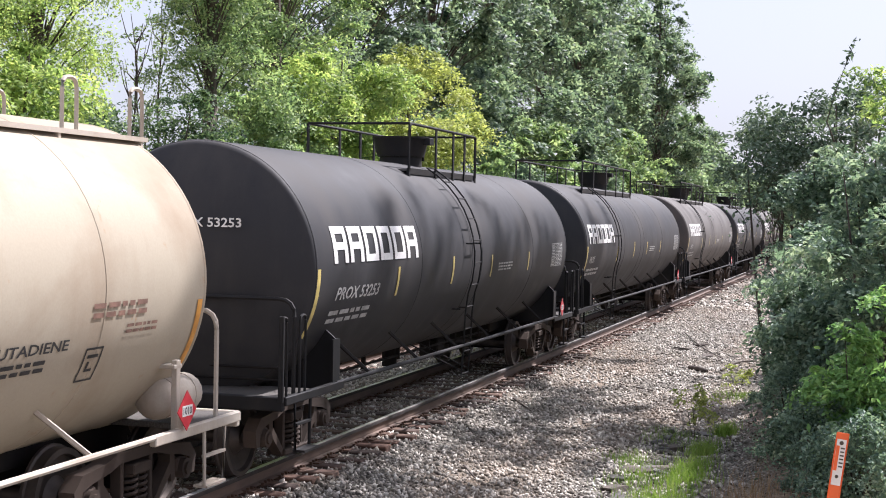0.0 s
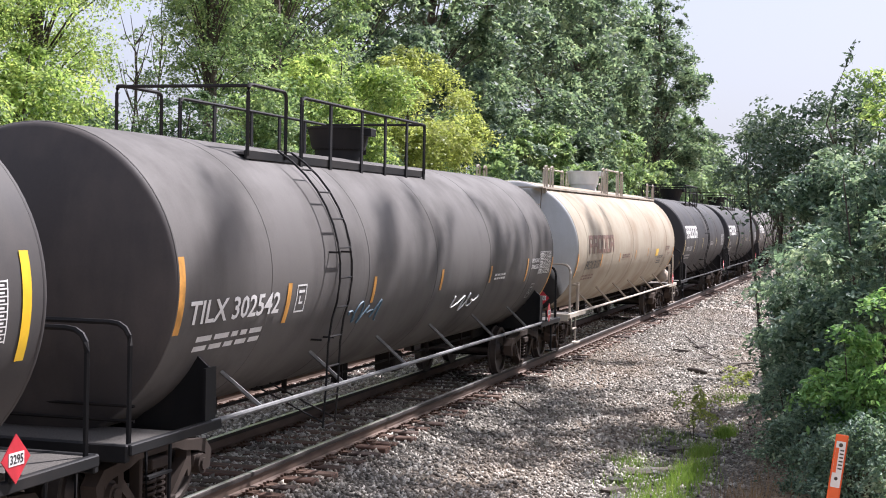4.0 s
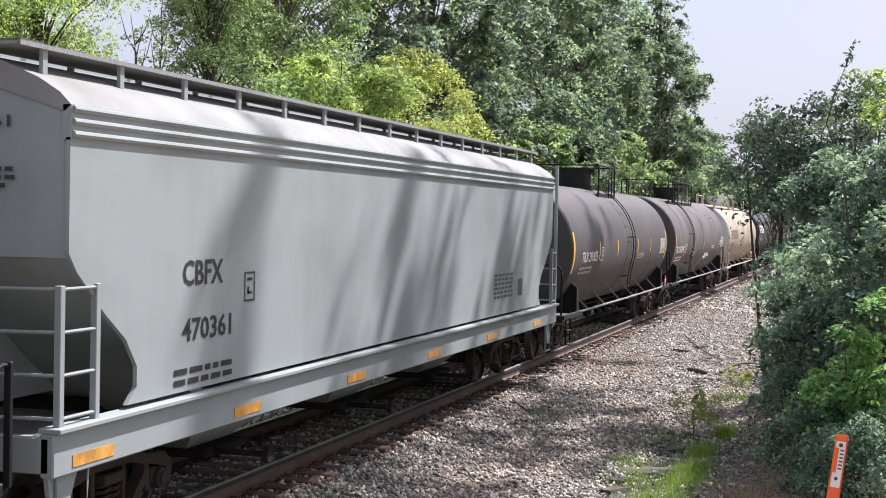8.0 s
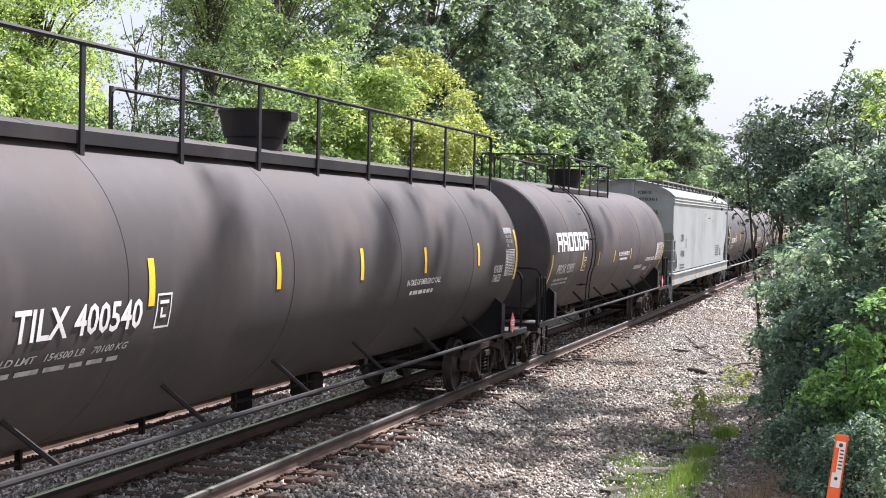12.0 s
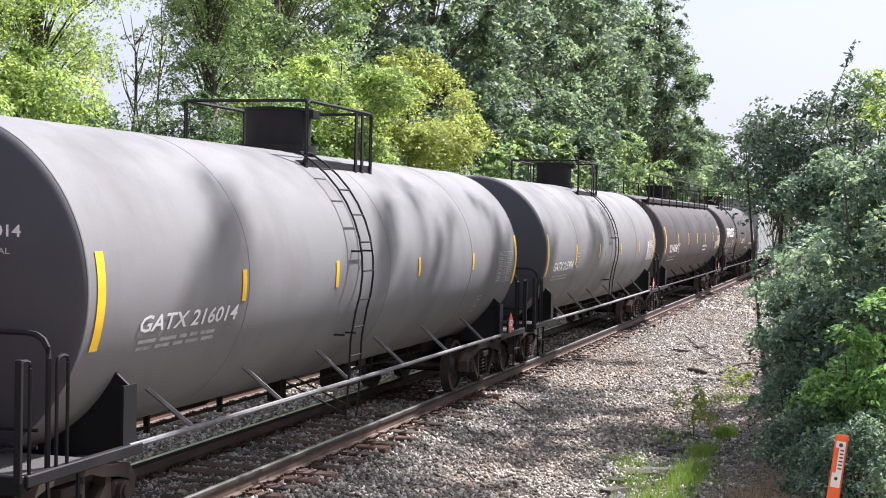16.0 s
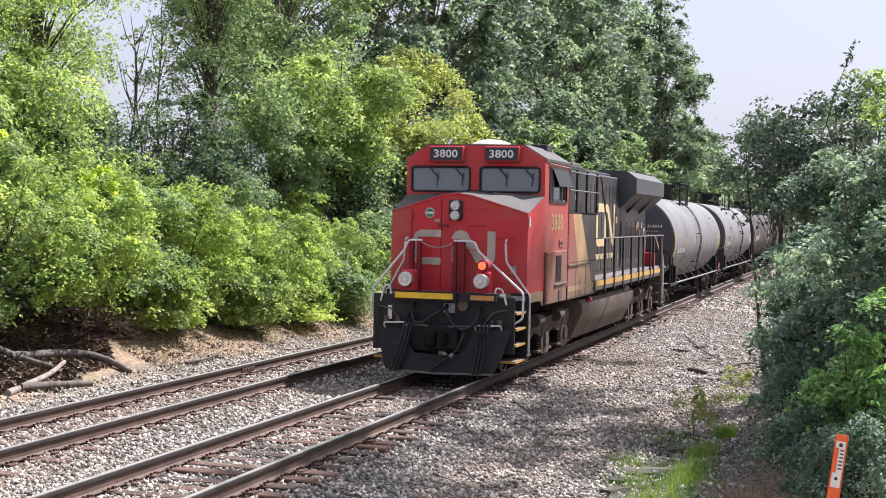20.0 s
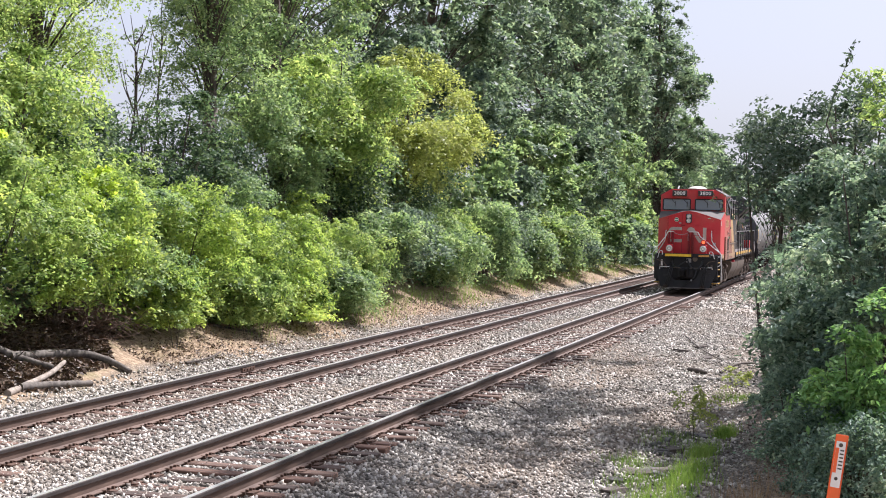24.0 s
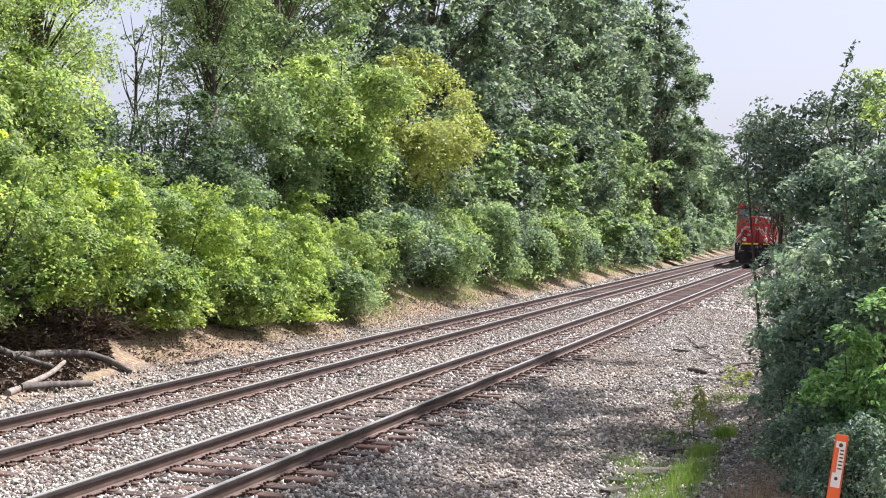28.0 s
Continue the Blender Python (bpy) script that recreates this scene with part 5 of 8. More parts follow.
def running_rail(car, h, zc, R, material, n):
    bar("running_rail", [(1.50, -h + 0.75, 0.98), (1.50, 0, 0.97), (1.50, h - 0.75, 0.98)], 0.029, material, car, n=8)
    bar("running_rail", [(-1.50, -h + 0.75, 0.98), (-1.50, h - 0.75, 0.98)], 0.029, material, car, n=8)
    a = radians(-40)
    for k in range(n):
        y = -h + 2.0 + (2 * h - 4.0) * k / (n - 1)
        part("strut", kit("strut/" + material.name, lambda: MB().tube([(1.49, 0, 0.98), ((1.53 - 0.01) * math.cos(a), -0.34, 2.36 + (1.53 - 0.01) * math.sin(a))], 0.026, 5)), material, car, at=pose(0, y, 0))
    bar("brake_rod", [(0.45, -h + 1.5, 0.78), (0.45, h - 1.5, 0.78)], 0.02, UNDER, car)
    for k in range(6):
        y = -h + 3.0 + (2 * h - 6) * k / 5
        part("rod_hanger", kit("rod_hanger/", lambda: MB().box(0.42, 0.48, -0.02, 0.02, 0.72, 1.0)), UNDER, car, at=pose(0, y, 0))
    part("brake_cylinder", MB().cyl((-0.5, -1.9, 0.72), (-0.5, -1.2, 0.72), 0.16, 12), UNDER, car)
    part("brake_valve", MB().box(0.1, 0.45, 1.4, 1.8, 0.55, 0.86, 0.03), UNDER, car)
    part("outlet_valve", MB().cyl((0, 0.1, 0.5), (0, 0.1, 0.86), 0.13, 10), UNDER, car)


def manway(car, y, top, material, bucket):
    mb = MB()
    if bucket:
        mb.cyl((0, y, 3.84), (0, y, 4.02), 0.36, 20).cyl((0, y, 4.02), (0, y, top), 0.40, 20, 0.47).cyl((0, y, top), (0, y, top + 0.03), 0.49, 20)
    else:
        mb.cyl((0, y, 3.84), (0, y, 3.96), 0.52, 24).cyl((0, y, 3.96), (0, y, top), 0.44, 24).cyl((0, y, top), (0, y, top + 0.035), 0.46, 24)
    part("valve_housing", mb, material, car, "round valve housing on the tank top")
    part("housing_hinge", MB().box(0.40, 0.55, y - 0.12, y + 0.12, top - 0.1, top + 0.02, 0.01), material, car)
    for s in (-1, 1):
        part("housing_bolt", MB().cyl((0.3 * s, y + 0.3, 3.96), (0.3 * s, y + 0.3, 4.06), 0.03, 6), material, car)


def post_at(car, x, y, z0, z1, material, flat=True):
    key = "rail_post/%s%.2f" % (material.name, z1 - z0)
    part("rail_post", kit(key, lambda: MB().box(-0.012, 0.012, -0.035, 0.035, 0, z1 - z0) if flat else MB().cyl((0, 0, 0), (0, 0, z1 - z0), 0.02, 6)), material, car, at=pose(x, y, z0))


def top_platform(car, y0, y1, x, z, top, posts, material, rails="all"):
    """A grating beside the manway and its railing. posts: y places on each side."""
    for s in (-1, 1):
        part("grating", MB().box(s * (x - 0.40), s * (x + 0.02), y0, y1, z, z + 0.03), GRATE, car)
        part("platform_beam", MB().box(s * (x + 0.02), s * (x + 0.05), y0, y1, z - 0.05, z + 0.045), material, car)
        for y in posts:
            post_at(car, s * (x + 0.06), y, z - 0.22, top, material)
        bar("handrail", rounded([(s * (x + 0.06), posts[0], z), (s * (x + 0.06), posts[0], top), (s * (x + 0.06), posts[-1], top), (s * (x + 0.06), posts[-1], z)], 0.1, 3), 0.024, material, car)
        bar("mid_rail", [(s * (x + 0.06), posts[0], (z + top) / 2), (s * (x + 0.06), posts[-1], (z + top) / 2)], 0.014, material, car) if rails == "mid" else None
        for y in (y0 + 0.15, (y0 + y1) / 2, y1 - 0.15):
            part("platform_bracket", MB().prism([(s * (x - 0.35), z), (s * (x + 0.03), z), (s * (x + 0.03), z - 0.06), (s * (x - 0.0), z - 0.2)], "y", y - 0.015, y + 0.015), material, car)
    for y in (y0, y1):
        bar("end_handrail", [(-x - 0.06, y, top), (x + 0.06, y, top)], 0.022, material, car)


def finish(car, q, sets):
    car.matrix_basis = pose(0, q, 0)
    TRAIN.append((car, q, sets))


TANK_R, TANK_Z = 1.53, 2.36
SLIDE = [0.0]          # how far the painted marks sit ahead of the car's middle


def tank_car(q0, q1, reach0, reach1, material, label, trim=None, trim2=None, seams=(), stripe_rows=(), stripe_mat=None, rail_mat=None, number="", air=False, struts=6, slide=0.0, hoop=0.45, grabs=False):
    SLIDE[0] = slide
    h = (q1 - q0) / 2
    trim = trim or P_TRIM
    car = thing("tank_car", label, "tank car", group="cars of the train")
    sets = []
    # Rear heads get their own colour: paler on cream, darker on grey and dusty cars.
    tank_shell(car, h, TANK_R, TANK_Z, material, seams, {P_CREAM: P_CHEAD, P_GREY: P_DARKHEAD, P_DUSTY: P_CHAR}.get(material))
    car_end(car, -1, h, reach0, trim, sets, hoop=hoop, grabs=grabs)
    car_end(car, 1, h, reach1, trim, sets, number, air, trim2, hoop, grabs)
    running_rail(car, h, TANK_Z, TANK_R, rail_mat or trim, struts)
    stripes(car, stripe_rows, TANK_R, TANK_Z, stripe_mat or YELLOW)
    finish(car, (q0 + q1) / 2, sets)
    return car, h


def mark(car, txt, y0, y1, a0, a1, material=None, slant=0.0):
    text_part("lettering", txt, on_tank(y0, y1, a0, a1, TANK_R, TANK_Z, 0.009, slant), material or WHITE, car, "painted reporting mark")


def lines(car, y0, y1, a0, a1, material=None, rows=2):
    stencil_lines(on_tank(y0, y1, a0, a1, TANK_R, TANK_Z, 0.007), car, material or DULLW, rows)


def plate_box(car, y, a, material=None):
    mb, pl = MB(), on_tank(y - 0.14, y + 0.14, a - 6, a + 6, TANK_R, TANK_Z, 0.007)
    for u0, u1, w0, w1 in ((0, 0.07, 0, 1), (0.93, 1, 0, 1), (0.07, 0.93, 0, 0.06), (0.07, 0.93, 0.94, 1), (0.3, 0.7, 0.3, 0.38), (0.3, 0.42, 0.3, 0.6), (0.2, 0.8, 0.7, 0.8)):
        patch(mb, pl, 1, 2, u0, u1, w0, w1)
    part("stencil_box", mb, material or DULLW, car)


def graffiti(car, y0, y1, a0, a1, seed, material):
    """A sprayed scrawl: one looping line on the tank's side."""
    pl = on_tank(y0, y1, a0, a1, TANK_R, TANK_Z, 0.012)
    pts = []
    for k in range(120):
        t = k / 119
        pts.append(pl(min(1, max(0, t + 0.06 * math.sin(34 * t + seed))), 0.5 + 0.45 * math.sin(27 * t + seed) * math.cos(5 * t + 0.5 * seed)))
    part("spray_scrawl", MB().tube(pts, 0.012, 4), material, car, "sprayed scrawl")


def head_placard(c, dx, dz, dy, number):
    """A red diamond placard on a stem, facing along -y."""
    dm = part("placard", MB().add([(dx, dy, dz - 0.17), (dx + 0.17, dy, dz), (dx, dy, dz + 0.17), (dx - 0.17, dy, dz), (dx, dy + 0.01, dz - 0.17), (dx + 0.17, dy + 0.01, dz), (dx, dy + 0.01, dz + 0.17), (dx - 0.17, dy + 0.01, dz)], [(0, 1, 2, 3), (7, 6, 5, 4), (0, 4, 5, 1), (1, 5, 6, 2), (2, 6, 7, 3), (3, 7, 4, 0)]), REDP, c, "red diamond placard")
    part("placard_field", MB().box(dx - 0.10, dx + 0.10, dy - 0.004, dy - 0.001, dz - 0.05, dz + 0.05), WHITE, dm)
    text_part("placard_number", number, lambda u, w: (dx - 0.085 + 0.17 * u, dy - 0.007, dz - 0.035 + 0.07 * w), BLACKP, dm)
    part("placard_stem", MB().cyl((dx, dy + 0.02, 1.0), (dx, dy + 0.02, dz - 0.12), 0.012, 6), STEEL, dm)


def tank_cars():
    # grey car next to the engine
    c, h = tank_car(-8.1, 6.62, 0.75, 1.4, P_GREY, "pale grey tank car with dark streaks and yellow marks", rail_mat=PIPE, number="3295", slide=0.19, grabs=True, seams=(-4.2, -0.4, 0.3, 4.4),
                    stripe_rows=[(-7.36, -19, 13, 0.13), (-4.52, -8, 4, 0.10), (-1.86, -7, 5, 0.10), (1.4, -6, 4, 0.09), (4.28, -6, 4, 0.09), (7.15, -19, 14, 0.13)])
    mark(c, "GATX 216014", -6.64, -4.62, -15, -9, WHITE, 0.04)
    lines(c, -6.6, -4.9, -22, -17)
    data_table(on_tank(5.9, 6.95, -17, 4, TANK_R, TANK_Z, 0.007), c, DULLW)
    plate_box(c, 5.2, -30)
    manway(c, 0.0, 4.42, P_TRIM, False)
    top_platform(c, -1.05, 1.35, 0.78, 3.70, 4.48, (-1.05, 0.75, 1.0, 1.35), P_TRIM)
    ladder(c, -0.95, TANK_R, TANK_Z, 62, P_TRIM)
    text_part("lettering", "GATX 216014", lambda u, w: (0.15 + 1.0 * u, -h - 0.42, 2.82 + 0.1 * w), WHITE, c)
    for k in range(2):
        text_part("lettering", ("CAPY 29210 US GAL", "CAPY 110 569 L")[k], lambda u, w: (0.2 + (0.85, 0.7)[k] * u, -h - 0.42, 2.68 - 0.11 * k + 0.05 * w), DULLW, c)
    # second grey car
    c, h = tank_car(9.25, 24.25, 1.12, 1.02, P_GREY, "pale grey tank car with dark streaks and a tall ladder", rail_mat=PIPE, number="1010", air=True, trim2=P_CTRIM, grabs=True, seams=(-4.4, -0.9, 0.0, 0.35, 3.9),
                    stripe_rows=[(-7.36, -18, 14, 0.13), (-4.5, -12, 5, 0.10), (-1.69, -8, 4, 0.10), (1.33, -8, 3, 0.09), (4.4, -8, 3, 0.08), (7.15, -18, 13, 0.12)])
    mark(c, "GATX 215994", -6.74, -4.76, -15, -8, WHITE, 0.04)
    lines(c, -6.7, -5.0, -23, -18)
    data_table(on_tank(5.9, 6.95, -17, 4, TANK_R, TANK_Z, 0.007), c, WHITE)
    plate_box(c, -4.25, -8)
    manway(c, 0.0, 4.42, P_TRIM, False)
    top_platform(c, -1.05, 1.35, 0.78, 3.70, 4.48, (-1.05, 0.75, 1.0, 1.35), P_TRIM)
    ladder(c, 0.0, TANK_R, TANK_Z, 62, P_TRIM)
    # black car with the long walkway
    c, h = tank_car(26.3, 43.5, 1.02, 1.4, P_CHAR, "dark charcoal tank car with a railed walkway along its top", number="1010", hoop=0.75, seams=(-5.6, -1.9, 1.9, 5.6),
                    stripe_rows=[(-8.22, -14, 19, 0.13), (-5.2, -6, 10, 0.11), (-2.35, -5, 10, 0.11), (0.3, -5, 10, 0.11), (2.98, -5, 9, 0.11), (5.90, -4, 10, 0.11), (8.5, -16, 18, 0.13)])
    mark(c, "TILX 400540", -7.32, -5.35, -13, -3, WHITE)
    mark(c, "LD LMT   154500 LB   70100 KG", -7.4, -5.5, -19.6, -17.2, DULLW, 0.03)
    lines(c, -7.4, -5.6, -24, -21, DULLW, 1)
    plate_box(c, -4.95, -8, WHITE)
    mark(c, "IN CASE OF EMERGENCY CALL", 2.19, 3.8, -11, -7.8, WHITE)
    lines(c, 2.4, 3.5, -17, -13, WHITE, 1)
    mark(c, "BUTADIENE", 6.95, 7.5, -10, -5, WHITE)
    mark(c, "STABILIZED", 6.95, 7.5, -16, -11, WHITE)
    data_table(on_tank(7.7, 8.36, -13, 5, TANK_R, TANK_Z, 0.007), c, WHITE)
    for txt, a in (("LIQUEFIED", 12.2), ("PETROLEUM", 9.2), ("GAS", 6.2)):
        mark(c, txt, 7.8, 7.98 if txt == "GAS" else 8.24, a, a + 2.4, DULLW)
    part("pale_patch", patch(MB(), on_tank(7.74, 8.30, 15.5, 19.5, TANK_R, TANK_Z, 0.007), 2, 2), DULLW, c, "pale painted-out patch")
    manway(c, 0.35, 4.34, P_TRIM, True)
    posts = [-8.5, -7.5, -5.5, -3.6, -1.7, 0.1, 2.0, 3.9, 5.7, 7.5, 8.6]
    for s in (1, -1):
        part("walkway", MB().box(s * 0.5, s * 0.93, -8.6, 8.7, 3.70, 3.73), GRATE, c)
        part("walkway_beam", MB().box(s * 0.93, s * 0.97, -8.6, 8.7, 3.63, 3.75), P_TRIM, c)
        for y in posts[:2] + posts[2:] if s > 0 else (-1.6, 1.9):
            post_at(c, s * 0.98, y, 3.5, 4.52, P_TRIM)
    bar("handrail", rounded([(0.98, posts[0], 3.7), (0.98, posts[0], 4.52), (0.98, posts[-1], 4.52), (0.98, posts[-1], 3.7)], 0.12, 3), 0.026, P_TRIM, c)
    bar("handrail", rounded([(-0.98, -1.6, 3.7), (-0.98, -1.6, 4.5), (-0.98, 1.9, 4.5), (-0.98, 1.9, 3.7)], 0.12, 3), 0.026, P_TRIM, c)
    # end ladder on its rear head
    for x in (0.35, 0.85):
        bar("ladder_stringer", [(x, -h - 0.55, 1.0), (x, -h - 0.55, 3.0), (x, -h - 0.35, 3.7)], 0.02, P_TRIM, c)
    for k in range(7):
        part("rung", MB().cyl((0.35, -h - 0.55, 1.2 + 0.36 * k), (0.85, -h - 0.55, 1.2 + 0.36 * k), 0.015, 6), P_TRIM, c)
    # black car with big white blocks
    c, h = tank_car(46.3, 62.9, 1.4, 0.82, P_CHAR, "dark tank car with brownish dust and large white lettering blocks", number="1010", grabs=True, seams=(-6.3, -3.1, 0.2, 3.4, 6.6), rail_mat=P_TRIM,
                    stripe_rows=[(-8.05, -29, -2, 0.11), (-4.82, -18, -2, 0.10), (-2.81, -15, -3, 0.09), (-0.65, -14, -3, 0.09), (1.92, -13, -2, 0.08), (8.1, -30, -1, 0.12)])
    ring_blocks(on_tank(-7.64, -4.20, 0, 15, TANK_R, TANK_Z, 0.008), 6, c, WHITE, "large white lettering block")
    mark(c, "PROX 92895", -7.4, -5.7, -18, -10, DULLW, 0.08)
    lines(c, -7.5, -5.9, -28, -21)
    plate_box(c, -4.55, -12, WHITE)
    mark(c, "IN CASE OF EMERGENCY", -0.04, 1.66, -9, -5, WHITE, 0.03)
    lines(c, 0.2, 1.4, -14, -10, WHITE, 1)
    mark(c, "BUTADIENES STABILIZED", 4.94, 6.57, -18.5, -14.5, WHITE, 0.03)
    data_table(on_tank(6.7, 7.9, -19, 1, TANK_R, TANK_Z, 0.007), c, WHITE)
    for y0, y1, a in ((3.15, 4.51, -24), (4.96, 5.68, -27.5)):
        part("pale_patch", patch(MB(), on_tank(y0, y1, a - 2.2, a + 2.2, TANK_R, TANK_Z, 0.007), 2, 2), DULLW, c, "pale painted-out patch")
    plate_box(c, 6.3, -30)
    manway(c, 0.3, 4.32, P_TRIM, True)
    top_platform(c, -5.0, 1.95, 0.78, 3.72, 4.5, (-3.3, -2.0, -0.6, 0.5, 1.95), P_TRIM)
    for s in (-1, 1):
        bar("handrail", rounded([(s * 0.84, -5.0, 3.7), (s * 0.84, -5.0, 4.52), (s * 0.84, -3.85, 4.52), (s * 0.84, -3.85, 3.7)], 0.1, 3), 0.024, P_TRIM, c)
    ladder(c, -4.2, TANK_R, TANK_Z, 60, P_TRIM)
    # black car ahead of the hopper
    c, h = tank_car(84.95, 99.85, 1.25, 1.1, P_SLATE, "dark slate tank car with yellow marks and a middle ladder", rail_mat=PIPE, number="3295", hoop=0.78, seams=(-4.0, -0.2, 0.4, 4.2),
                    stripe_rows=[(-7.36, -19, 15, 0.13), (-4.28, -10, 6, 0.10), (-1.75, -8, 6, 0.10), (1.52, -8, 7, 0.09), (3.95, -8, 7, 0.08), (7.2, -18, 14, 0.12)])
    head_placard(c, -0.07, 1.22, -h - 0.55, "3295")
    mark(c, "TILX 291835", -6.42, -4.55, -11, -2, WHITE)
    lines(c, -6.5, -4.9, -22, -14, DULLW, 2)
    plate_box(c, -3.95, -5, WHITE)
    lines(c, 1.6, 2.8, -14, -8, DULLW, 3)
    data_table(on_tank(6.0, 6.95, -12, 6, TANK_R, TANK_Z, 0.007), c, WHITE)
    manway(c, 0.1, 4.4, P_TRIM, False)
    top_platform(c, -0.95, 1.45, 0.78, 3.70, 4.48, (-0.95, 0.6, 1.05, 1.45), P_TRIM)
    ladder(c, 0.15, TANK_R, TANK_Z, 62, P_TRIM)
    # dusty grey car
    c, h = tank_car(102.1, 118.4, 1.1, 1.3, P_DUSTY, "dusty dark grey tank car with dark streaks and a sprayed scrawl", rail_mat=PIPE, number="1010", hoop=0.75, seams=(-6.0, -3.6, -2.9, 0.1, 3.2, 6.3),
                    stripe_rows=[(-8.1, -18, 10, 0.12), (-5.51, -20, -3, 0.11), (-2.66, -17, -4, 0.10), (0.4, -16, -4, 0.10), (3.3, -16, -5, 0.10), (5.98, -19, -2.6, 0.10), (8.12, -34, -3, 0.10)], stripe_mat=OCHRE)
    mark(c, "TILX 302542", -7.9, -5.75, -15, -6, WHITE)
    lines(c, -7.6, -5.9, -27, -19, WHITE, 2)
    plate_box(c, -5.15, -10, WHITE)
    lines(c, 3.6, 4.4, -15, -10, WHITE, 2)
    data_table(on_tank(6.97, 7.96, -15, 1.8, TANK_R, TANK_Z, 0.007), c, WHITE)
    mark(c, "BUTADIENE", 6.32, 6.91, -6, -3, WHITE)
    mark(c, "STABILIZED", 6.33, 6.93, -10.5, -7.5, WHITE)
    plate_box(c, 6.86, -28, DULLW)
    graffiti(c, 1.31, 2.87, -33, -20, 1, WHITE)
    graffiti(c, -3.4, -2.2, -28, -15, 3, plain("blue_spray_paint", (0.10, 0.17, 0.22), 0.6))
    manway(c, -0.1, 4.32, P_TRIM, True)
    top_platform(c, -5.2, 1.5, 0.78, 3.72, 4.5, (-3.6, -2.6, -1.4, -0.4, 0.6, 1.5), P_TRIM)
    for s in (-1, 1):
        bar("handrail", rounded([(s * 0.84, -5.2, 3.7), (s * 0.84, -5.2, 4.52), (s * 0.84, -4.1, 4.52), (s * 0.84, -4.1, 3.7)], 0.1, 3), 0.024, P_TRIM, c)
    ladder(c, -4.1, TANK_R, TANK_Z, 60, P_TRIM)
    # cream car
    c, h = tank_car(121.1, 137.2, 1.3, 1.4, P_CREAM, "cream tank car with rust stains and brown lettering blocks", trim=P_CTRIM, trim2=P_CTRIM, rail_mat=P_CTRIM, number="1010", air=True, slide=0.40, seams=(-7.0, -3.6, -0.4, 2.9, 6.2),
                    stripe_rows=[(-8.45, -23, -3, 0.11), (-5.5, -17, -5, 0.10), (-2.87, -15, -6, 0.09), (-0.28, -14, -5, 0.07), (1.99, -13, -4, 0.07), (7.55, -32, -6, 0.10)], stripe_mat=OCHRE)
    ring_blocks(on_tank(-7.27, -3.89, -4, 12, TANK_R, TANK_Z, 0.008), 6, c, BROWN, "faded brown lettering block")
    mark(c, "PROX 31137", -7.4, -5.6, -18, -10, BLACKP, 0.1)
    lines(c, -7.5, -5.9, -28, -22, BROWN)
    part("yellow_panel", patch(MB(), on_tank(3.6, 4.15, -14, -6, TANK_R, TANK_Z, 0.007), 2, 3), YELLOW, c, "yellow warning panel")
    lines(c, 5.6, 6.6, -9, -3, BROWN, 2)
    mark(c, "BUTADIENE", 4.2, 5.3, -17.5, -14, BLACKP)
    lines(c, 4.2, 5.1, -24, -19, BLACKP, 2)
    plate_box(c, 5.75, -24, BLACKP)
    lines(c, 6.2, 6.8, -15, -11, BROWN, 2)
    lines(c, -2.5, -1.2, -12, -7, BROWN, 2)
    manway(c, 0.1, 4.36, P_CVALVE, True)
    # chipped marks and placard on the rear head
    on_head = lambda r, a: (r * math.cos(radians(a)), -h - 0.135 - 0.34 * (1 - (r / (0.93 * TANK_R)) ** 2), TANK_Z + r * math.sin(radians(a)))
    for k in range(8):
        r, a = 0.95 + 0.05 * math.sin(5 * k), 8 + 2.6 * k
        part("paint_chip", MB().add([on_head(r + d, a + e) for d, e in ((0, 0), (0.03, 0.2), (0.035, 1.3), (0.004, 1.6))], [(0, 1, 2, 3)]), BLACKP, c)
    head_placard(c, 0.83, 1.31, -h - 0.55, "1010")
    for s in (1, -1):
        part("walkway", MB().box(s * 0.52, s * 0.78, -8.3, 8.2, 3.725, 3.745), GRATE, c)
        part("walkway_beam", MB().box(s * 0.78, s * 0.81, -8.3, 8.2, 3.71, 3.755), P_CTRIM, c)
        for k in range(12):
            part("walkway_bracket", kit("walkway_bracket/" + str(s), lambda: MB().prism([(s * 0.45, 3.72), (s * 0.8, 3.72), (s * 0.8, 3.66), (s * 0.75, 3.6)], "y", -0.02, 0.02)), P_CTRIM, c, at=pose(0, -8.2 + 16.3 * k / 11, 0))
        for y in (-8.2, -7.6, 6.8, 8.0):
            bar("grab_hoop", rounded([(s * 0.78, y - 0.12, 3.74), (s * 0.78, y - 0.12, 4.22), (s * 0.78, y + 0.12, 4.22), (s * 0.78, y + 0.12, 3.74)], 0.1, 3), 0.022, P_CTRIM, c)
        for y in (-1.3, -0.75, 1.0, 1.7):
            bar("grab_hoop", rounded([(s * 0.8, y - 0.15, 3.6), (s * 0.8, y - 0.15, 4.42), (s * 0.8, y + 0.15, 4.42), (s * 0.8, y + 0.15, 3.6)], 0.1, 3), 0.022, P_CTRIM, c)
        bar("handrail", [(s * 0.8, -0.75, 4.40), (s * 0.8, 1.0, 4.40)], 0.022, P_CTRIM, c)
    part("end_walkway", MB().box(-0.82, 0.82, -8.65, -8.3, 3.72, 3.75), P_CTRIM, c)
    for x in (0.2, 0.75):
        bar("ladder_stringer", [(x, -h - 0.58, 1.0), (x, -h - 0.58, 3.0), (x, -h - 0.40, 3.72)], 0.02, P_CTRIM, c)
    for k in range(7):
        part("rung", MB().cyl((0.2, -h - 0.58, 1.2 + 0.36 * k), (0.75, -h - 0.58, 1.2 + 0.36 * k), 0.015, 6), P_CTRIM, c)
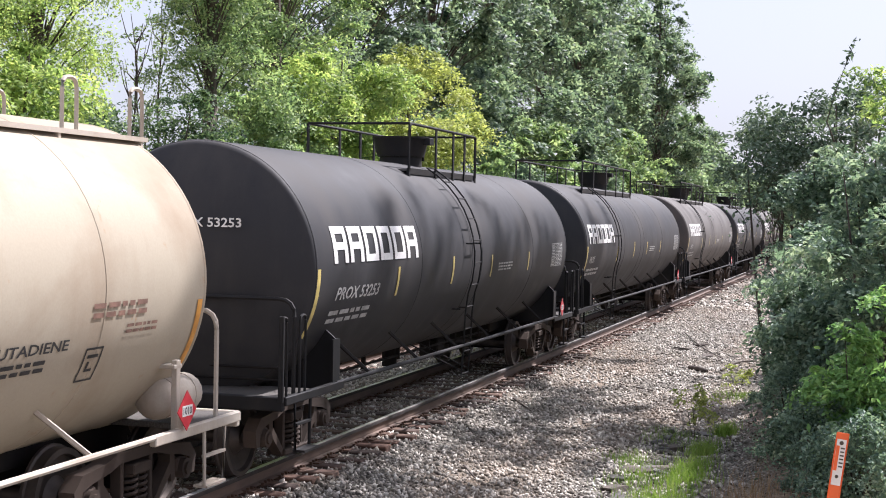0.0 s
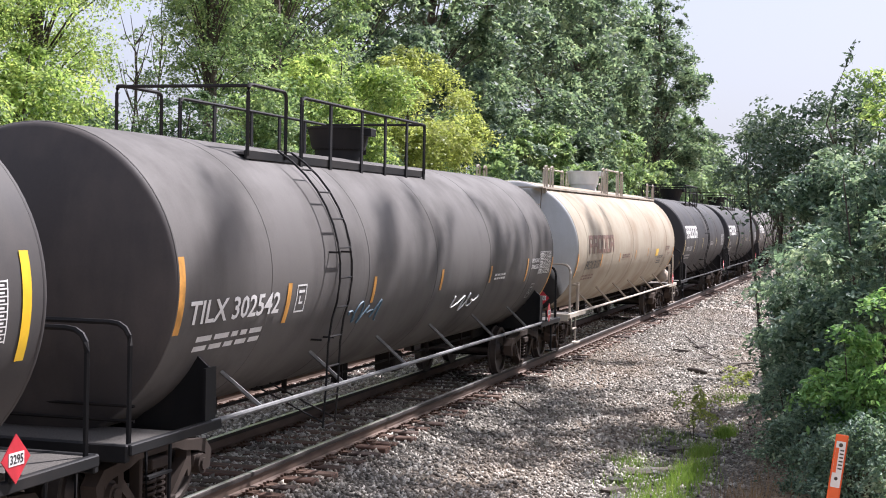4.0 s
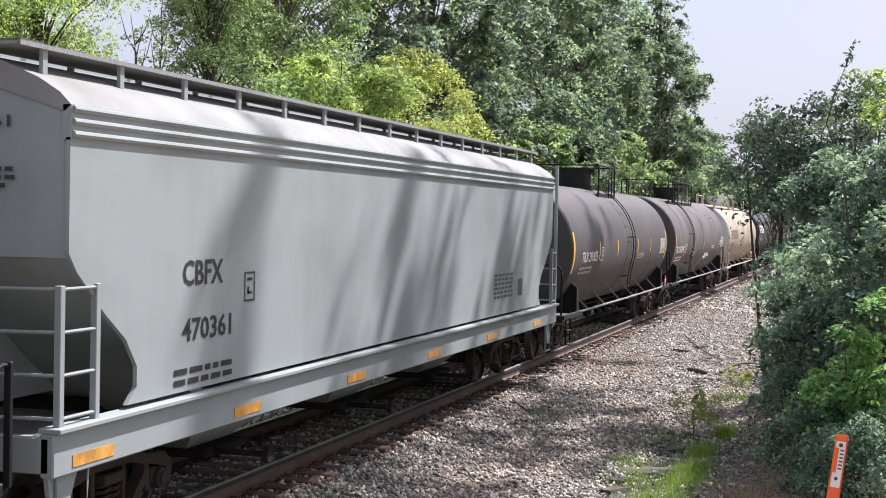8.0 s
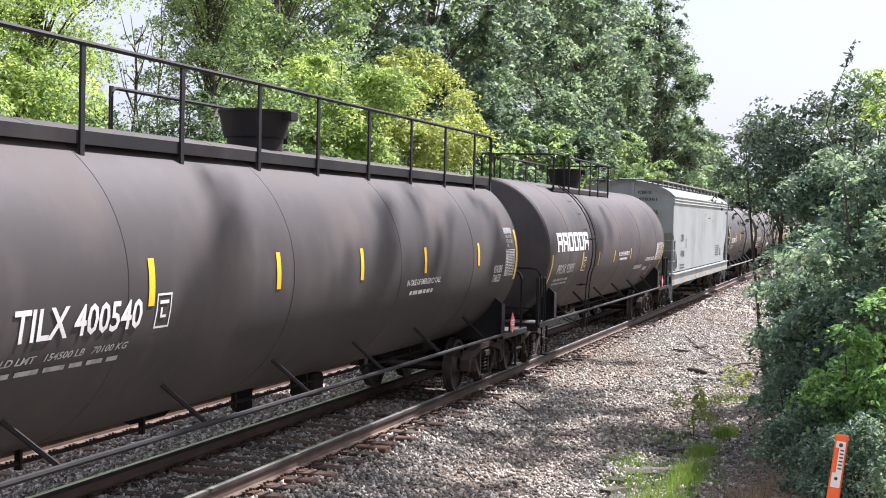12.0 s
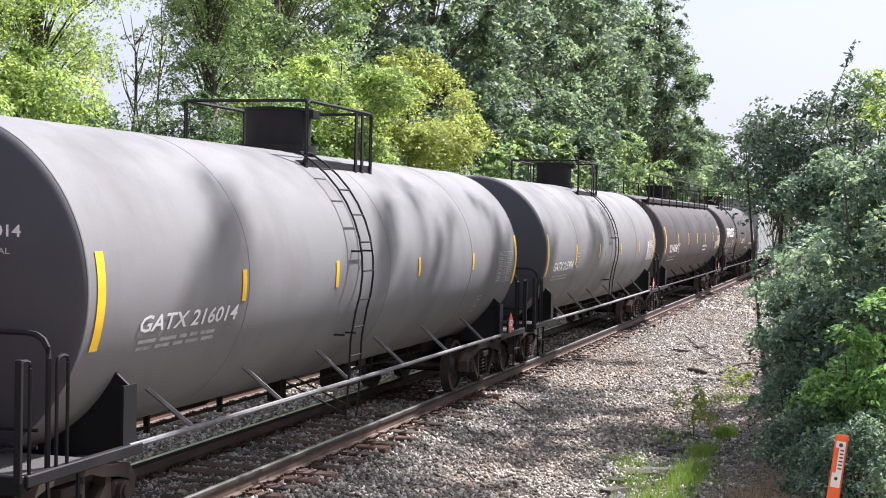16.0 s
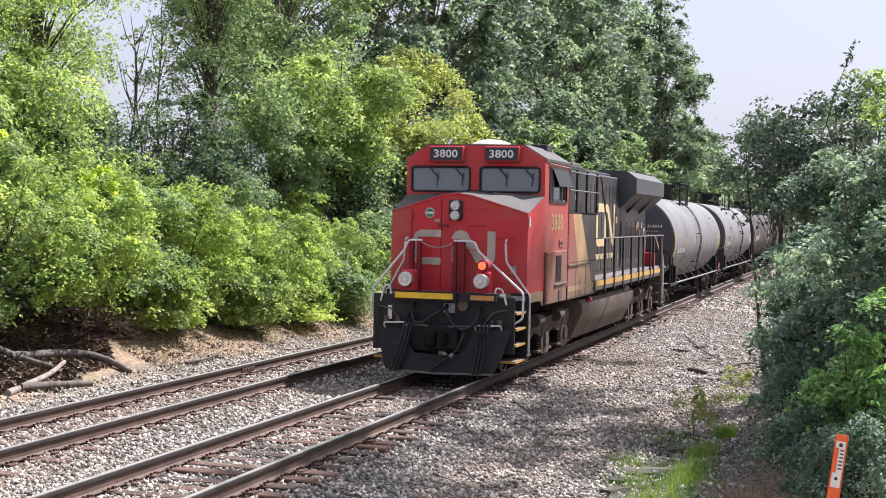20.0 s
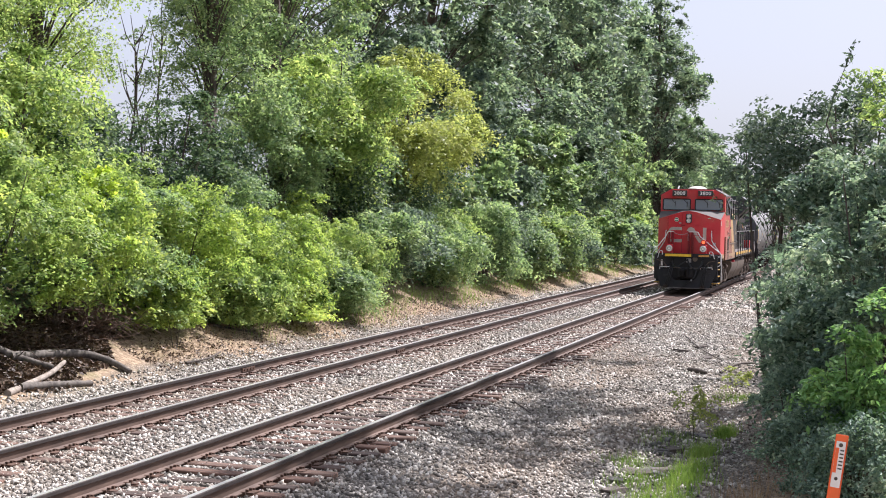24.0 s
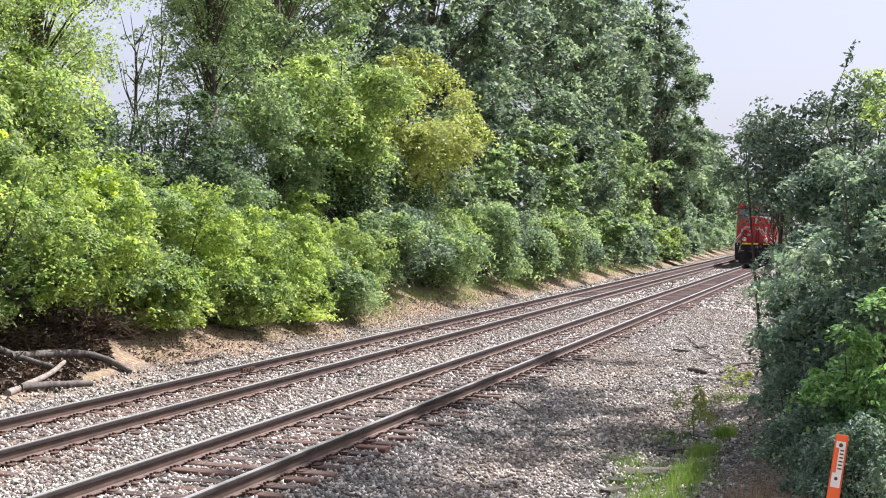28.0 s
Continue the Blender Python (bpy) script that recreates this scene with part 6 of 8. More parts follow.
    # black cars with white blocks at the head of the view
    for q0, q1, ra, rb, m, lad, x0 in ((140.1, 154.2, 1.05, 1.2, P_BLACK, -0.45, -6.55), (156.6, 173.0, 1.2, 1.3, P_BLACK, -4.5, -7.95), (175.6, 192.4, 1.3, 1.4, P_DUSTY, -4.5, -7.75), (195.2, 212.0, 1.4, 1.2, P_BLACK, -4.4, -7.75), (214.4, 230.5, 1.2, 1.2, P_DUSTY, -4.4, -7.75)):
        near = q0 < 150
        hh = (q1 - q0) / 2
        c, h = tank_car(q0, q1, ra, rb, m, "black tank car with white lettering blocks and black railings" if m is P_BLACK else "dusty grey tank car far along the train", number="1010", grabs=True, seams=(-3.0, -0.3, 0.3, 4.0),
                        stripe_rows=[(-hh + 0.05, -31, 1, 0.10), (-4.05, -16, -1, 0.08), (-1.4, -14, 2, 0.08), (0.93, -13, 1, 0.07), (3.65, -12, 1, 0.07)], stripe_mat=PALEYEL)
        ring_blocks(on_tank(x0, x0 + 3.38, 3, 20, TANK_R, TANK_Z, 0.008), 6, c, WHITE, "large white lettering block")
        mark(c, "PROX 53253" if near else "PROX", x0 + 0.2, x0 + (1.75 if near else 0.8), -14, -8, DULLW, 0.06)
        lines(c, x0 + 0.1, x0 + 1.7, -26, -18)
        lines(c, 1.4, 2.4, -10, -4, DULLW, 3)
        data_table(on_tank(hh - 1.4, hh - 0.4, -12, 6, TANK_R, TANK_Z, 0.007), c, DULLW)
        manway(c, 0.5, 4.32, P_TRIM, True)
        if near:
            top_platform(c, -1.6, 2.2, 0.78, 3.72, 4.45, (-1.6, -0.2, 0.8, 1.5, 2.2), P_TRIM)
            text_part("lettering", "PROX 53253", lambda u, w: (-0.2 + 0.95 * u, -h - 0.42, 2.86 + 0.11 * w), WHITE, c)
        else:
            top_platform(c, lad - 1.0, 1.9, 0.78, 3.72, 4.45, (lad - 1.0, lad + 0.5, -2.2, -0.6, 0.6, 1.9), P_TRIM)
        ladder(c, lad, TANK_R, TANK_Z, 60, P_TRIM)


tank_cars()


# ---------- covered hopper ----------
def hopper_car():
    car = thing("hopper_car", "pale grey covered hopper car with darker streaks", "hopper car", group="cars of the train")
    sets, H = [], 8.95
    P_BOARD = plain("galvanised_board", (0.25, 0.255, 0.25), 0.7, 0.1, 0.2, 30)
    # sides: flat sheets with a curved cut at each lower end
    cut = [(H, 2.70), (H - 0.12, 2.55), (H - 0.55, 2.20), (H - 0.92, 1.95), (H - 1.12, 1.70), (H - 1.12, 1.52), (H - 0.95, 1.38)]
    outline = [(-H, 3.62)] + [(-y, z) for y, z in cut] + cut[::-1] + [(H, 3.62)]
    for s in (1, -1):
        part("side_sheet", MB().prism(outline, "x", s * 1.56, s * 1.60), P_HOP, car)
        part("upper_band", MB().prism([(-H, 3.60), (H, 3.60), (H, 3.88), (-H, 3.88)], "x", s * 1.53, s * 1.605), P_HOP, car)
        for z in (3.645, 3.745, 3.845):
            part("corrugation", MB().cyl((s * 1.605, -H + 0.02, z), (s * 1.605, H - 0.02, z), 0.032, 8), P_HOP, car)
        part("side_sill", MB().box(s * 1.52, s * 1.64, -H - 0.25, H + 0.36, 0.95, 1.30, 0.012), P_HOP, car)
        part("sill_flange", MB().box(s * 1.50, s * 1.70, -H - 0.25, H + 0.36, 1.30, 1.34, 0.006), P_HOP, car)
        for y in (-8.6, -5.6, -2.4, 0.9, 4.2, 7.6):
            part("reflector", MB().box(s * 1.642, s * 1.646, y - 0.32, y + 0.32, 1.0, 1.10), OCHRE, car)
    # roof, drawn along the car
    roof = [(1.60, 3.88), (1.50, 3.98), (1.30, 4.10), (0.95, 4.24), (0.5, 4.34), (0.0, 4.38), (-0.5, 4.34), (-0.95, 4.24), (-1.30, 4.10), (-1.50, 3.98), (-1.60, 3.88), (-1.55, 3.83), (0, 4.30), (1.55, 3.83)]
    part("roof", MB().prism(roof, "y", -H, H), paint("dusty_roof_paint", (0.262, 0.268, 0.258), (0.19, 0.178, 0.155), 0.7, 0.7, streak=0.9), car)
    part("hatch_trough", MB().box(-0.3, 0.3, -H + 0.4, H - 0.4, 4.34, 4.43, 0.03), P_HOP, car)
    for k in range(9):
        part("hatch_bar", kit("hatch_bar/", lambda: MB().box(-0.36, 0.36, -0.03, 0.03, 4.42, 4.46, 0.008)), P_HOP, car, at=pose(0, -7.6 + 1.9 * k, 0))
    for s in (1, -1):
        part("running_board", MB().box(s * 0.62, s * 1.22, -H - 0.15, H + 0.15, 4.345, 4.37), P_BOARD, car)
        part("board_edge", MB().box(s * 1.21, s * 1.235, -H - 0.15, H + 0.15, 4.340, 4.378), P_BOARD, car)
        for k in range(15):
            part("board_support", kit("board_support/" + str(s), lambda: MB().box(s * 1.17, s * 1.205, -0.035, 0.035, 4.08, 4.345)), P_HOP, car, at=pose(0, -H + 0.25 + 17.4 * k / 14, 0))
            part("inner_support", kit("inner_support/" + str(s), lambda: MB().box(s * 0.66, s * 0.70, -0.03, 0.03, 4.25, 4.345)), P_HOP, car, at=pose(0, -H + 0.25 + 17.4 * k / 14, 0))
    for e in (-1, 1):
        part("end_board", MB().box(-1.22, 1.22, e * (H + 0.12), e * (H - 0.2), 4.372, 4.395), GRATE, car)
        # end wall, slope sheet and posts
        part("end_sheet", MB().prism([(1.56, 2.66), (1.56, 3.86), (1.30, 4.07), (0.95, 4.21), (0.5, 4.31), (0.0, 4.35), (-0.5, 4.31), (-0.95, 4.21), (-1.30, 4.07), (-1.56, 3.86), (-1.56, 2.66)], "y", e * (H - 0.02), e * (H - 0.06)), P_HOP, car)
        part("slope_sheet", MB().prism([(e * (H - 0.06), 2.70), (e * (H - 0.10), 2.62), (e * 6.2, 1.05), (e * 6.1, 1.15)], "x", -1.55, 1.55), P_HOP, car)
        for x in (-0.55, 0.25):
            part("end_post", MB().box(x - 0.05, x + 0.05, e * (H - 0.02), e * (H + 0.06), 1.3, 4.30), P_HOP, car)
        part("brace_plate", MB().prism([(e * (H - 0.1), 1.32), (e * 6.9, 1.32), (e * (H - 0.1), 2.66)], "x", 0.2, 0.24), P_HOP, car)
        part("end_platform", MB().box(-1.55, 1.55, e * (H + 0.22), e * (H - 1.3), 1.20, 1.24), GRATE, car)
        part("end_sill", MB().box(-1.6, 1.6, e * (H + 0.25), e * (H + 0.15), 0.98, 1.27, 0.012), P_HOP, car)
        # ladders and rails at the corners
        out = 0.12 if e < 0 else 0.33
        for s in (1, -1):
            for y in (H + out, H - 0.42 + 0.4 * (e > 0)):
                part("ladder_post", MB().box(s * 1.57, s * 1.63, e * y - 0.035, e * y + 0.035, 1.0, 2.45 if e < 0 or y < H + 0.1 else 4.12, 0.006), P_HOP, car)
            part("ladder_post", MB().box(s * 0.98, s * 1.04, e * (H + 0.20) - 0.03, e * (H + 0.20) + 0.03, 1.2, 2.45, 0.006), P_HOP, car)
            for k in range(4):
                z = 1.40 + (0.34 if e < 0 else 0.32) * k
                bar("rung", [(s * 1.61, e * (H + out), z), (s * 1.61, e * (H - 0.42 + 0.4 * (e > 0)), z)], 0.016, P_HOP, car)
                if k < 4:
                    bar("rung", [(s * 1.61, e * (H + out), z), (s * 1.0, e * (H + 0.20), z)], 0.016, P_HOP, car)
            bar("sill_step", [(s * 1.58, e * (H + 0.1), 0.96), (s * 1.58, e * (H + 0.08), 0.42), (s * 1.58, e * (H - 0.34), 0.42), (s * 1.58, e * (H - 0.36), 0.96)], 0.02, P_HOP, car)
            part("step_bracket", MB().prism([(e * (H + 0.2), 0.96), (e * (H - 0.25), 0.96), (e * (H - 0.05), 0.55), (e * (H + 0.12), 0.55)], "x", s * 1.52, s * 1.56), P_HOP, car)
        # draft gear, coupler, brake rigging
        part("draft_sill", MB().box(-0.35, 0.35, e * 5.5, e * (H + 0.45), 0.68, 1.2, 0.02), UNDER, car)
        rr = 1.0 if e < 0 else 1.3
        part("coupler", MB().box(-0.09, 0.09, e * (H + 0.4), e * (H + rr - 0.5), 0.72, 0.9, 0.02).box(-0.17, 0.13, e * (H + rr - 0.55), e * (H + rr - 0.3), 0.66, 0.96, 0.04), CAST, car)
        truck(car, e * 7.35, sets)
    for y in (-4.2, 0, 4.2):
        part("hopper_bay", MB().add([(-1.4, y - 1.9, 1.25), (1.4, y - 1.9, 1.25), (1.4, y + 1.9, 1.25), (-1.4, y + 1.9, 1.25), (-0.5, y - 0.5, 0.42), (0.5, y - 0.5, 0.42), (0.5, y + 0.5, 0.42), (-0.5, y + 0.5, 0.42)],
                                    [(0, 1, 5, 4), (1, 2, 6, 5), (2, 3, 7, 6), (3, 0, 4, 7), (4, 5, 6, 7), (3, 2, 1, 0)]), P_HOP, car)
        part("outlet_gate", MB().box(-0.75, 0.75, y - 0.55, y + 0.55, 0.34, 0.44, 0.02).cyl((0.7, y - 0.3, 0.4), (1.35, y - 0.3, 0.4), 0.035, 8).cyl((1.35, y - 0.3, 0.4), (1.42, y - 0.3, 0.4), 0.09, 8), UNDER, car)
    part("centre_sill", MB().box(-0.3, 0.3, -6, 6, 0.78, 1.2, 0.02), UNDER, car)
    # writing
    side = lambda y0, y1, z0, z1: (lambda u, w: (1.606, 0.8 + y0 + (y1 - y0) * u, z0 + (z1 - z0) * w))
    text_part("lettering", "CBFX", side(-7.8, -6.95, 2.36, 2.60), BLACKP, car, "black reporting mark")
    text_part("lettering", "470361", side(-7.8, -6.75, 1.84, 2.06), BLACKP, car, "black car number")
    stencil_lines(side(-7.95, -6.6, 1.42, 1.62), car, BLACKP, 2)
    mb = MB()
    for a in ((0, 0.08, 0, 1), (0.92, 1, 0, 1), (0.08, 0.92, 0, 0.06), (0.08, 0.92, 0.94, 1), (0.3, 0.7, 0.25, 0.33), (0.3, 0.45, 0.25, 0.5), (0.25, 0.75, 0.7, 0.8)):
        patch(mb, side(-6.45, -6.2, 2.15, 2.45), 1, 1, *a)
    part("stencil_box", mb, BLACKP, car)
    stencil_lines(side(3.6, 4.9, 1.65, 2.1), car, BLACKP, 6)
    patch(mb2 := MB(), side(5.3, 5.65, 1.65, 1.95), 1, 1)
    part("dark_label", mb2, BLACKP, car)
    for k, (txt, x0, x1, z) in enumerate((("CBFX", 0.42, 0.88, 3.92), ("470361", 0.42, 1.05, 3.70))):
        text_part("lettering", txt, lambda u, w: (x0 + (x1 - x0) * u, -H - 0.003, z + 0.10 * w), BLACKP, car)
    stencil_lines(lambda u, w: (0.3 + 0.8 * u, -H - 0.003, 3.2 + 0.2 * w), car, BLACKP, 3)
    finish(car, 73.45, sets)


hopper_car()


# ---------- locomotive ----------
P_RED = paint("red_engine_paint", (0.53, 0.040, 0.048), (0.40, 0.13, 0.095), 0.75, 0.42, streak=1.0, grain=0.03)
P_ENG = paint("black_engine_paint", (0.032, 0.032, 0.034), (0.10, 0.09, 0.078), 0.5, 0.45, streak=1.2, dust=(0.9, 2.9, (0.105, 0.09, 0.076)))
P_PILOT = paint("black_pilot_paint", (0.020, 0.020, 0.022), (0.065, 0.058, 0.052), 0.5, 0.5, streak=1.4)
P_TAN = paint("tan_stripe_paint", (0.52, 0.34, 0.15), (0.33, 0.215, 0.125), 0.7, 0.45, streak=1.2, dust=(1.0, 3.1, (0.23, 0.16, 0.115)))
P_LOGO = plain("pale_gold_lettering", (0.68, 0.52, 0.26), 0.45, 0, 0.15, 4)
P_WORM = plain("dusty_white_marking", (0.46, 0.40, 0.34), 0.55, 0, 0.15, 4)
P_DUSTED = paint("dust_caked_steel", (0.150, 0.118, 0.092), (0.075, 0.058, 0.046), 0.8, 0.9, streak=1.4)
P_TRUCK = paint("grimy_truck_steel", (0.085, 0.063, 0.049), (0.155, 0.118, 0.092), 0.7, 0.85, streak=1.6, spots=(0.03, 0.025, 0.022))
P_DECK = paint("worn_deck", (0.17, 0.15, 0.14), (0.30, 0.25, 0.21), 0.6, 0.8)
P_ROOF = paint("dusty_cab_roof", (0.10, 0.095, 0.092), (0.19, 0.165, 0.145), 0.7, 0.75)
STRIPE = plain("dull_yellow_stripe", (0.50, 0.30, 0.05), 0.6, 0, 0.3, 5)
# Cab side red: paler than the nose, with dust thickening towards the bottom.
P_REDS = paint("washed_red_paint", (0.46, 0.075, 0.06), (0.36, 0.16, 0.115), 0.7, 0.5, streak=1.2, dust=(1.2, 3.6, (0.225, 0.128, 0.090)))
P_RIB = paint("dark_red_paint", (0.20, 0.012, 0.02), (0.16, 0.05, 0.04), 0.5, 0.45)
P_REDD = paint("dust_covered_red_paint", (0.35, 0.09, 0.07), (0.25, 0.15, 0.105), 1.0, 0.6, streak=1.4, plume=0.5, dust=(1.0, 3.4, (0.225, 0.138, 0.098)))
RAILW = plain("white_handrail_paint", (0.74, 0.72, 0.70), 0.45, 0, 0.1, 6)
SEAL = plain("black_rubber", (0.012, 0.012, 0.013), 0.55)
LAMP = plain("lamp_lens", (0.50, 0.51, 0.51), 0.15, 0.6, 0.4, 40)
CHROME = plain("lamp_rim", (0.55, 0.55, 0.54), 0.3, 0.8, 0.1)


def glass_material():
    m, nt, b = shader("cab_glass")
    # Grey-blue base colour stands in for the sky's reflection in the windshield.
    b.inputs["Base Color"].default_value = (0.20, 0.24, 0.27, 1)
    b.inputs["Roughness"].default_value = 0.06
    b.inputs["Specular IOR Level"].default_value = 0.9
    b.inputs["Transmission Weight"].default_value = 0.2
    n = tex(nt, "Noise", coords(nt), 3.0)
    nt.links.new(ramp(nt, n.outputs[0], [(0.3, 0.04), (0.7, 0.16)]), b.inputs["Roughness"])
    return m


GLASS = glass_material()
GLASS_SIDE = plain("dark_side_glass", (0.022, 0.025, 0.028), 0.08, 0, 0.3, 2)


def locomotive():
    car = thing("locomotive", "red and black diesel locomotive with tan stripe and dusty trucks", "locomotive", group="cars of the train")
    sets = []
    W = 1.45
    sx = lambda off, y0, y1, z0, z1: (lambda u, w: (W + off, y0 + (y1 - y0) * u, z0 + (z1 - z0) * w))
    # frame and decks
    part("frame", MB().box(-0.9, 0.9, -9.58, 10.1, 1.05, 1.45, 0.02), UNDER, car)
    part("deck", MB().box(-1.48, 1.48, -2.2, 9.0, 1.55, 1.62, 0.01), P_DECK, car)
    part("rear_deck", MB().box(-1.48, 1.48, 9.0, 10.2, 1.55, 1.61, 0.01), P_DECK, car)
    part("front_deck", MB().box(-1.10, 1.10, -9.64, -8.6, 1.52, 1.60, 0.01), P_DECK, car)
    for s in (1, -1):
        part("deck_edge", MB().box(s * 1.44, s * 1.50, -2.15, 9.0, 1.36, 1.60, 0.008), P_ENG, car)
        ys = [-2.1, -0.9, 0.45, 1.75, 3.1, 4.4, 5.2, 6.6, 7.25, 8.75]
        for a, b in zip(ys, ys[1:]):
            part("edge_stripe", MB().box(s * 1.502, s * 1.506, a + 0.06, b - 0.06, 1.46, 1.59), STRIPE, car)
    # nose: faceted front, sloping top
    nose = MB()
    ring = lambda y, dz: [(-1.38, y + 0.22, 1.60), (-1.38, y + 0.22, 3.13), (-0.30, y + 0.02, 3.46), (0.0, y, 3.50), (0.30, y + 0.02, 3.46), (1.38, y + 0.22, 3.13), (1.38, y + 0.22, 1.60), (0.30, y + 0.02, 1.60), (-0.30, y + 0.02, 1.60)]
    f = ring(-8.92, 0)
    back = [(-W, -7.55, 1.60), (-W, -7.55, 3.50), (-0.4, -7.55, 3.56), (0, -7.55, 3.57), (0.4, -7.55, 3.56), (W, -7.55, 3.50), (W, -7.55, 1.60), (0.4, -7.55, 1.60), (-0.4, -7.55, 1.60)]
    nose.add(f + back, [(0, 8, 2, 1), (8, 7, 4, 3, 2), (7, 6, 5, 4)] + [(i, (i + 1) % 9, 9 + (i + 1) % 9, 9 + i) for i in (0, 5, 6, 7, 8)])
    part("nose", nose, P_RED, car, "red faceted nose")
    top = MB().add([(x, y + 0.01, z + 0.006) for x, y, z in f[1:6]] + [(x, y, z + 0.006) for x, y, z in back[1:6]], [(i, i + 1, 6 + i, 5 + i) for i in range(4)])
    top.add([(x, y + 0.01, z - 0.02) for x, y, z in f[1:6]] + [(x, y, z - 0.02) for x, y, z in back[1:6]], [(i, 5 + i, 6 + i, i + 1) for i in range(4)])
    part("nose_top", top, P_ROOF, car, "dusty grey nose top")
    bar("nose_edge", [f[1], f[2], f[3], f[4], f[5]], 0.022, P_RED, car)
    # cab: side walls with window openings, front with windows, roof
    y0, y1 = -7.55, -5.2
    for s in (1, -1):
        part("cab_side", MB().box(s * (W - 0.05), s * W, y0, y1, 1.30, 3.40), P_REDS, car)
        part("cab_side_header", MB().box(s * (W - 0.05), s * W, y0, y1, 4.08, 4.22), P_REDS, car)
        for a, b in ((y0, -7.15), (-6.85, -6.72), (-5.92, -5.82), (-5.50, y1)):
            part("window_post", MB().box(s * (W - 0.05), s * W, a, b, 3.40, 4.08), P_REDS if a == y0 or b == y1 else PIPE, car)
        part("side_window_frame", MB().box(s * (W - 0.01), s * (W + 0.02), -7.18, -5.47, 3.37, 3.41).box(s * (W - 0.01), s * (W + 0.02), -7.18, -5.47, 4.06, 4.10).box(s * (W - 0.01), s * (W + 0.02), -7.19, -7.15, 3.37, 4.10).box(s * (W - 0.01), s * (W + 0.02), -5.50, -5.46, 3.37, 4.10), SEAL, car)
        for a, b in ((-7.15, -6.85), (-6.72, -5.92), (-5.82, -5.50)):
            pane = part("side_window", MB().box(s * (W - 0.04), s * (W - 0.03), a, b, 3.41, 4.06), GLASS_SIDE, car)
            part("window_frame", MB().box(s * (W - 0.045), s * (W - 0.02), a, b, 3.41, 3.45).box(s * (W - 0.045), s * (W - 0.02), a, a + 0.03, 3.45, 4.06).box(s * (W - 0.045), s * (W - 0.02), b - 0.03, b, 3.45, 4.06), STEEL, pane)
        part("sunshade", MB().add([(s * (W + 0.01), -6.95, 4.10), (s * (W + 0.01), -5.40, 4.10), (s * (W + 0.13), -5.40, 3.72), (s * (W + 0.13), -6.75, 3.72), (s * (W + 0.01), -6.95, 4.085), (s * (W + 0.01), -5.40, 4.085), (s * (W + 0.115), -5.40, 3.715), (s * (W + 0.115), -6.75, 3.715)], [(0, 1, 2, 3), (7, 6, 5, 4), (0, 3, 7, 4), (1, 5, 6, 2), (3, 2, 6, 7), (0, 4, 5, 1)]), P_ENG, car, "dark sunshade over the cab window")
        bar("drip_rail", [(s * (W + 0.02), -7.3, 4.16), (s * (W + 0.02), -5.25, 4.14)], 0.014, PIPE, car)
    front = MB()
    for a, b, c, d in ((-W, W, 3.48, 3.56), (-W, W, 4.07, 4.24), (-W, -1.36, 3.56, 4.07), (-0.09, 0.09, 3.56, 4.07), (1.36, W, 3.56, 4.07)):
        front.box(a, b, -7.60, -7.54, c, d)
    front.prism([(-W, 4.24), (W, 4.24), (0.98, 4.50), (-0.98, 4.50)], "y", -7.60, -7.54)
    part("cab_front", front, P_RED, car)
    for a, b in ((-1.36, -0.09), (0.09, 1.36)):
        pane = part("windshield", MB().box(a, b, -7.575, -7.56, 3.56, 4.07), GLASS, car, "cab windshield with the sky's reflection put into its colour")
        part("window_seal", MB().tube(rounded([(a + 0.3, -7.61, 3.57), (b - 0.02, -7.61, 3.57), (b - 0.02, -7.61, 4.06), (a + 0.02, -7.61, 4.06), (a + 0.02, -7.61, 3.57), (a + 0.35, -7.61, 3.57)], 0.07, 3), 0.022, 6), SEAL, pane)
        for k in (0.3, 0.72):
            x = a + (b - a) * k
            bar("wiper", [(x, -7.64, 4.08), (x + 0.22, -7.64, 3.83)], 0.012, SEAL, pane)
            bar("wiper_blade", [(x + 0.2, -7.63, 3.95), (x + 0.18, -7.63, 3.68)], 0.010, SEAL, pane)
        bar("window_grab", rounded([(a + 0.1, -7.60, 4.10), (a + 0.1, -7.68, 4.11), (b - 0.1, -7.68, 4.11), (b - 0.1, -7.60, 4.10)], 0.04, 2), 0.014, P_RED, car)
    bar("nose_wiper_arm", [(0.62, -8.1, 3.44), (0.85, -7.9, 3.50), (1.25, -7.75, 3.54)], 0.014, SEAL, car)
    bar("nose_wiper_arm", [(0.62, -8.1, 3.44), (0.45, -7.95, 3.55), (-0.1, -7.8, 3.60)], 0.014, SEAL, car)
    part("nose_vent", MB().box(0.5, 0.78, -8.2, -8.0, 3.36, 3.43, 0.02), SEAL, car)
    roof = [(W + 0.02, 4.20), (W + 0.02, 4.25), (1.0, 4.53), (-1.0, 4.53), (-W - 0.02, 4.25), (-W - 0.02, 4.20), (-0.98, 4.48), (0.98, 4.48)]
    part("cab_roof", MB().prism(roof, "y", -7.56, y1), P_ROOF, car)
    part("cab_back", MB().box(-W, W, y1 - 0.05, y1, 1.6, 4.22), P_ENG, car)
    part("cab_floor", MB().box(-1.38, 1.38, -7.5, -5.3, 2.3, 2.36), P_ENG, car)
    part("cab_console", MB().box(-1.2, 1.2, -7.45, -7.1, 2.5, 3.5, 0.05), SEAL, car)
    for x in (-0.8, 0.8):
        part("cab_seat", MB().box(x - 0.25, x + 0.25, -6.2, -6.05, 2.9, 3.85, 0.05).box(x - 0.25, x + 0.25, -6.7, -6.1, 2.8, 2.95, 0.05), SEAL, car)
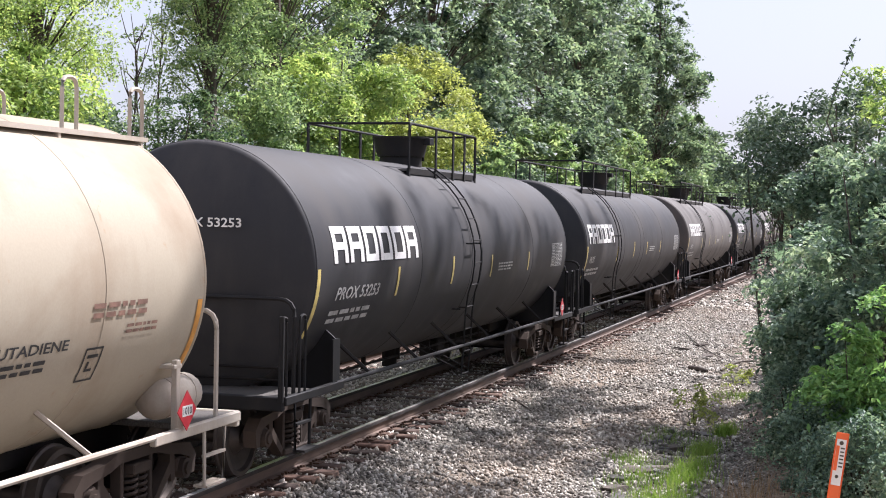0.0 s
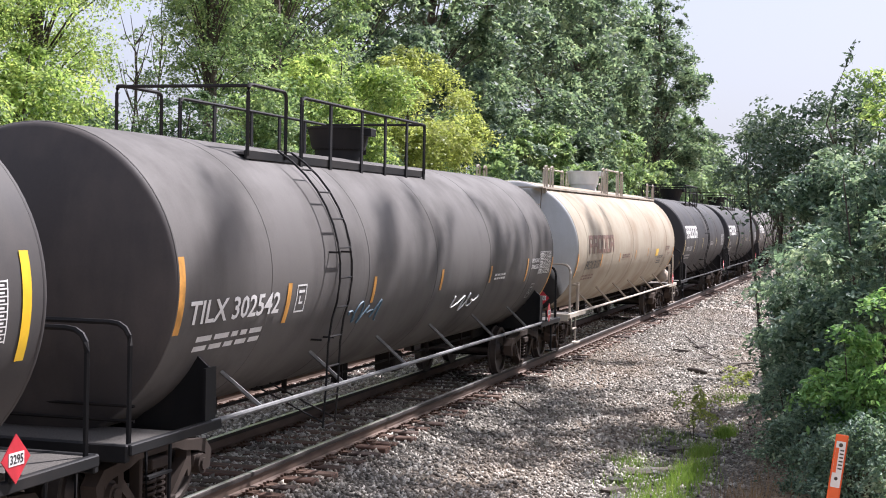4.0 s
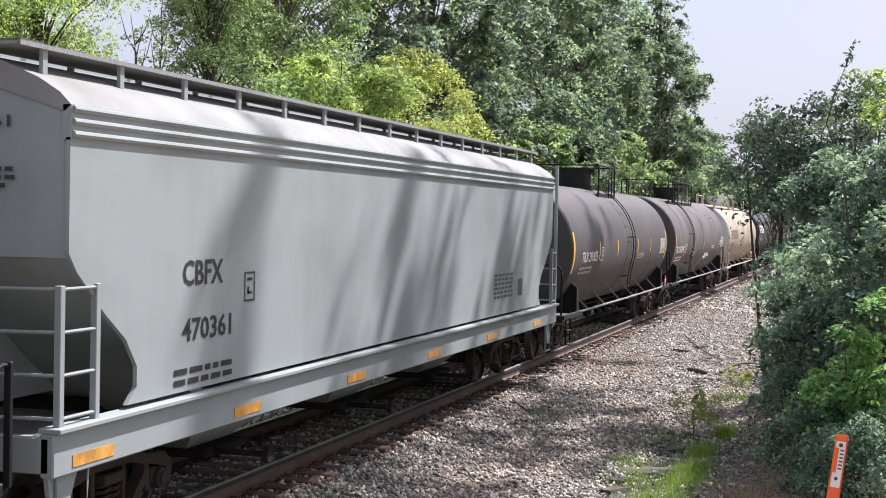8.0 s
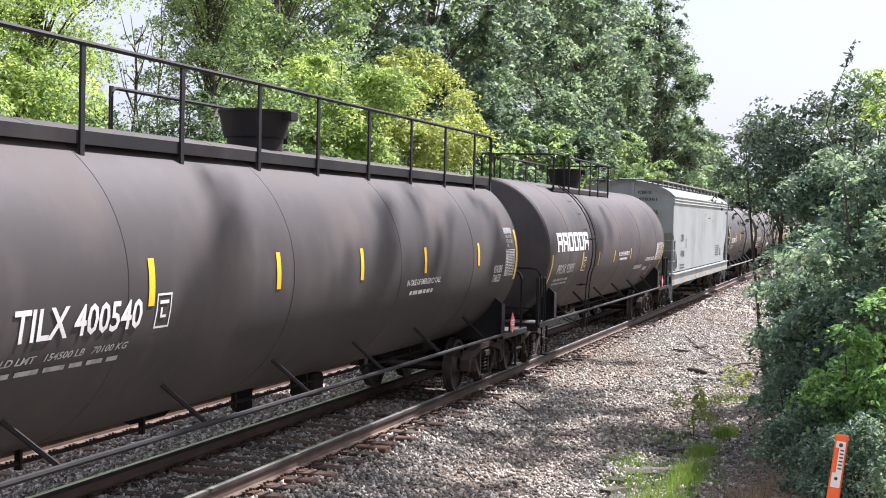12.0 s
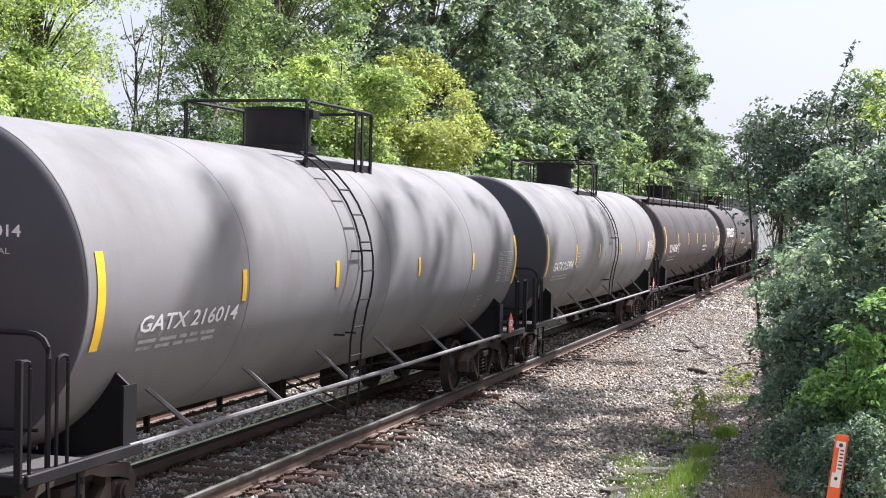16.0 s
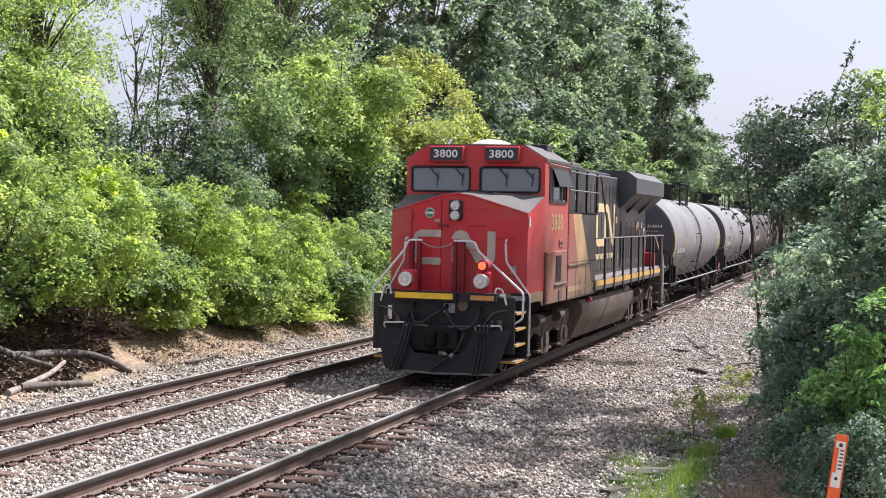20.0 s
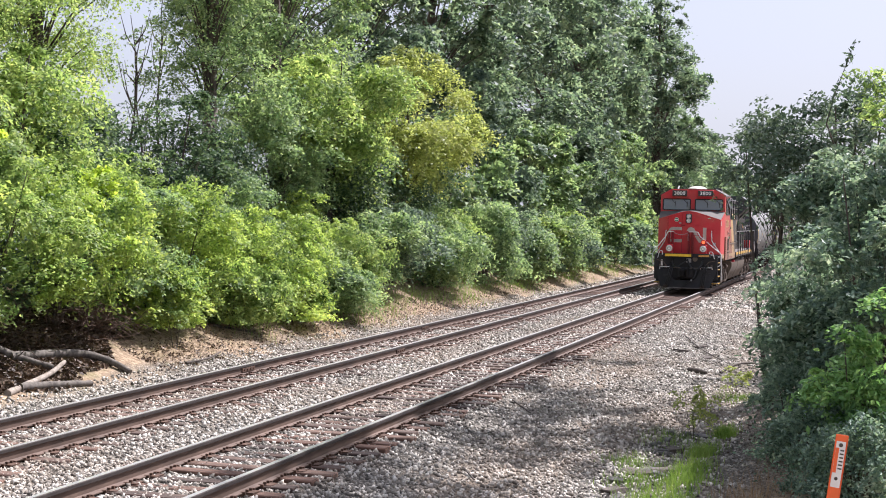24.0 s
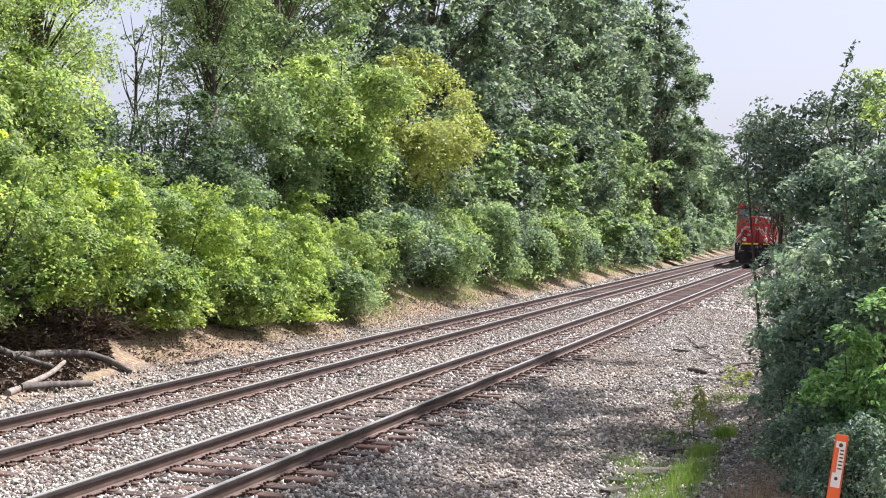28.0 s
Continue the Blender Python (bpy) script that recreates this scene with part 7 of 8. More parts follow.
    # roof fittings
    dome = [(-0.62, 0.001)] + [(-0.6 * math.cos(radians(a)), 0.001 + 0.30 * math.sin(radians(a))) for a in range(15, 180, 15)] + [(0.62, 0.001)]
    d = MB().lathe(dome, 20, 0.05, 0)
    d.v = [(x * 1.5, y - 6.6, 4.50 + max(z, 0) * 0.6) for x, y, z in d.v]
    part("roof_dome", d, plain("beige_dome", (0.55, 0.50, 0.42), 0.6), car, "beige antenna dome on the cab roof")
    part("roof_box", MB().box(0.75, 1.1, -5.9, -5.4, 4.45, 4.62, 0.02), P_ENG, car)
    part("roof_antenna", MB().cyl((-0.75, -7.1, 4.5), (-0.75, -6.8, 4.64), 0.05, 8), P_ENG, car)
    for x in (-0.58, 0.58):
        nb = part("number_board", MB().box(x - 0.36, x + 0.36, -7.75, -7.58, 4.17, 4.48, 0.02), P_RED, car, "lit number board")
        part("number_glass", MB().box(x - 0.335, x + 0.335, -7.762, -7.752, 4.195, 4.455, 0.003), BLACKP, nb)
        text_part("number", "3800", lambda u, w: (x - 0.25 + 0.50 * u, -7.766, 4.245 + 0.165 * w), RAILW, nb)
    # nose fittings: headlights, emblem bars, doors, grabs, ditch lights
    hl = part("headlight_case", MB().box(-0.13, 0.13, -9.0, -8.84, 2.98, 3.38, 0.03), P_ENG, car)
    for z in (3.08, 3.27):
        part("headlight", MB().cyl((0, -9.03, z), (0, -8.98, z), 0.085, 18), LAMP, hl, "round headlight lens")
        part("headlight_rim", MB().lathe([(-9.015, 0.088), (-9.035, 0.10), (-8.99, 0.105)], 18, 0, z), CHROME, hl)
    fx = lambda x: (-8.92 + 0.0667 * abs(x) if abs(x) < 0.3 else -8.90 + 0.185 * (abs(x) - 0.3)) - 0.012
    def slab(name, pts, material, label=""):
        vs = [(x, fx(x), z) for x, z in pts]
        n = len(vs)
        mb = MB().add(vs + [(x, y + 0.008, z) for x, y, z in vs], [list(range(n))] + [(i, (i + 1) % n, n + (i + 1) % n, n + i) for i in range(n)])
        return part(name, mb, material, car, label)
    # the railway's mark as plain bars
    for pts in ([(-0.82, 2.65), (-0.30, 2.65), (-0.30, 2.79), (-0.74, 2.79), (-0.86, 2.73)], [(-0.93, 2.28), (-0.80, 2.28), (-0.80, 2.62), (-0.86, 2.72), (-0.93, 2.60)], [(-0.86, 2.16), (-0.76, 2.11), (-0.30, 2.11), (-0.30, 2.25), (-0.80, 2.25), (-0.90, 2.26)],
                [(-0.09, 2.62), (-0.02, 2.76), (0.10, 2.80), (0.22, 2.76), (0.30, 2.63), (0.30, 2.36), (0.14, 2.60), (0.06, 2.62)],
                [(0.30, 2.63), (0.52, 2.26), (0.45, 2.12), (0.30, 2.36)], [(0.45, 2.12), (0.52, 2.26), (0.60, 2.26), (0.62, 2.30), (0.77, 2.24), (0.70, 2.12), (0.58, 2.09)], [(0.62, 2.30), (0.62, 2.78), (0.77, 2.78), (0.77, 2.24)]):
        slab("emblem_bar", pts, P_WORM, "dusty white emblem bar")
    slab("round_badge", [(-0.55 + 0.10 * math.cos(radians(a)), 3.12 + 0.10 * math.sin(radians(a))) for a in range(0, 360, 24)], RAILW, "green and white round badge")
    vs = [(-0.55 + 0.085 * math.cos(radians(a)), 3.12 + 0.085 * math.sin(radians(a))) for a in range(0, 360, 24)]
    part("badge_face", MB().add([(x, fx(x) - 0.006, z) for x, z in vs], [list(range(len(vs)))]), plain("badge_green", (0.03, 0.20, 0.09), 0.5), car)
    part("badge_band", MB().add([(x, fx(x) - 0.009, z) for x, z in ((-0.62, 3.10), (-0.48, 3.10), (-0.48, 3.14), (-0.62, 3.14))], [(0, 1, 2, 3)]), RAILW, car)
    for x, z in ((0.42, 3.22), (0.42, 2.90), (0.98, 2.66), (-1.05, 2.66), (0.35, 2.42)):
        bar("grab_iron", rounded([(x - 0.16, fx(x), z), (x - 0.16, fx(x) - 0.06, z), (x + 0.16, fx(x) - 0.06, z), (x + 0.16, fx(x), z)], 0.03, 2), 0.012, P_RED, car)
    # door in the nose, offset to one side, between two pairs of upright stanchions
    slab("door_seam", [(-0.31, 1.66), (-0.295, 1.66), (-0.295, 3.40), (-0.31, 3.40)], P_RIB)
    slab("door_seam", [(-0.95, 1.66), (-0.935, 1.66), (-0.935, 3.20), (-0.95, 3.20)], P_RIB)
    part("door_latch", MB().box(-0.33, -0.14, -9.02, -8.94, 2.86, 2.90, 0.01), P_RIB, car)
    for z in (2.0, 3.06):
        part("door_hinge", MB().cyl((-0.94, -8.84, z - 0.08), (-0.94, -8.84, z + 0.08), 0.022, 8), P_RED, car)
    for x in (-0.83, -0.68, 0.04, 0.20):
        part("nose_rib", MB().box(x - 0.045, x + 0.045, -9.14, -9.04, 1.60, 2.57, 0.012), P_RIB, car)
    links = [(-0.66 + 0.7 * t, -9.10, 2.56 - 0.11 * math.sin(math.pi * t)) for t in np.linspace(0, 1, 15)]
    for k, (a, b) in enumerate(zip(links, links[1:])):
        part("chain_link", MB().tube([a, b], 0.009 if k % 2 else 0.013, 5), STEEL, car)
    bar("chain_tail", [(0.02, -9.12, 2.55), (0.0, -9.15, 2.35), (0.01, -9.15, 2.18)], 0.011, STEEL, car)
    # lamps on posts at the deck's front edge
    for x in (-0.74, 0.74):
        dl = part("lamp_housing", MB().box(x - 0.14, x + 0.14, -9.62, -9.36, 1.60, 2.03, 0.03), P_RED, car, "red lamp housing on the front deck")
        part("ditch_light", MB().lathe([(-9.78, 0.13), (-9.76, 0.145), (-9.60, 0.135)], 20, x, 1.85), CHROME, dl)
        part("ditch_lens", MB().lathe([(-9.77, 0.001), (-9.785, 0.06), (-9.77, 0.115), (-9.70, 0.12)], 20, x, 1.85), LAMP, dl, "round white lamp lens")
        part("bulb", MB().cyl((x, -9.80, 1.85), (x, -9.77, 1.85), 0.03, 10), RAILW, dl)
    mk = part("marker_case", MB().cyl((0.74, -9.62, 2.14), (0.74, -9.38, 2.14), 0.115, 18), P_RED, car)
    part("marker_rim", MB().lathe([(-9.66, 0.075), (-9.67, 0.09), (-9.60, 0.10)], 18, 0.74, 2.14), P_PILOT, mk)
    part("marker_lamp", MB().cyl((0.74, -9.68, 2.14), (0.74, -9.60, 2.14), 0.075, 16), plain("red_marker_lens", (0.95, 0.10, 0.03), 0.3, 0, 0.05, 8, 1.6), mk, "glowing orange-red marker lamp")
    # pilot plate, anticlimber, plow, coupler
    part("pilot", MB().box(-1.40, 1.38, -9.66, -9.58, 0.50, 1.56, 0.01), P_PILOT, car, "black front pilot")
    part("anticlimber", MB().prism([(-1.02, -9.6), (-0.92, -9.84), (0.30, -9.86), (0.34, -9.80), (1.05, -9.78), (1.08, -9.6)], "z", 1.47, 1.63), P_PILOT, car, "black anticlimber shelf")
    part("anticlimber_stripe", MB().box(-0.90, 0.24, -9.872, -9.862, 1.50, 1.61, 0.003), YELLOW, car, "yellow edge stripe")
    part("anticlimber_stripe", MB().box(0.56, 1.02, -9.797, -9.787, 1.50, 1.59, 0.003), OCHRE, car, "dirty yellow edge stripe")
    blade = [(-1.05, 0.13), (0.0, 0.12), (1.05, 0.13), (1.18, 0.42), (1.36, 0.97), (0.62, 0.92), (0.52, 0.60), (0.38, 0.48), (0.0, 0.46), (-0.48, 0.48), (-0.60, 0.62), (-0.70, 0.90), (-1.30, 0.95), (-1.16, 0.42)]
    by = lambda x, z: -10.02 + 0.13 * abs(x) + 0.20 * (z - 0.13)
    n = len(blade)
    part("plow_blade", MB().add([(x, by(x, z), z) for x, z in blade] + [(x, by(x, z) + 0.04, z) for x, z in blade],
                                [(0, 1, 8, 9, 10, 13), (1, 2, 3, 6, 7, 8), (3, 4, 5, 6), (13, 10, 11, 12), (n + 13, n + 10, n + 9, n + 8, n + 1, n), (n + 8, n + 7, n + 6, n + 3, n + 2, n + 1), (n + 6, n + 5, n + 4, n + 3), (n + 12, n + 11, n + 10, n + 13)]
                                + [(i, n + i, n + (i + 1) % n, (i + 1) % n) for i in range(n)]), P_PILOT, car, "black scuffed snow plow blade")
    part("plow_lip", MB().tube([(-1.05, -9.89, 0.13), (0, -10.03, 0.12), (1.05, -9.89, 0.13)], 0.022, 6), P_DECK, car)
    for x, z in ((-0.86, 0.66), (0.98, 0.74)):
        part("plow_slot", MB().box(x - 0.11, x + 0.11, by(x, z) - 0.006, by(x, z) + 0.01, z - 0.045, z + 0.045), SEAL, car)
    for s in (1, -1):
        xs = (0.66, 1.16) if s > 0 else (-1.14, -0.70)
        bar("plow_grab", rounded([(xs[0], -9.72, 0.92), (xs[0], -9.80, 1.02), (xs[1], -9.80, 1.04), (xs[1], -9.72, 0.95)], 0.04, 2), 0.014, RAILW, car)
        # stairwell
        part("stair_wall", MB().box(s * 0.92, s * 1.43, -8.80, -8.74, 0.34, 1.60), P_PILOT, car)
        part("stair_stringer", MB().box(s * 0.90, s * 0.94, -9.58, -8.80, 0.34, 1.50), P_PILOT, car)
        for k, z in enumerate((0.36, 0.67, 0.97, 1.27)):
            part("step", MB().box(s * 0.94, s * 1.40, -9.56, -8.80, z - 0.03, z), P_DECK, car)
            part("step_edge", MB().box(s * 0.94, s * 1.40, -9.568, -9.561, z - 0.04, z + 0.004), STRIPE, car)
            part("step_edge", MB().box(s * 1.402, s * 1.408, -9.56, -8.82, z - 0.04, z + 0.004), STRIPE, car)
        part("lever_plate", MB().prism([(s * 1.26, 1.02), (s * 1.38, 1.02), (s * 1.38, 1.42), (s * 1.28, 1.42)], "y", -9.68, -9.655), P_PILOT, car)
        # white handrails sweeping down to the corner
        top = [(0.02, -9.10, 2.59), (0.44, -9.12, 2.58), (0.52, -9.14, 2.40)] if s > 0 else [(-0.62, -9.10, 2.59), (-0.90, -9.12, 2.58), (-0.96, -9.14, 2.40)]
        bar("front_handrail", rounded(top + [(s * 1.50, -9.46, 1.64), (s * 1.50, -9.50, 1.16), (s * 1.30, -9.54, 1.03)], 0.06, 2), 0.023, RAILW, car, "white handrail")
        bar("corner_handrail", rounded([(s * 1.00, -8.84, 2.63), (s * 1.01, -8.96, 2.60), (s * 1.03, -8.96, 2.20), (s * 1.45, -8.72, 1.56), (s * 1.46, -8.76, 0.46)], 0.06, 2), 0.022, RAILW, car, "white handrail")
        bar("deck_hoop", rounded([(s * 1.02, -9.74, 1.56), (s * 1.04, -9.76, 1.74), (s * 1.16, -9.74, 1.72), (s * 1.24, -9.70, 1.42)], 0.05, 3), 0.017, RAILW, car)
        bar("uncoupling_lever", rounded([(s * 0.2, -9.98, 1.00), (s * 0.8, -9.78, 1.02), (s * 1.0, -9.72, 1.28), (s * 1.26, -9.70, 1.33)], 0.05, 2), 0.016, P_DUSTED, car)
    hoses = (([(0.08, -9.70, 1.38), (0.10, -9.82, 1.30), (0.26, -9.92, 1.04), (0.46, -9.94, 0.93), (0.64, -9.92, 1.02), (0.72, -9.84, 1.22), (0.74, -9.68, 1.36)], 0.036),
             ([(-0.56, -9.68, 1.40), (-0.58, -9.82, 1.24), (-0.50, -9.92, 1.06), (-0.34, -9.94, 1.04), (-0.12, -9.90, 1.20), (0.04, -9.80, 1.32), (0.06, -9.68, 1.34)], 0.028),
             ([(0.50, -9.90, 0.95), (0.48, -10.02, 0.80), (0.40, -10.06, 0.58), (0.30, -10.08, 0.48), (0.10, -10.10, 0.32), (-0.12, -10.10, 0.16)], 0.024))
    for pts, r in hoses:
        bar("jumper_cable", rounded(pts, 0.05, 2), r, SEAL, car)
    part("hose_coupling", MB().cyl((0.33, -10.08, 0.50), (0.27, -10.09, 0.45), 0.04, 10), STEEL, car)
    for k in range(3):
        bar("air_hose", rounded([(-0.52 - 0.07 * k, -9.68, 1.18), (-0.54 - 0.07 * k, -9.92, 1.02), (-0.62 - 0.07 * k, -9.98, 0.60), (-0.76 - 0.07 * k, -10.00, 0.20)], 0.08, 3), 0.022, SEAL, car)
        part("hose_end", MB().cyl((-0.75 - 0.07 * k, -10.0, 0.25), (-0.79 - 0.07 * k, -10.0, 0.14), 0.032, 8), CAST, car)
        bar("air_hose", rounded([(0.80 + 0.07 * k, -9.68, 1.16), (0.80 + 0.07 * k, -9.92, 0.98), (0.76 + 0.07 * k, -9.98, 0.60), (0.70 + 0.07 * k, -10.00, 0.20)], 0.08, 3), 0.022, SEAL, car)
        part("hose_end", MB().cyl((0.70 + 0.07 * k, -10.0, 0.25), (0.68 + 0.07 * k, -10.0, 0.14), 0.032, 8), CAST, car)
    for x in (-1.12, -0.88, 0.95, 1.12):
        part("pilot_bracket", MB().box(x - 0.04, x + 0.04, -9.74, -9.66, 0.98, 1.14, 0.012), P_DUSTED, car)
    part("socket", MB().cyl((0.40, -9.72, 1.39), (0.40, -9.66, 1.39), 0.105, 16), P_DUSTED, car)
    part("small_plate", MB().box(0.01, 0.23, -9.675, -9.665, 1.24, 1.42), DULLW, car)
    part("tall_notice", MB().box(-1.10, -1.02, -9.675, -9.665, 1.08, 1.34, 0.003), RAILW, car)
    part("stair_notice", MB().box(1.10, 1.38, -8.808, -8.801, 1.46, 1.55), DULLW, car)
    part("nose_notice", MB().box(1.06, 1.18, fx(1.1) - 0.004, fx(1.1) + 0.01, 1.98, 2.12), DULLW, car)
    part("nose_notice", MB().box(-0.44, -0.34, fx(0.4) - 0.004, fx(0.4) + 0.01, 2.94, 3.0), DULLW, car)
    part("corner_notice", MB().box(1.385, 1.405, -8.66, -8.60, 2.88, 3.08), RAILW, car)
    part("coupler", MB().box(-0.13, 0.13, -10.0, -9.6, 0.66, 0.92, 0.03).box(-0.20, 0.02, -10.30, -9.96, 0.62, 0.94, 0.06).box(0.02, 0.20, -10.18, -9.96, 0.64, 0.92, 0.05).cyl((0.12, -10.22, 0.60), (0.12, -10.22, 0.96), 0.07, 10), UNDER, car)
    part("coupler_box", MB().box(-0.34, 0.34, -9.86, -9.6, 0.56, 1.02, 0.03), P_PILOT, car)
    # lower cab and electrical cabinet sides
    for s in (1, -1):
        part("lower_skirt", MB().prism([(-8.70, 1.60), (-8.70, 1.42), (-7.75, 1.42), (-7.6, 1.30), (-5.2, 1.30), (-5.2, 1.60)], "x", s * (W - 0.04), s * W), P_TAN, car)
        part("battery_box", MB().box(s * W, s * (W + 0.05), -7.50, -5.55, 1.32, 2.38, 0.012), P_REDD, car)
        part("box_grille", MB().box(s * (W + 0.05), s * (W + 0.058), -6.65, -6.14, 1.76, 2.29), SEAL, car)
        for k in range(9):
            part("grille_slat", kit("grille_slat/%d" % s, lambda: MB().box(s * (W + 0.058), s * (W + 0.066), -0.012, 0.012, 1.77, 2.28)), P_ENG, car, at=pose(0, -6.62 + 0.057 * k, 0))
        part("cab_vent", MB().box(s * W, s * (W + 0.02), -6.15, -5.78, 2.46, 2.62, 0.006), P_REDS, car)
        part("vent_slot", MB().box(s * (W + 0.02), s * (W + 0.024), -6.10, -5.84, 2.51, 2.57), SEAL, car)
        for k in range(10):
            part("box_bolt", kit("box_bolt/%d" % s, lambda: MB().cyl((s * (W + 0.05), 0, 0), (s * (W + 0.062), 0, 0), 0.015, 6)), SEAL, car, at=pose(0, -7.46, 1.42 + 0.1 * k))
        bar("box_ledge", [(s * (W + 0.06), -6.75, 1.68), (s * (W + 0.06), -5.6, 1.70)], 0.022, P_DUSTED, car)
        part("box_latch", MB().box(s * (W + 0.05), s * (W + 0.065), -6.35, -6.05, 1.36, 1.56), P_DUSTED, car)
        part("cabinet_side", MB().box(s * (W - 0.05), s * W, -5.2, -1.95, 1.30, 3.19), P_ENG, car)
        for k in range(16):
            part("rivet", kit("rivet/%d" % s, lambda: MB().cyl((s * W, 0, 0), (s * (W + 0.014), 0, 0), 0.016, 6)), SEAL, car, at=pose(0, -5.1 + 0.2 * k, 2.10))
        for k in range(9):
            part("rivet", kit("rivet/%d" % s, None), SEAL, car, at=pose(0, -5.12, 2.2 + 0.11 * k))
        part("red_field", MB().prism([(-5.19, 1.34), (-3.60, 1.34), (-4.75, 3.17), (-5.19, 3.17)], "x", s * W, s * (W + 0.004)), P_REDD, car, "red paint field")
        part("tan_field", MB().prism([(-3.59, 1.34), (-2.20, 1.34), (-3.80, 3.17), (-4.74, 3.17)], "x", s * W, s * (W + 0.004)), P_TAN, car, "tan diagonal paint field")
        part("cabinet_seam", MB().box(s * W, s * (W + 0.03), -5.18, -2.12, 2.02, 2.06, 0.006), P_DUSTED, car)
        for y in (-4.3, -3.2):
            part("panel_joint", MB().box(s * (W + 0.004), s * (W + 0.009), y - 0.008, y + 0.008, 1.32, 2.0), SEAL, car)
        part("lower_stripe", MB().box(s * (W + 0.0045), s * (W + 0.008), -5.18, -2.12, 1.46, 1.58), P_TAN, car)
        # dark upper cabinet with louvres
        part("upper_cabinet", MB().box(s * 0.75, s * 1.12, -5.2, -1.75, 3.19, 4.28, 0.015), P_ENG, car)
        part("cabinet_ledge", MB().box(s * 1.0, s * W, -5.2, -1.62, 3.16, 3.20), P_ENG, car)
        for k in range(2):
            lv = part("louvre_frame", MB().box(s * 1.12, s * 1.14, -4.9 + 0.85 * k, -4.2 + 0.85 * k, 3.75, 4.18), SEAL, car)
            for j in range(6):
                part("louvre", MB().box(s * 1.14, s * 1.16, -4.87 + 0.85 * k, -4.23 + 0.85 * k, 3.78 + 0.065 * j, 3.80 + 0.065 * j), P_DUSTED, lv)
        for y in (-5.12, -4.11, -2.98, -1.71):
            post = [(y - 0.09, 3.22), (y + 0.06, 3.20), (y + 0.10, 3.30), (y + 0.05, 3.52), (y + 0.05, 4.06), (y + 0.02, 4.14), (y - 0.06, 4.14), (y - 0.08, 4.06)]
            part("rail_post", MB().prism(post, "x", s * 1.39, s * 1.44), P_PILOT, car)
        for z in (3.68, 4.08):
            bar("cabinet_rail", [(s * 1.455, -5.15, z), (s * 1.455, -1.60, z)], 0.016, PIPE, car)
        bar("slope_rail", [(s * 1.455, -1.60, 4.09), (s * 1.47, -1.48, 4.02), (s * 1.48, -0.70, 3.0), (s * 1.49, -0.60, 2.60)], 0.018, P_ENG, car)
        for k in range(3):
            part("warning_label", MB().box(s * 1.121, s * 1.124, -4.7 + 0.9 * k, -4.55 + 0.9 * k, 3.5, 3.62), RAILW, car)
    # long hood with doors
    HW = 0.98
    part("hood", MB().box(-HW, HW, -2.1, 4.2, 1.6, 4.22, 0.04), P_ENG, car, "black engine hood")
    part("radiator_hood", MB().box(-HW, HW, 4.2, 8.9, 1.6, 4.10, 0.04), P_ENG, car)
    part("hood_front", MB().box(-1.40, 1.40, -2.12, -2.06, 1.6, 3.2), P_ENG, car)
    part("hood_roof", MB().box(-0.75, 0.75, -5.2, 4.0, 4.2, 4.32, 0.04), P_ENG, car)
    for s in (1, -1):
        y = -1.95
        for k in range(11):
            w = 0.5 if k < 10 else 0.45
            z1 = 3.95 if y < 3.6 else 3.0
            dr = part("hood_door", kit("hood_door/%d%.1f" % (s, z1), lambda: MB().box(s * HW, s * (HW + 0.025), 0.02, 0.48, 1.75, z1, 0.008)), P_ENG, car, at=pose(0, y, 0))
            part("door_latch", kit("door_latch/%d" % s, lambda: MB().box(s * (HW + 0.025), s * (HW + 0.05), 0.22, 0.30, 2.0, 2.14, 0.01)), STEEL, dr)
            y += 0.53
        for k in range(4):
            dr = part("louvre_door", MB().box(s * HW, s * (HW + 0.03), 4.3 + 0.85 * k, 5.08 + 0.85 * k, 1.75, 3.0, 0.01), P_ENG, car)
            for j in range(2):
                part("door_grille", MB().box(s * (HW + 0.03), s * (HW + 0.036), 4.4 + 0.85 * k + 0.34 * j, 4.65 + 0.85 * k + 0.34 * j, 1.95, 2.85), SEAL, dr)
        part("orange_disc", MB().cyl((s * (HW + 0.03), 6.95, 2.85), (s * (HW + 0.045), 6.95, 2.85), 0.11, 16), plain("orange_sign", (0.75, 0.30, 0.05), 0.5), car, "round orange notice")
        for yy, zz, m in ((7.2, 2.92, RAILW), (7.55, 2.7, PALEYEL), (7.9, 2.9, RAILW), (3.4, 3.05, RAILW), (3.1, 3.05, OCHRE)):
            part("notice_plate", MB().box(s * (HW + 0.04), s * (HW + 0.045), yy - 0.09, yy + 0.09, zz - 0.09, zz + 0.09), m, car)
        # hand brake wheel
        if s > 0:
            mb = MB()
            ringp = [(HW + 0.14, 7.81 + 0.27 * math.cos(2 * math.pi * k / 20), 2.52 + 0.27 * math.sin(2 * math.pi * k / 20)) for k in range(21)]
            mb.tube(ringp, 0.018, 6)
            for k in range(4):
                a = math.pi / 2 * k
                mb.tube([(HW + 0.12, 7.81, 2.52), (HW + 0.14, 7.81 + 0.27 * math.cos(a), 2.52 + 0.27 * math.sin(a))], 0.014, 5)
            mb.cyl((HW, 7.81, 2.52), (HW + 0.15, 7.81, 2.52), 0.05, 10)
            part("brake_wheel", mb, STEEL, car, "spoked hand brake wheel")
        # radiator wing
        wing = [(s * HW, 3.35), (s * 1.48, 3.80), (s * 1.48, 4.22), (s * 1.20, 4.42), (s * 0.4, 4.44), (s * 0.4, 3.35)]
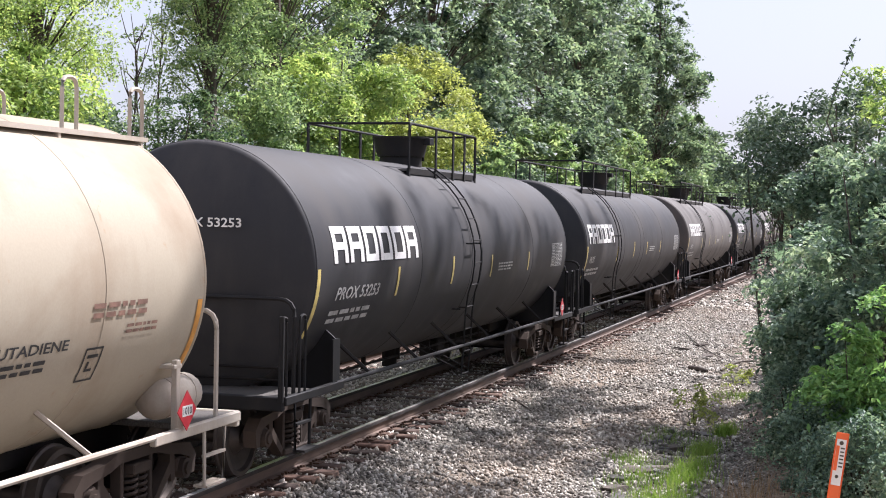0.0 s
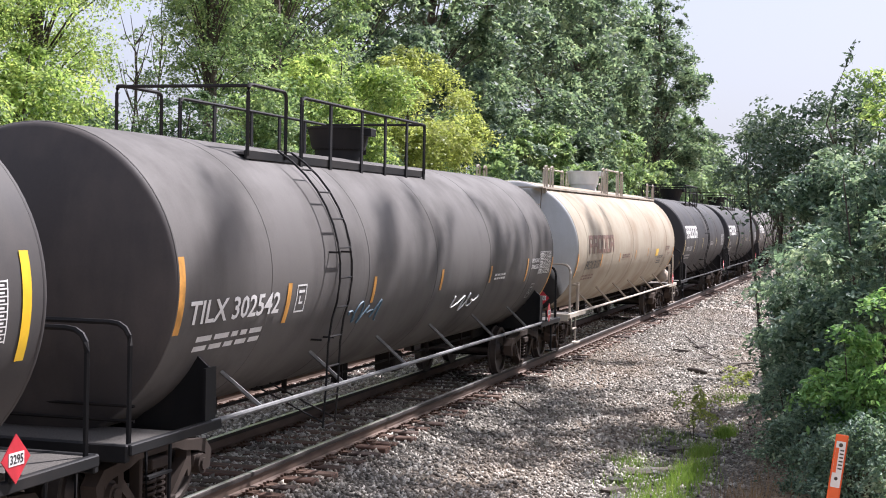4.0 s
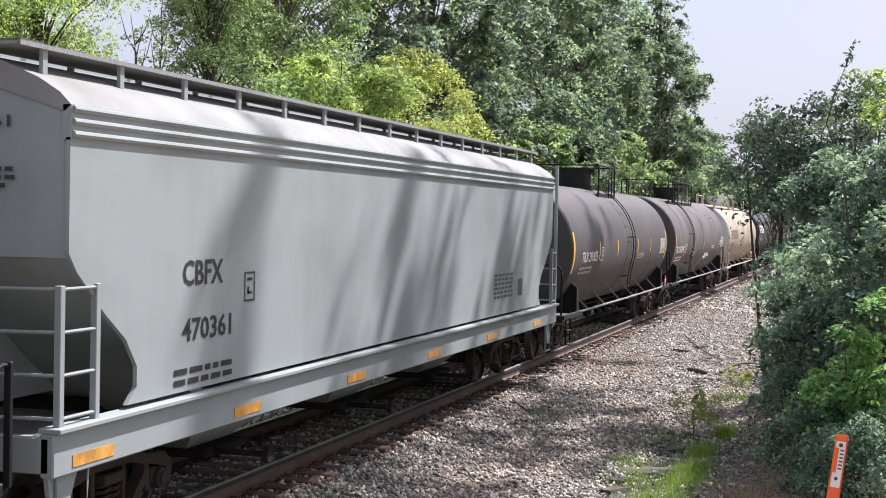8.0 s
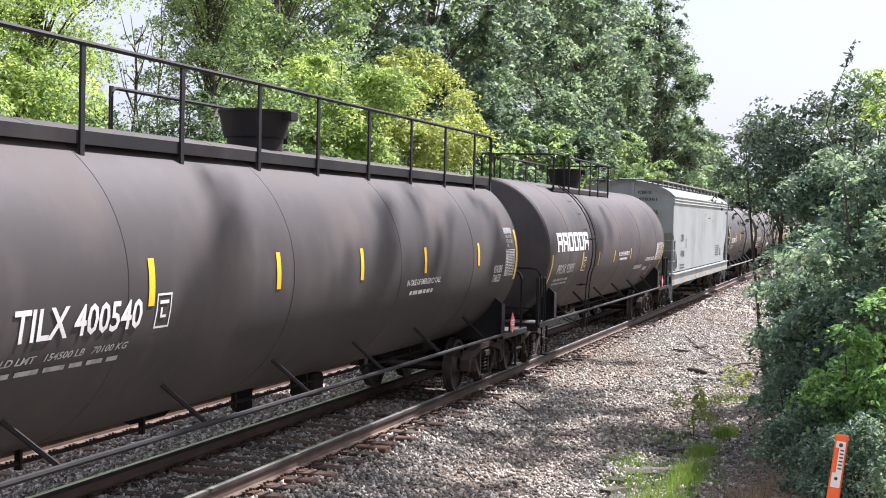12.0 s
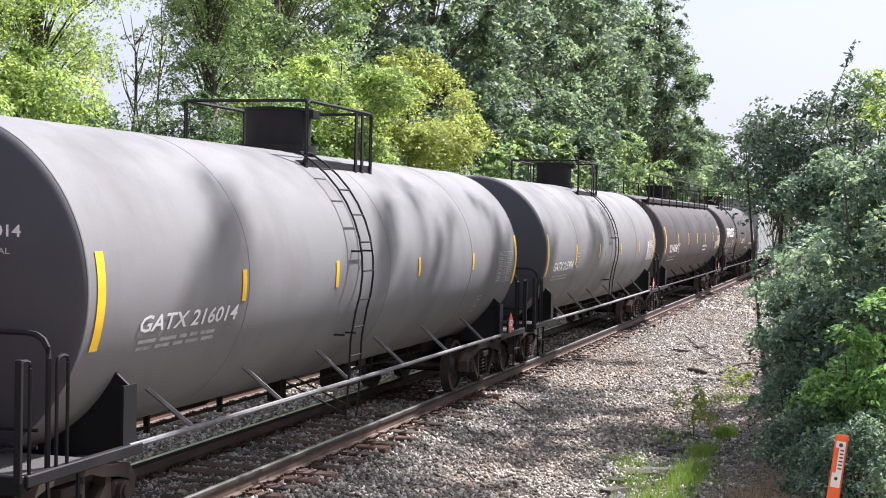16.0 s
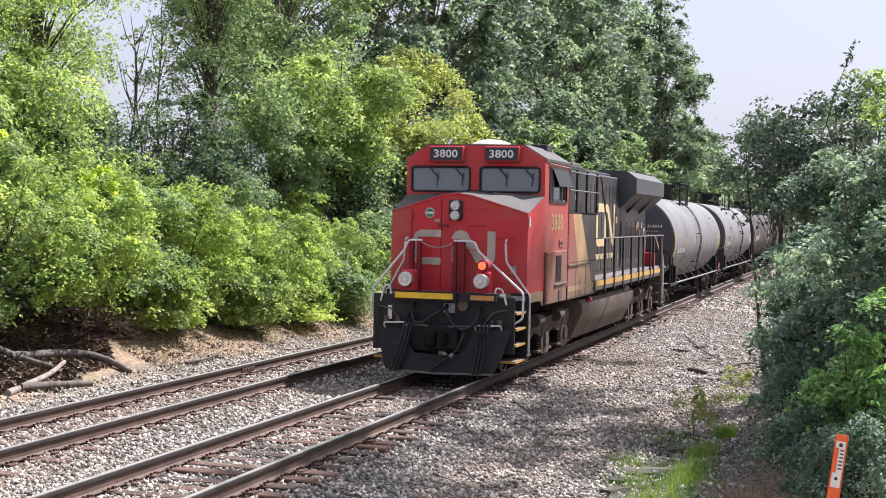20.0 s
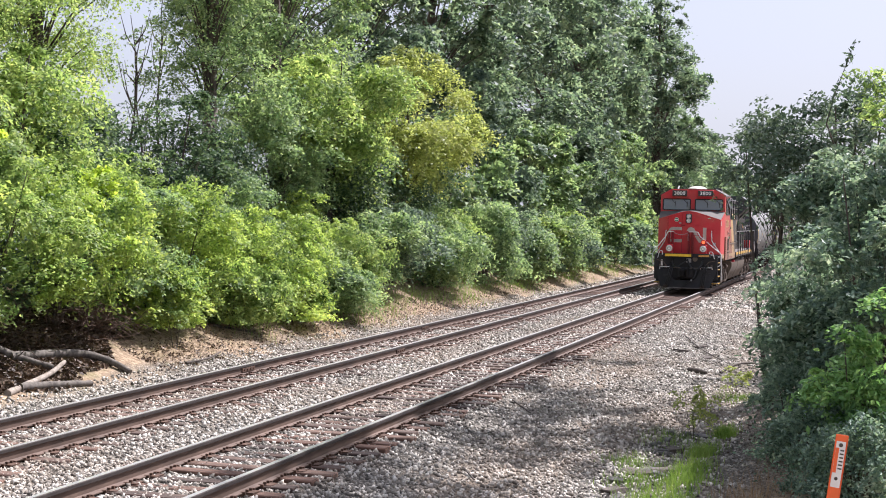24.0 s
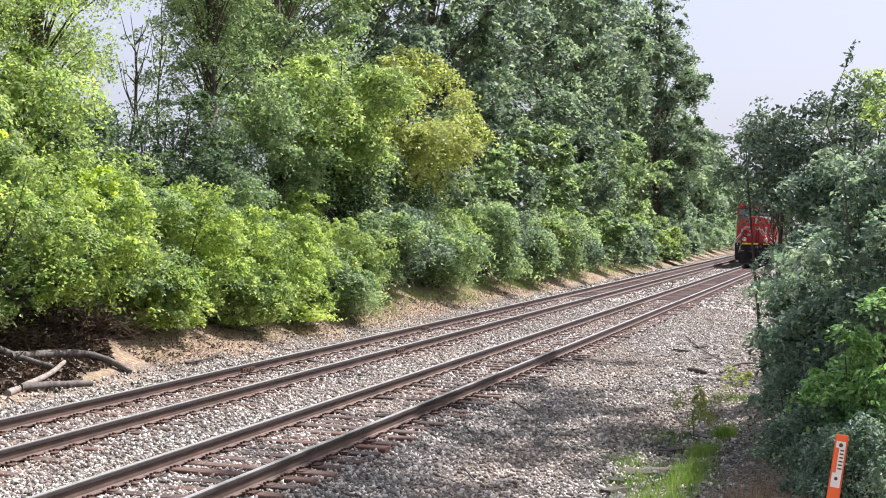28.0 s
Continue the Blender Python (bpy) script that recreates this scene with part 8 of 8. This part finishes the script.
        part("radiator_wing", MB().prism(wing, "y", 3.85, 9.35), paint("radiator_grey", (0.055, 0.062, 0.066), (0.16, 0.15, 0.14), 0.5, 0.5) if s > 0 else P_ENG, car, "overhanging radiator housing")
        for k in range(2):
            part("wing_brace", MB().prism([(s * HW, 3.25), (s * (HW + 0.02), 3.25), (s * 1.45, 3.78), (s * HW, 3.80)], "y", 5.4 + 2.2 * k, 5.43 + 2.2 * k), P_ENG, car)
        part("wing_grille", MB().box(s * 0.45, s * 1.15, 6.2, 9.2, 4.44, 4.47), SEAL, car)
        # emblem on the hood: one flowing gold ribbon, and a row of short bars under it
        px = s * (HW + 0.029)
        part("emblem_ribbon", ribbon(rounded([(0, 1.57, 3.36), (0, 0.56, 3.36), (0, 0.56, 2.47), (0, 1.72, 2.47), (0, 1.72, 3.36), (0, 2.10, 3.36), (0, 2.86, 2.44), (0, 3.08, 2.44), (0, 3.08, 3.47)], 0.17, 5), 0.225, px), P_LOGO, car, "gold ribbon emblem")
        y = 0.42
        for w in (0.38, 0.38, 0.38, 0.07, 0.24, 0.28, 0.07, 0.24, 0.28):
            part("lettering_bar", MB().box(s * (HW + 0.027), s * (HW + 0.031), y, y + w - 0.05, 2.03, 2.16 if w > 0.1 else 2.06), P_LOGO, car)
            y += w + 0.03
    part("exhaust_stack", MB().box(-0.4, 0.4, 0.2, 1.3, 4.3, 4.5, 0.03), P_DUSTED, car)
    text_part("lettering", "3800", sx(0.006, -6.93, -5.80, 2.80, 3.16), P_TAN, car, "faded tan engine number")
    # side handrails
    for s in (1, -1):
        bar("long_handrail", [(s * 1.50, -2.05, 2.60), (s * 1.50, 9.0, 2.60), (s * 1.50, 9.35, 2.58)], 0.018, PIPE, car)
        for y in (-0.95, 0.4, 1.75, 3.1, 4.4, 5.25, 6.6, 7.25, 8.75):
            part("handrail_post", MB().box(s * 1.48, s * 1.525, y - 0.065, y + 0.065, 1.30, 2.60, 0.006), P_PILOT, car)
        part("end_post", MB().box(s * 1.40, s * 1.50, 9.15, 9.27, 0.45, 2.60, 0.01), P_ENG, car)
        bar("rear_handrail", rounded([(s * 1.25, 9.3, 2.55), (s * 1.40, 9.75, 1.9), (s * 1.44, 9.9, 1.65), (s * 1.44, 9.9, 0.9), (s * 1.3, 9.9, 0.85)], 0.06, 2), 0.02, RAILW, car)
        bar("rear_handrail", rounded([(s * 1.48, 9.35, 2.0), (s * 1.50, 9.45, 1.7), (s * 1.50, 9.45, 0.6)], 0.06, 2), 0.02, RAILW, car)
        for z in (0.45, 0.75, 1.05, 1.32):
            part("rear_step", MB().box(s * 1.0, s * 1.46, 9.3, 9.9, z, z + 0.03), P_DECK, car)
    part("rear_pilot", MB().box(-1.40, 1.40, 10.12, 10.20, 0.40, 1.60, 0.01), P_ENG, car)
    part("red_cabinet", MB().box(0.55, 0.95, 8.95, 9.25, 1.62, 2.75, 0.015).box(0.6, 1.25, 9.0, 9.35, 1.62, 2.05, 0.015), P_RED, car, "red fire cabinet on the rear deck")
    part("coupler", MB().box(-0.13, 0.13, 10.2, 10.95, 0.70, 0.96, 0.03).box(-0.20, 0.20, 10.9, 11.16, 0.64, 1.02, 0.05), CAST, car)
    # fuel tank
    ft = [(-1.38, 1.10), (-1.30, 1.18), (1.30, 1.18), (1.40, 1.10), (1.40, 0.90), (1.12, 0.28), (0.95, 0.20), (-0.95, 0.20), (-1.12, 0.28), (-1.40, 0.90)]
    part("fuel_tank", MB().prism(ft, "y", -3.2, 4.1), P_DUSTED, car, "dust-caked fuel tank")
    part("tank_seam", MB().prism([(x * 1.006, z) for x, z in ft], "y", -0.02, 0.02), P_DUSTED, car)
    part("filler_cap", MB().cyl((1.28, 3.0, 1.12), (1.42, 3.0, 1.26), 0.08, 12), STEEL, car)
    part("fuel_gauge", MB().cyl((1.32, -2.4, 1.12), (1.45, -2.4, 1.2), 0.06, 12), REDP, car)
    # three-axle trucks
    for c0 in (-6.25, 6.75):
        for s in (1, -1):
            fr = MB()
            fr.prism([(-2.55, 0.82), (-2.45, 1.02), (-0.9, 1.06), (-0.5, 0.98), (0.5, 0.98), (0.9, 1.06), (2.45, 1.02), (2.55, 0.82), (2.2, 0.66), (1.3, 0.62), (0.9, 0.74), (0.45, 0.62), (-0.45, 0.62), (-0.9, 0.74), (-1.3, 0.62), (-2.2, 0.66)], "x", s * 0.96, s * 1.20)
            tf = part("truck_frame", fr, P_TRUCK, car, "dusty cast truck frame", pose(0, c0, 0))
            for k in (-1, 0, 1):
                y = 1.93 * k
                part("axle_box", MB().prism([(y - 0.30, 0.24), (y - 0.36, 0.52), (y - 0.20, 0.82), (y + 0.20, 0.82), (y + 0.36, 0.52), (y + 0.30, 0.24)], "x", s * 1.0, s * 1.22).cyl((s * 1.22, y, 0.53), (s * 1.27, y, 0.53), 0.16, 14), P_TRUCK, tf)
                for q in (-1, 1):
                    sp = MB()
                    for j in range(5):
                        sp.tube([(s * (1.1 + 0.10 * math.cos(2 * math.pi * i / 8)), y + q * 0.48 + 0.10 * math.sin(2 * math.pi * i / 8), 0.36 + 0.062 * j) for i in range(9)], 0.022, 4)
                    part("coil_spring", sp, UNDER, tf)
                    part("spring_seat", MB().box(s * 1.0, s * 1.22, y + q * 0.48 - 0.16, y + q * 0.48 + 0.16, 0.28, 0.335, 0.01), P_TRUCK, tf)
            for y in (-1.0, 1.0):
                part("brake_cylinder", MB().cyl((s * 1.26, y - 0.22, 0.98), (s * 1.26, y + 0.22, 0.98), 0.13, 14), P_TRUCK, tf)
            bar("sand_hose", [(s * 1.2, -2.5, 0.9), (s * 1.15, -2.65, 0.5), (s * 0.9, -2.62, 0.2)], 0.025, SEAL, tf)
        part("truck_bolster", MB().box(-0.9, 0.9, c0 - 0.5, c0 + 0.5, 0.6, 1.05, 0.03), UNDER, car)
        for k in (-1, 0, 1):
            wheelset(car, c0 + 1.93 * k, 0.533, sets)
            part("traction_motor", MB().cyl((-0.45, c0 + 1.93 * k + 0.45, 0.6), (0.45, c0 + 1.93 * k + 0.45, 0.6), 0.32, 14), UNDER, car)
    # chain by the rear truck
    pts = [(1.36, 5.9 + 1.6 * t, 1.28 - 0.55 * math.sin(math.pi * t)) for t in np.linspace(0, 1, 15)]
    for a, b in zip(pts, pts[1:]):
        part("chain_link", MB().tube([a, b], 0.02, 5), CAST, car)
    finish(car, -20.05, sets)


locomotive()


# ---------- what moves ----------
def gone(t):
    """Metres that the train has run since the fourteenth second."""
    u = t - 14.0
    return 9.1885 * u + 0.0098 * u * u - 0.00071 * u ** 3 + 0.103 * max(0.0, t - 22.0) ** 2


def motions():
    for car, q, sets in TRAIN:
        walk(car, [(0.5 * k, pose(0, q + gone(0.5 * k), 0)) for k in range(57)])
        for ws, y, r in sets:
            rows = []
            for k in range(0, 841, 2):
                t = k / 30
                rows.append((t, pose(0, y, r, -math.degrees(gone(t) / r) % 360)))
            walk(ws, rows)


motions()
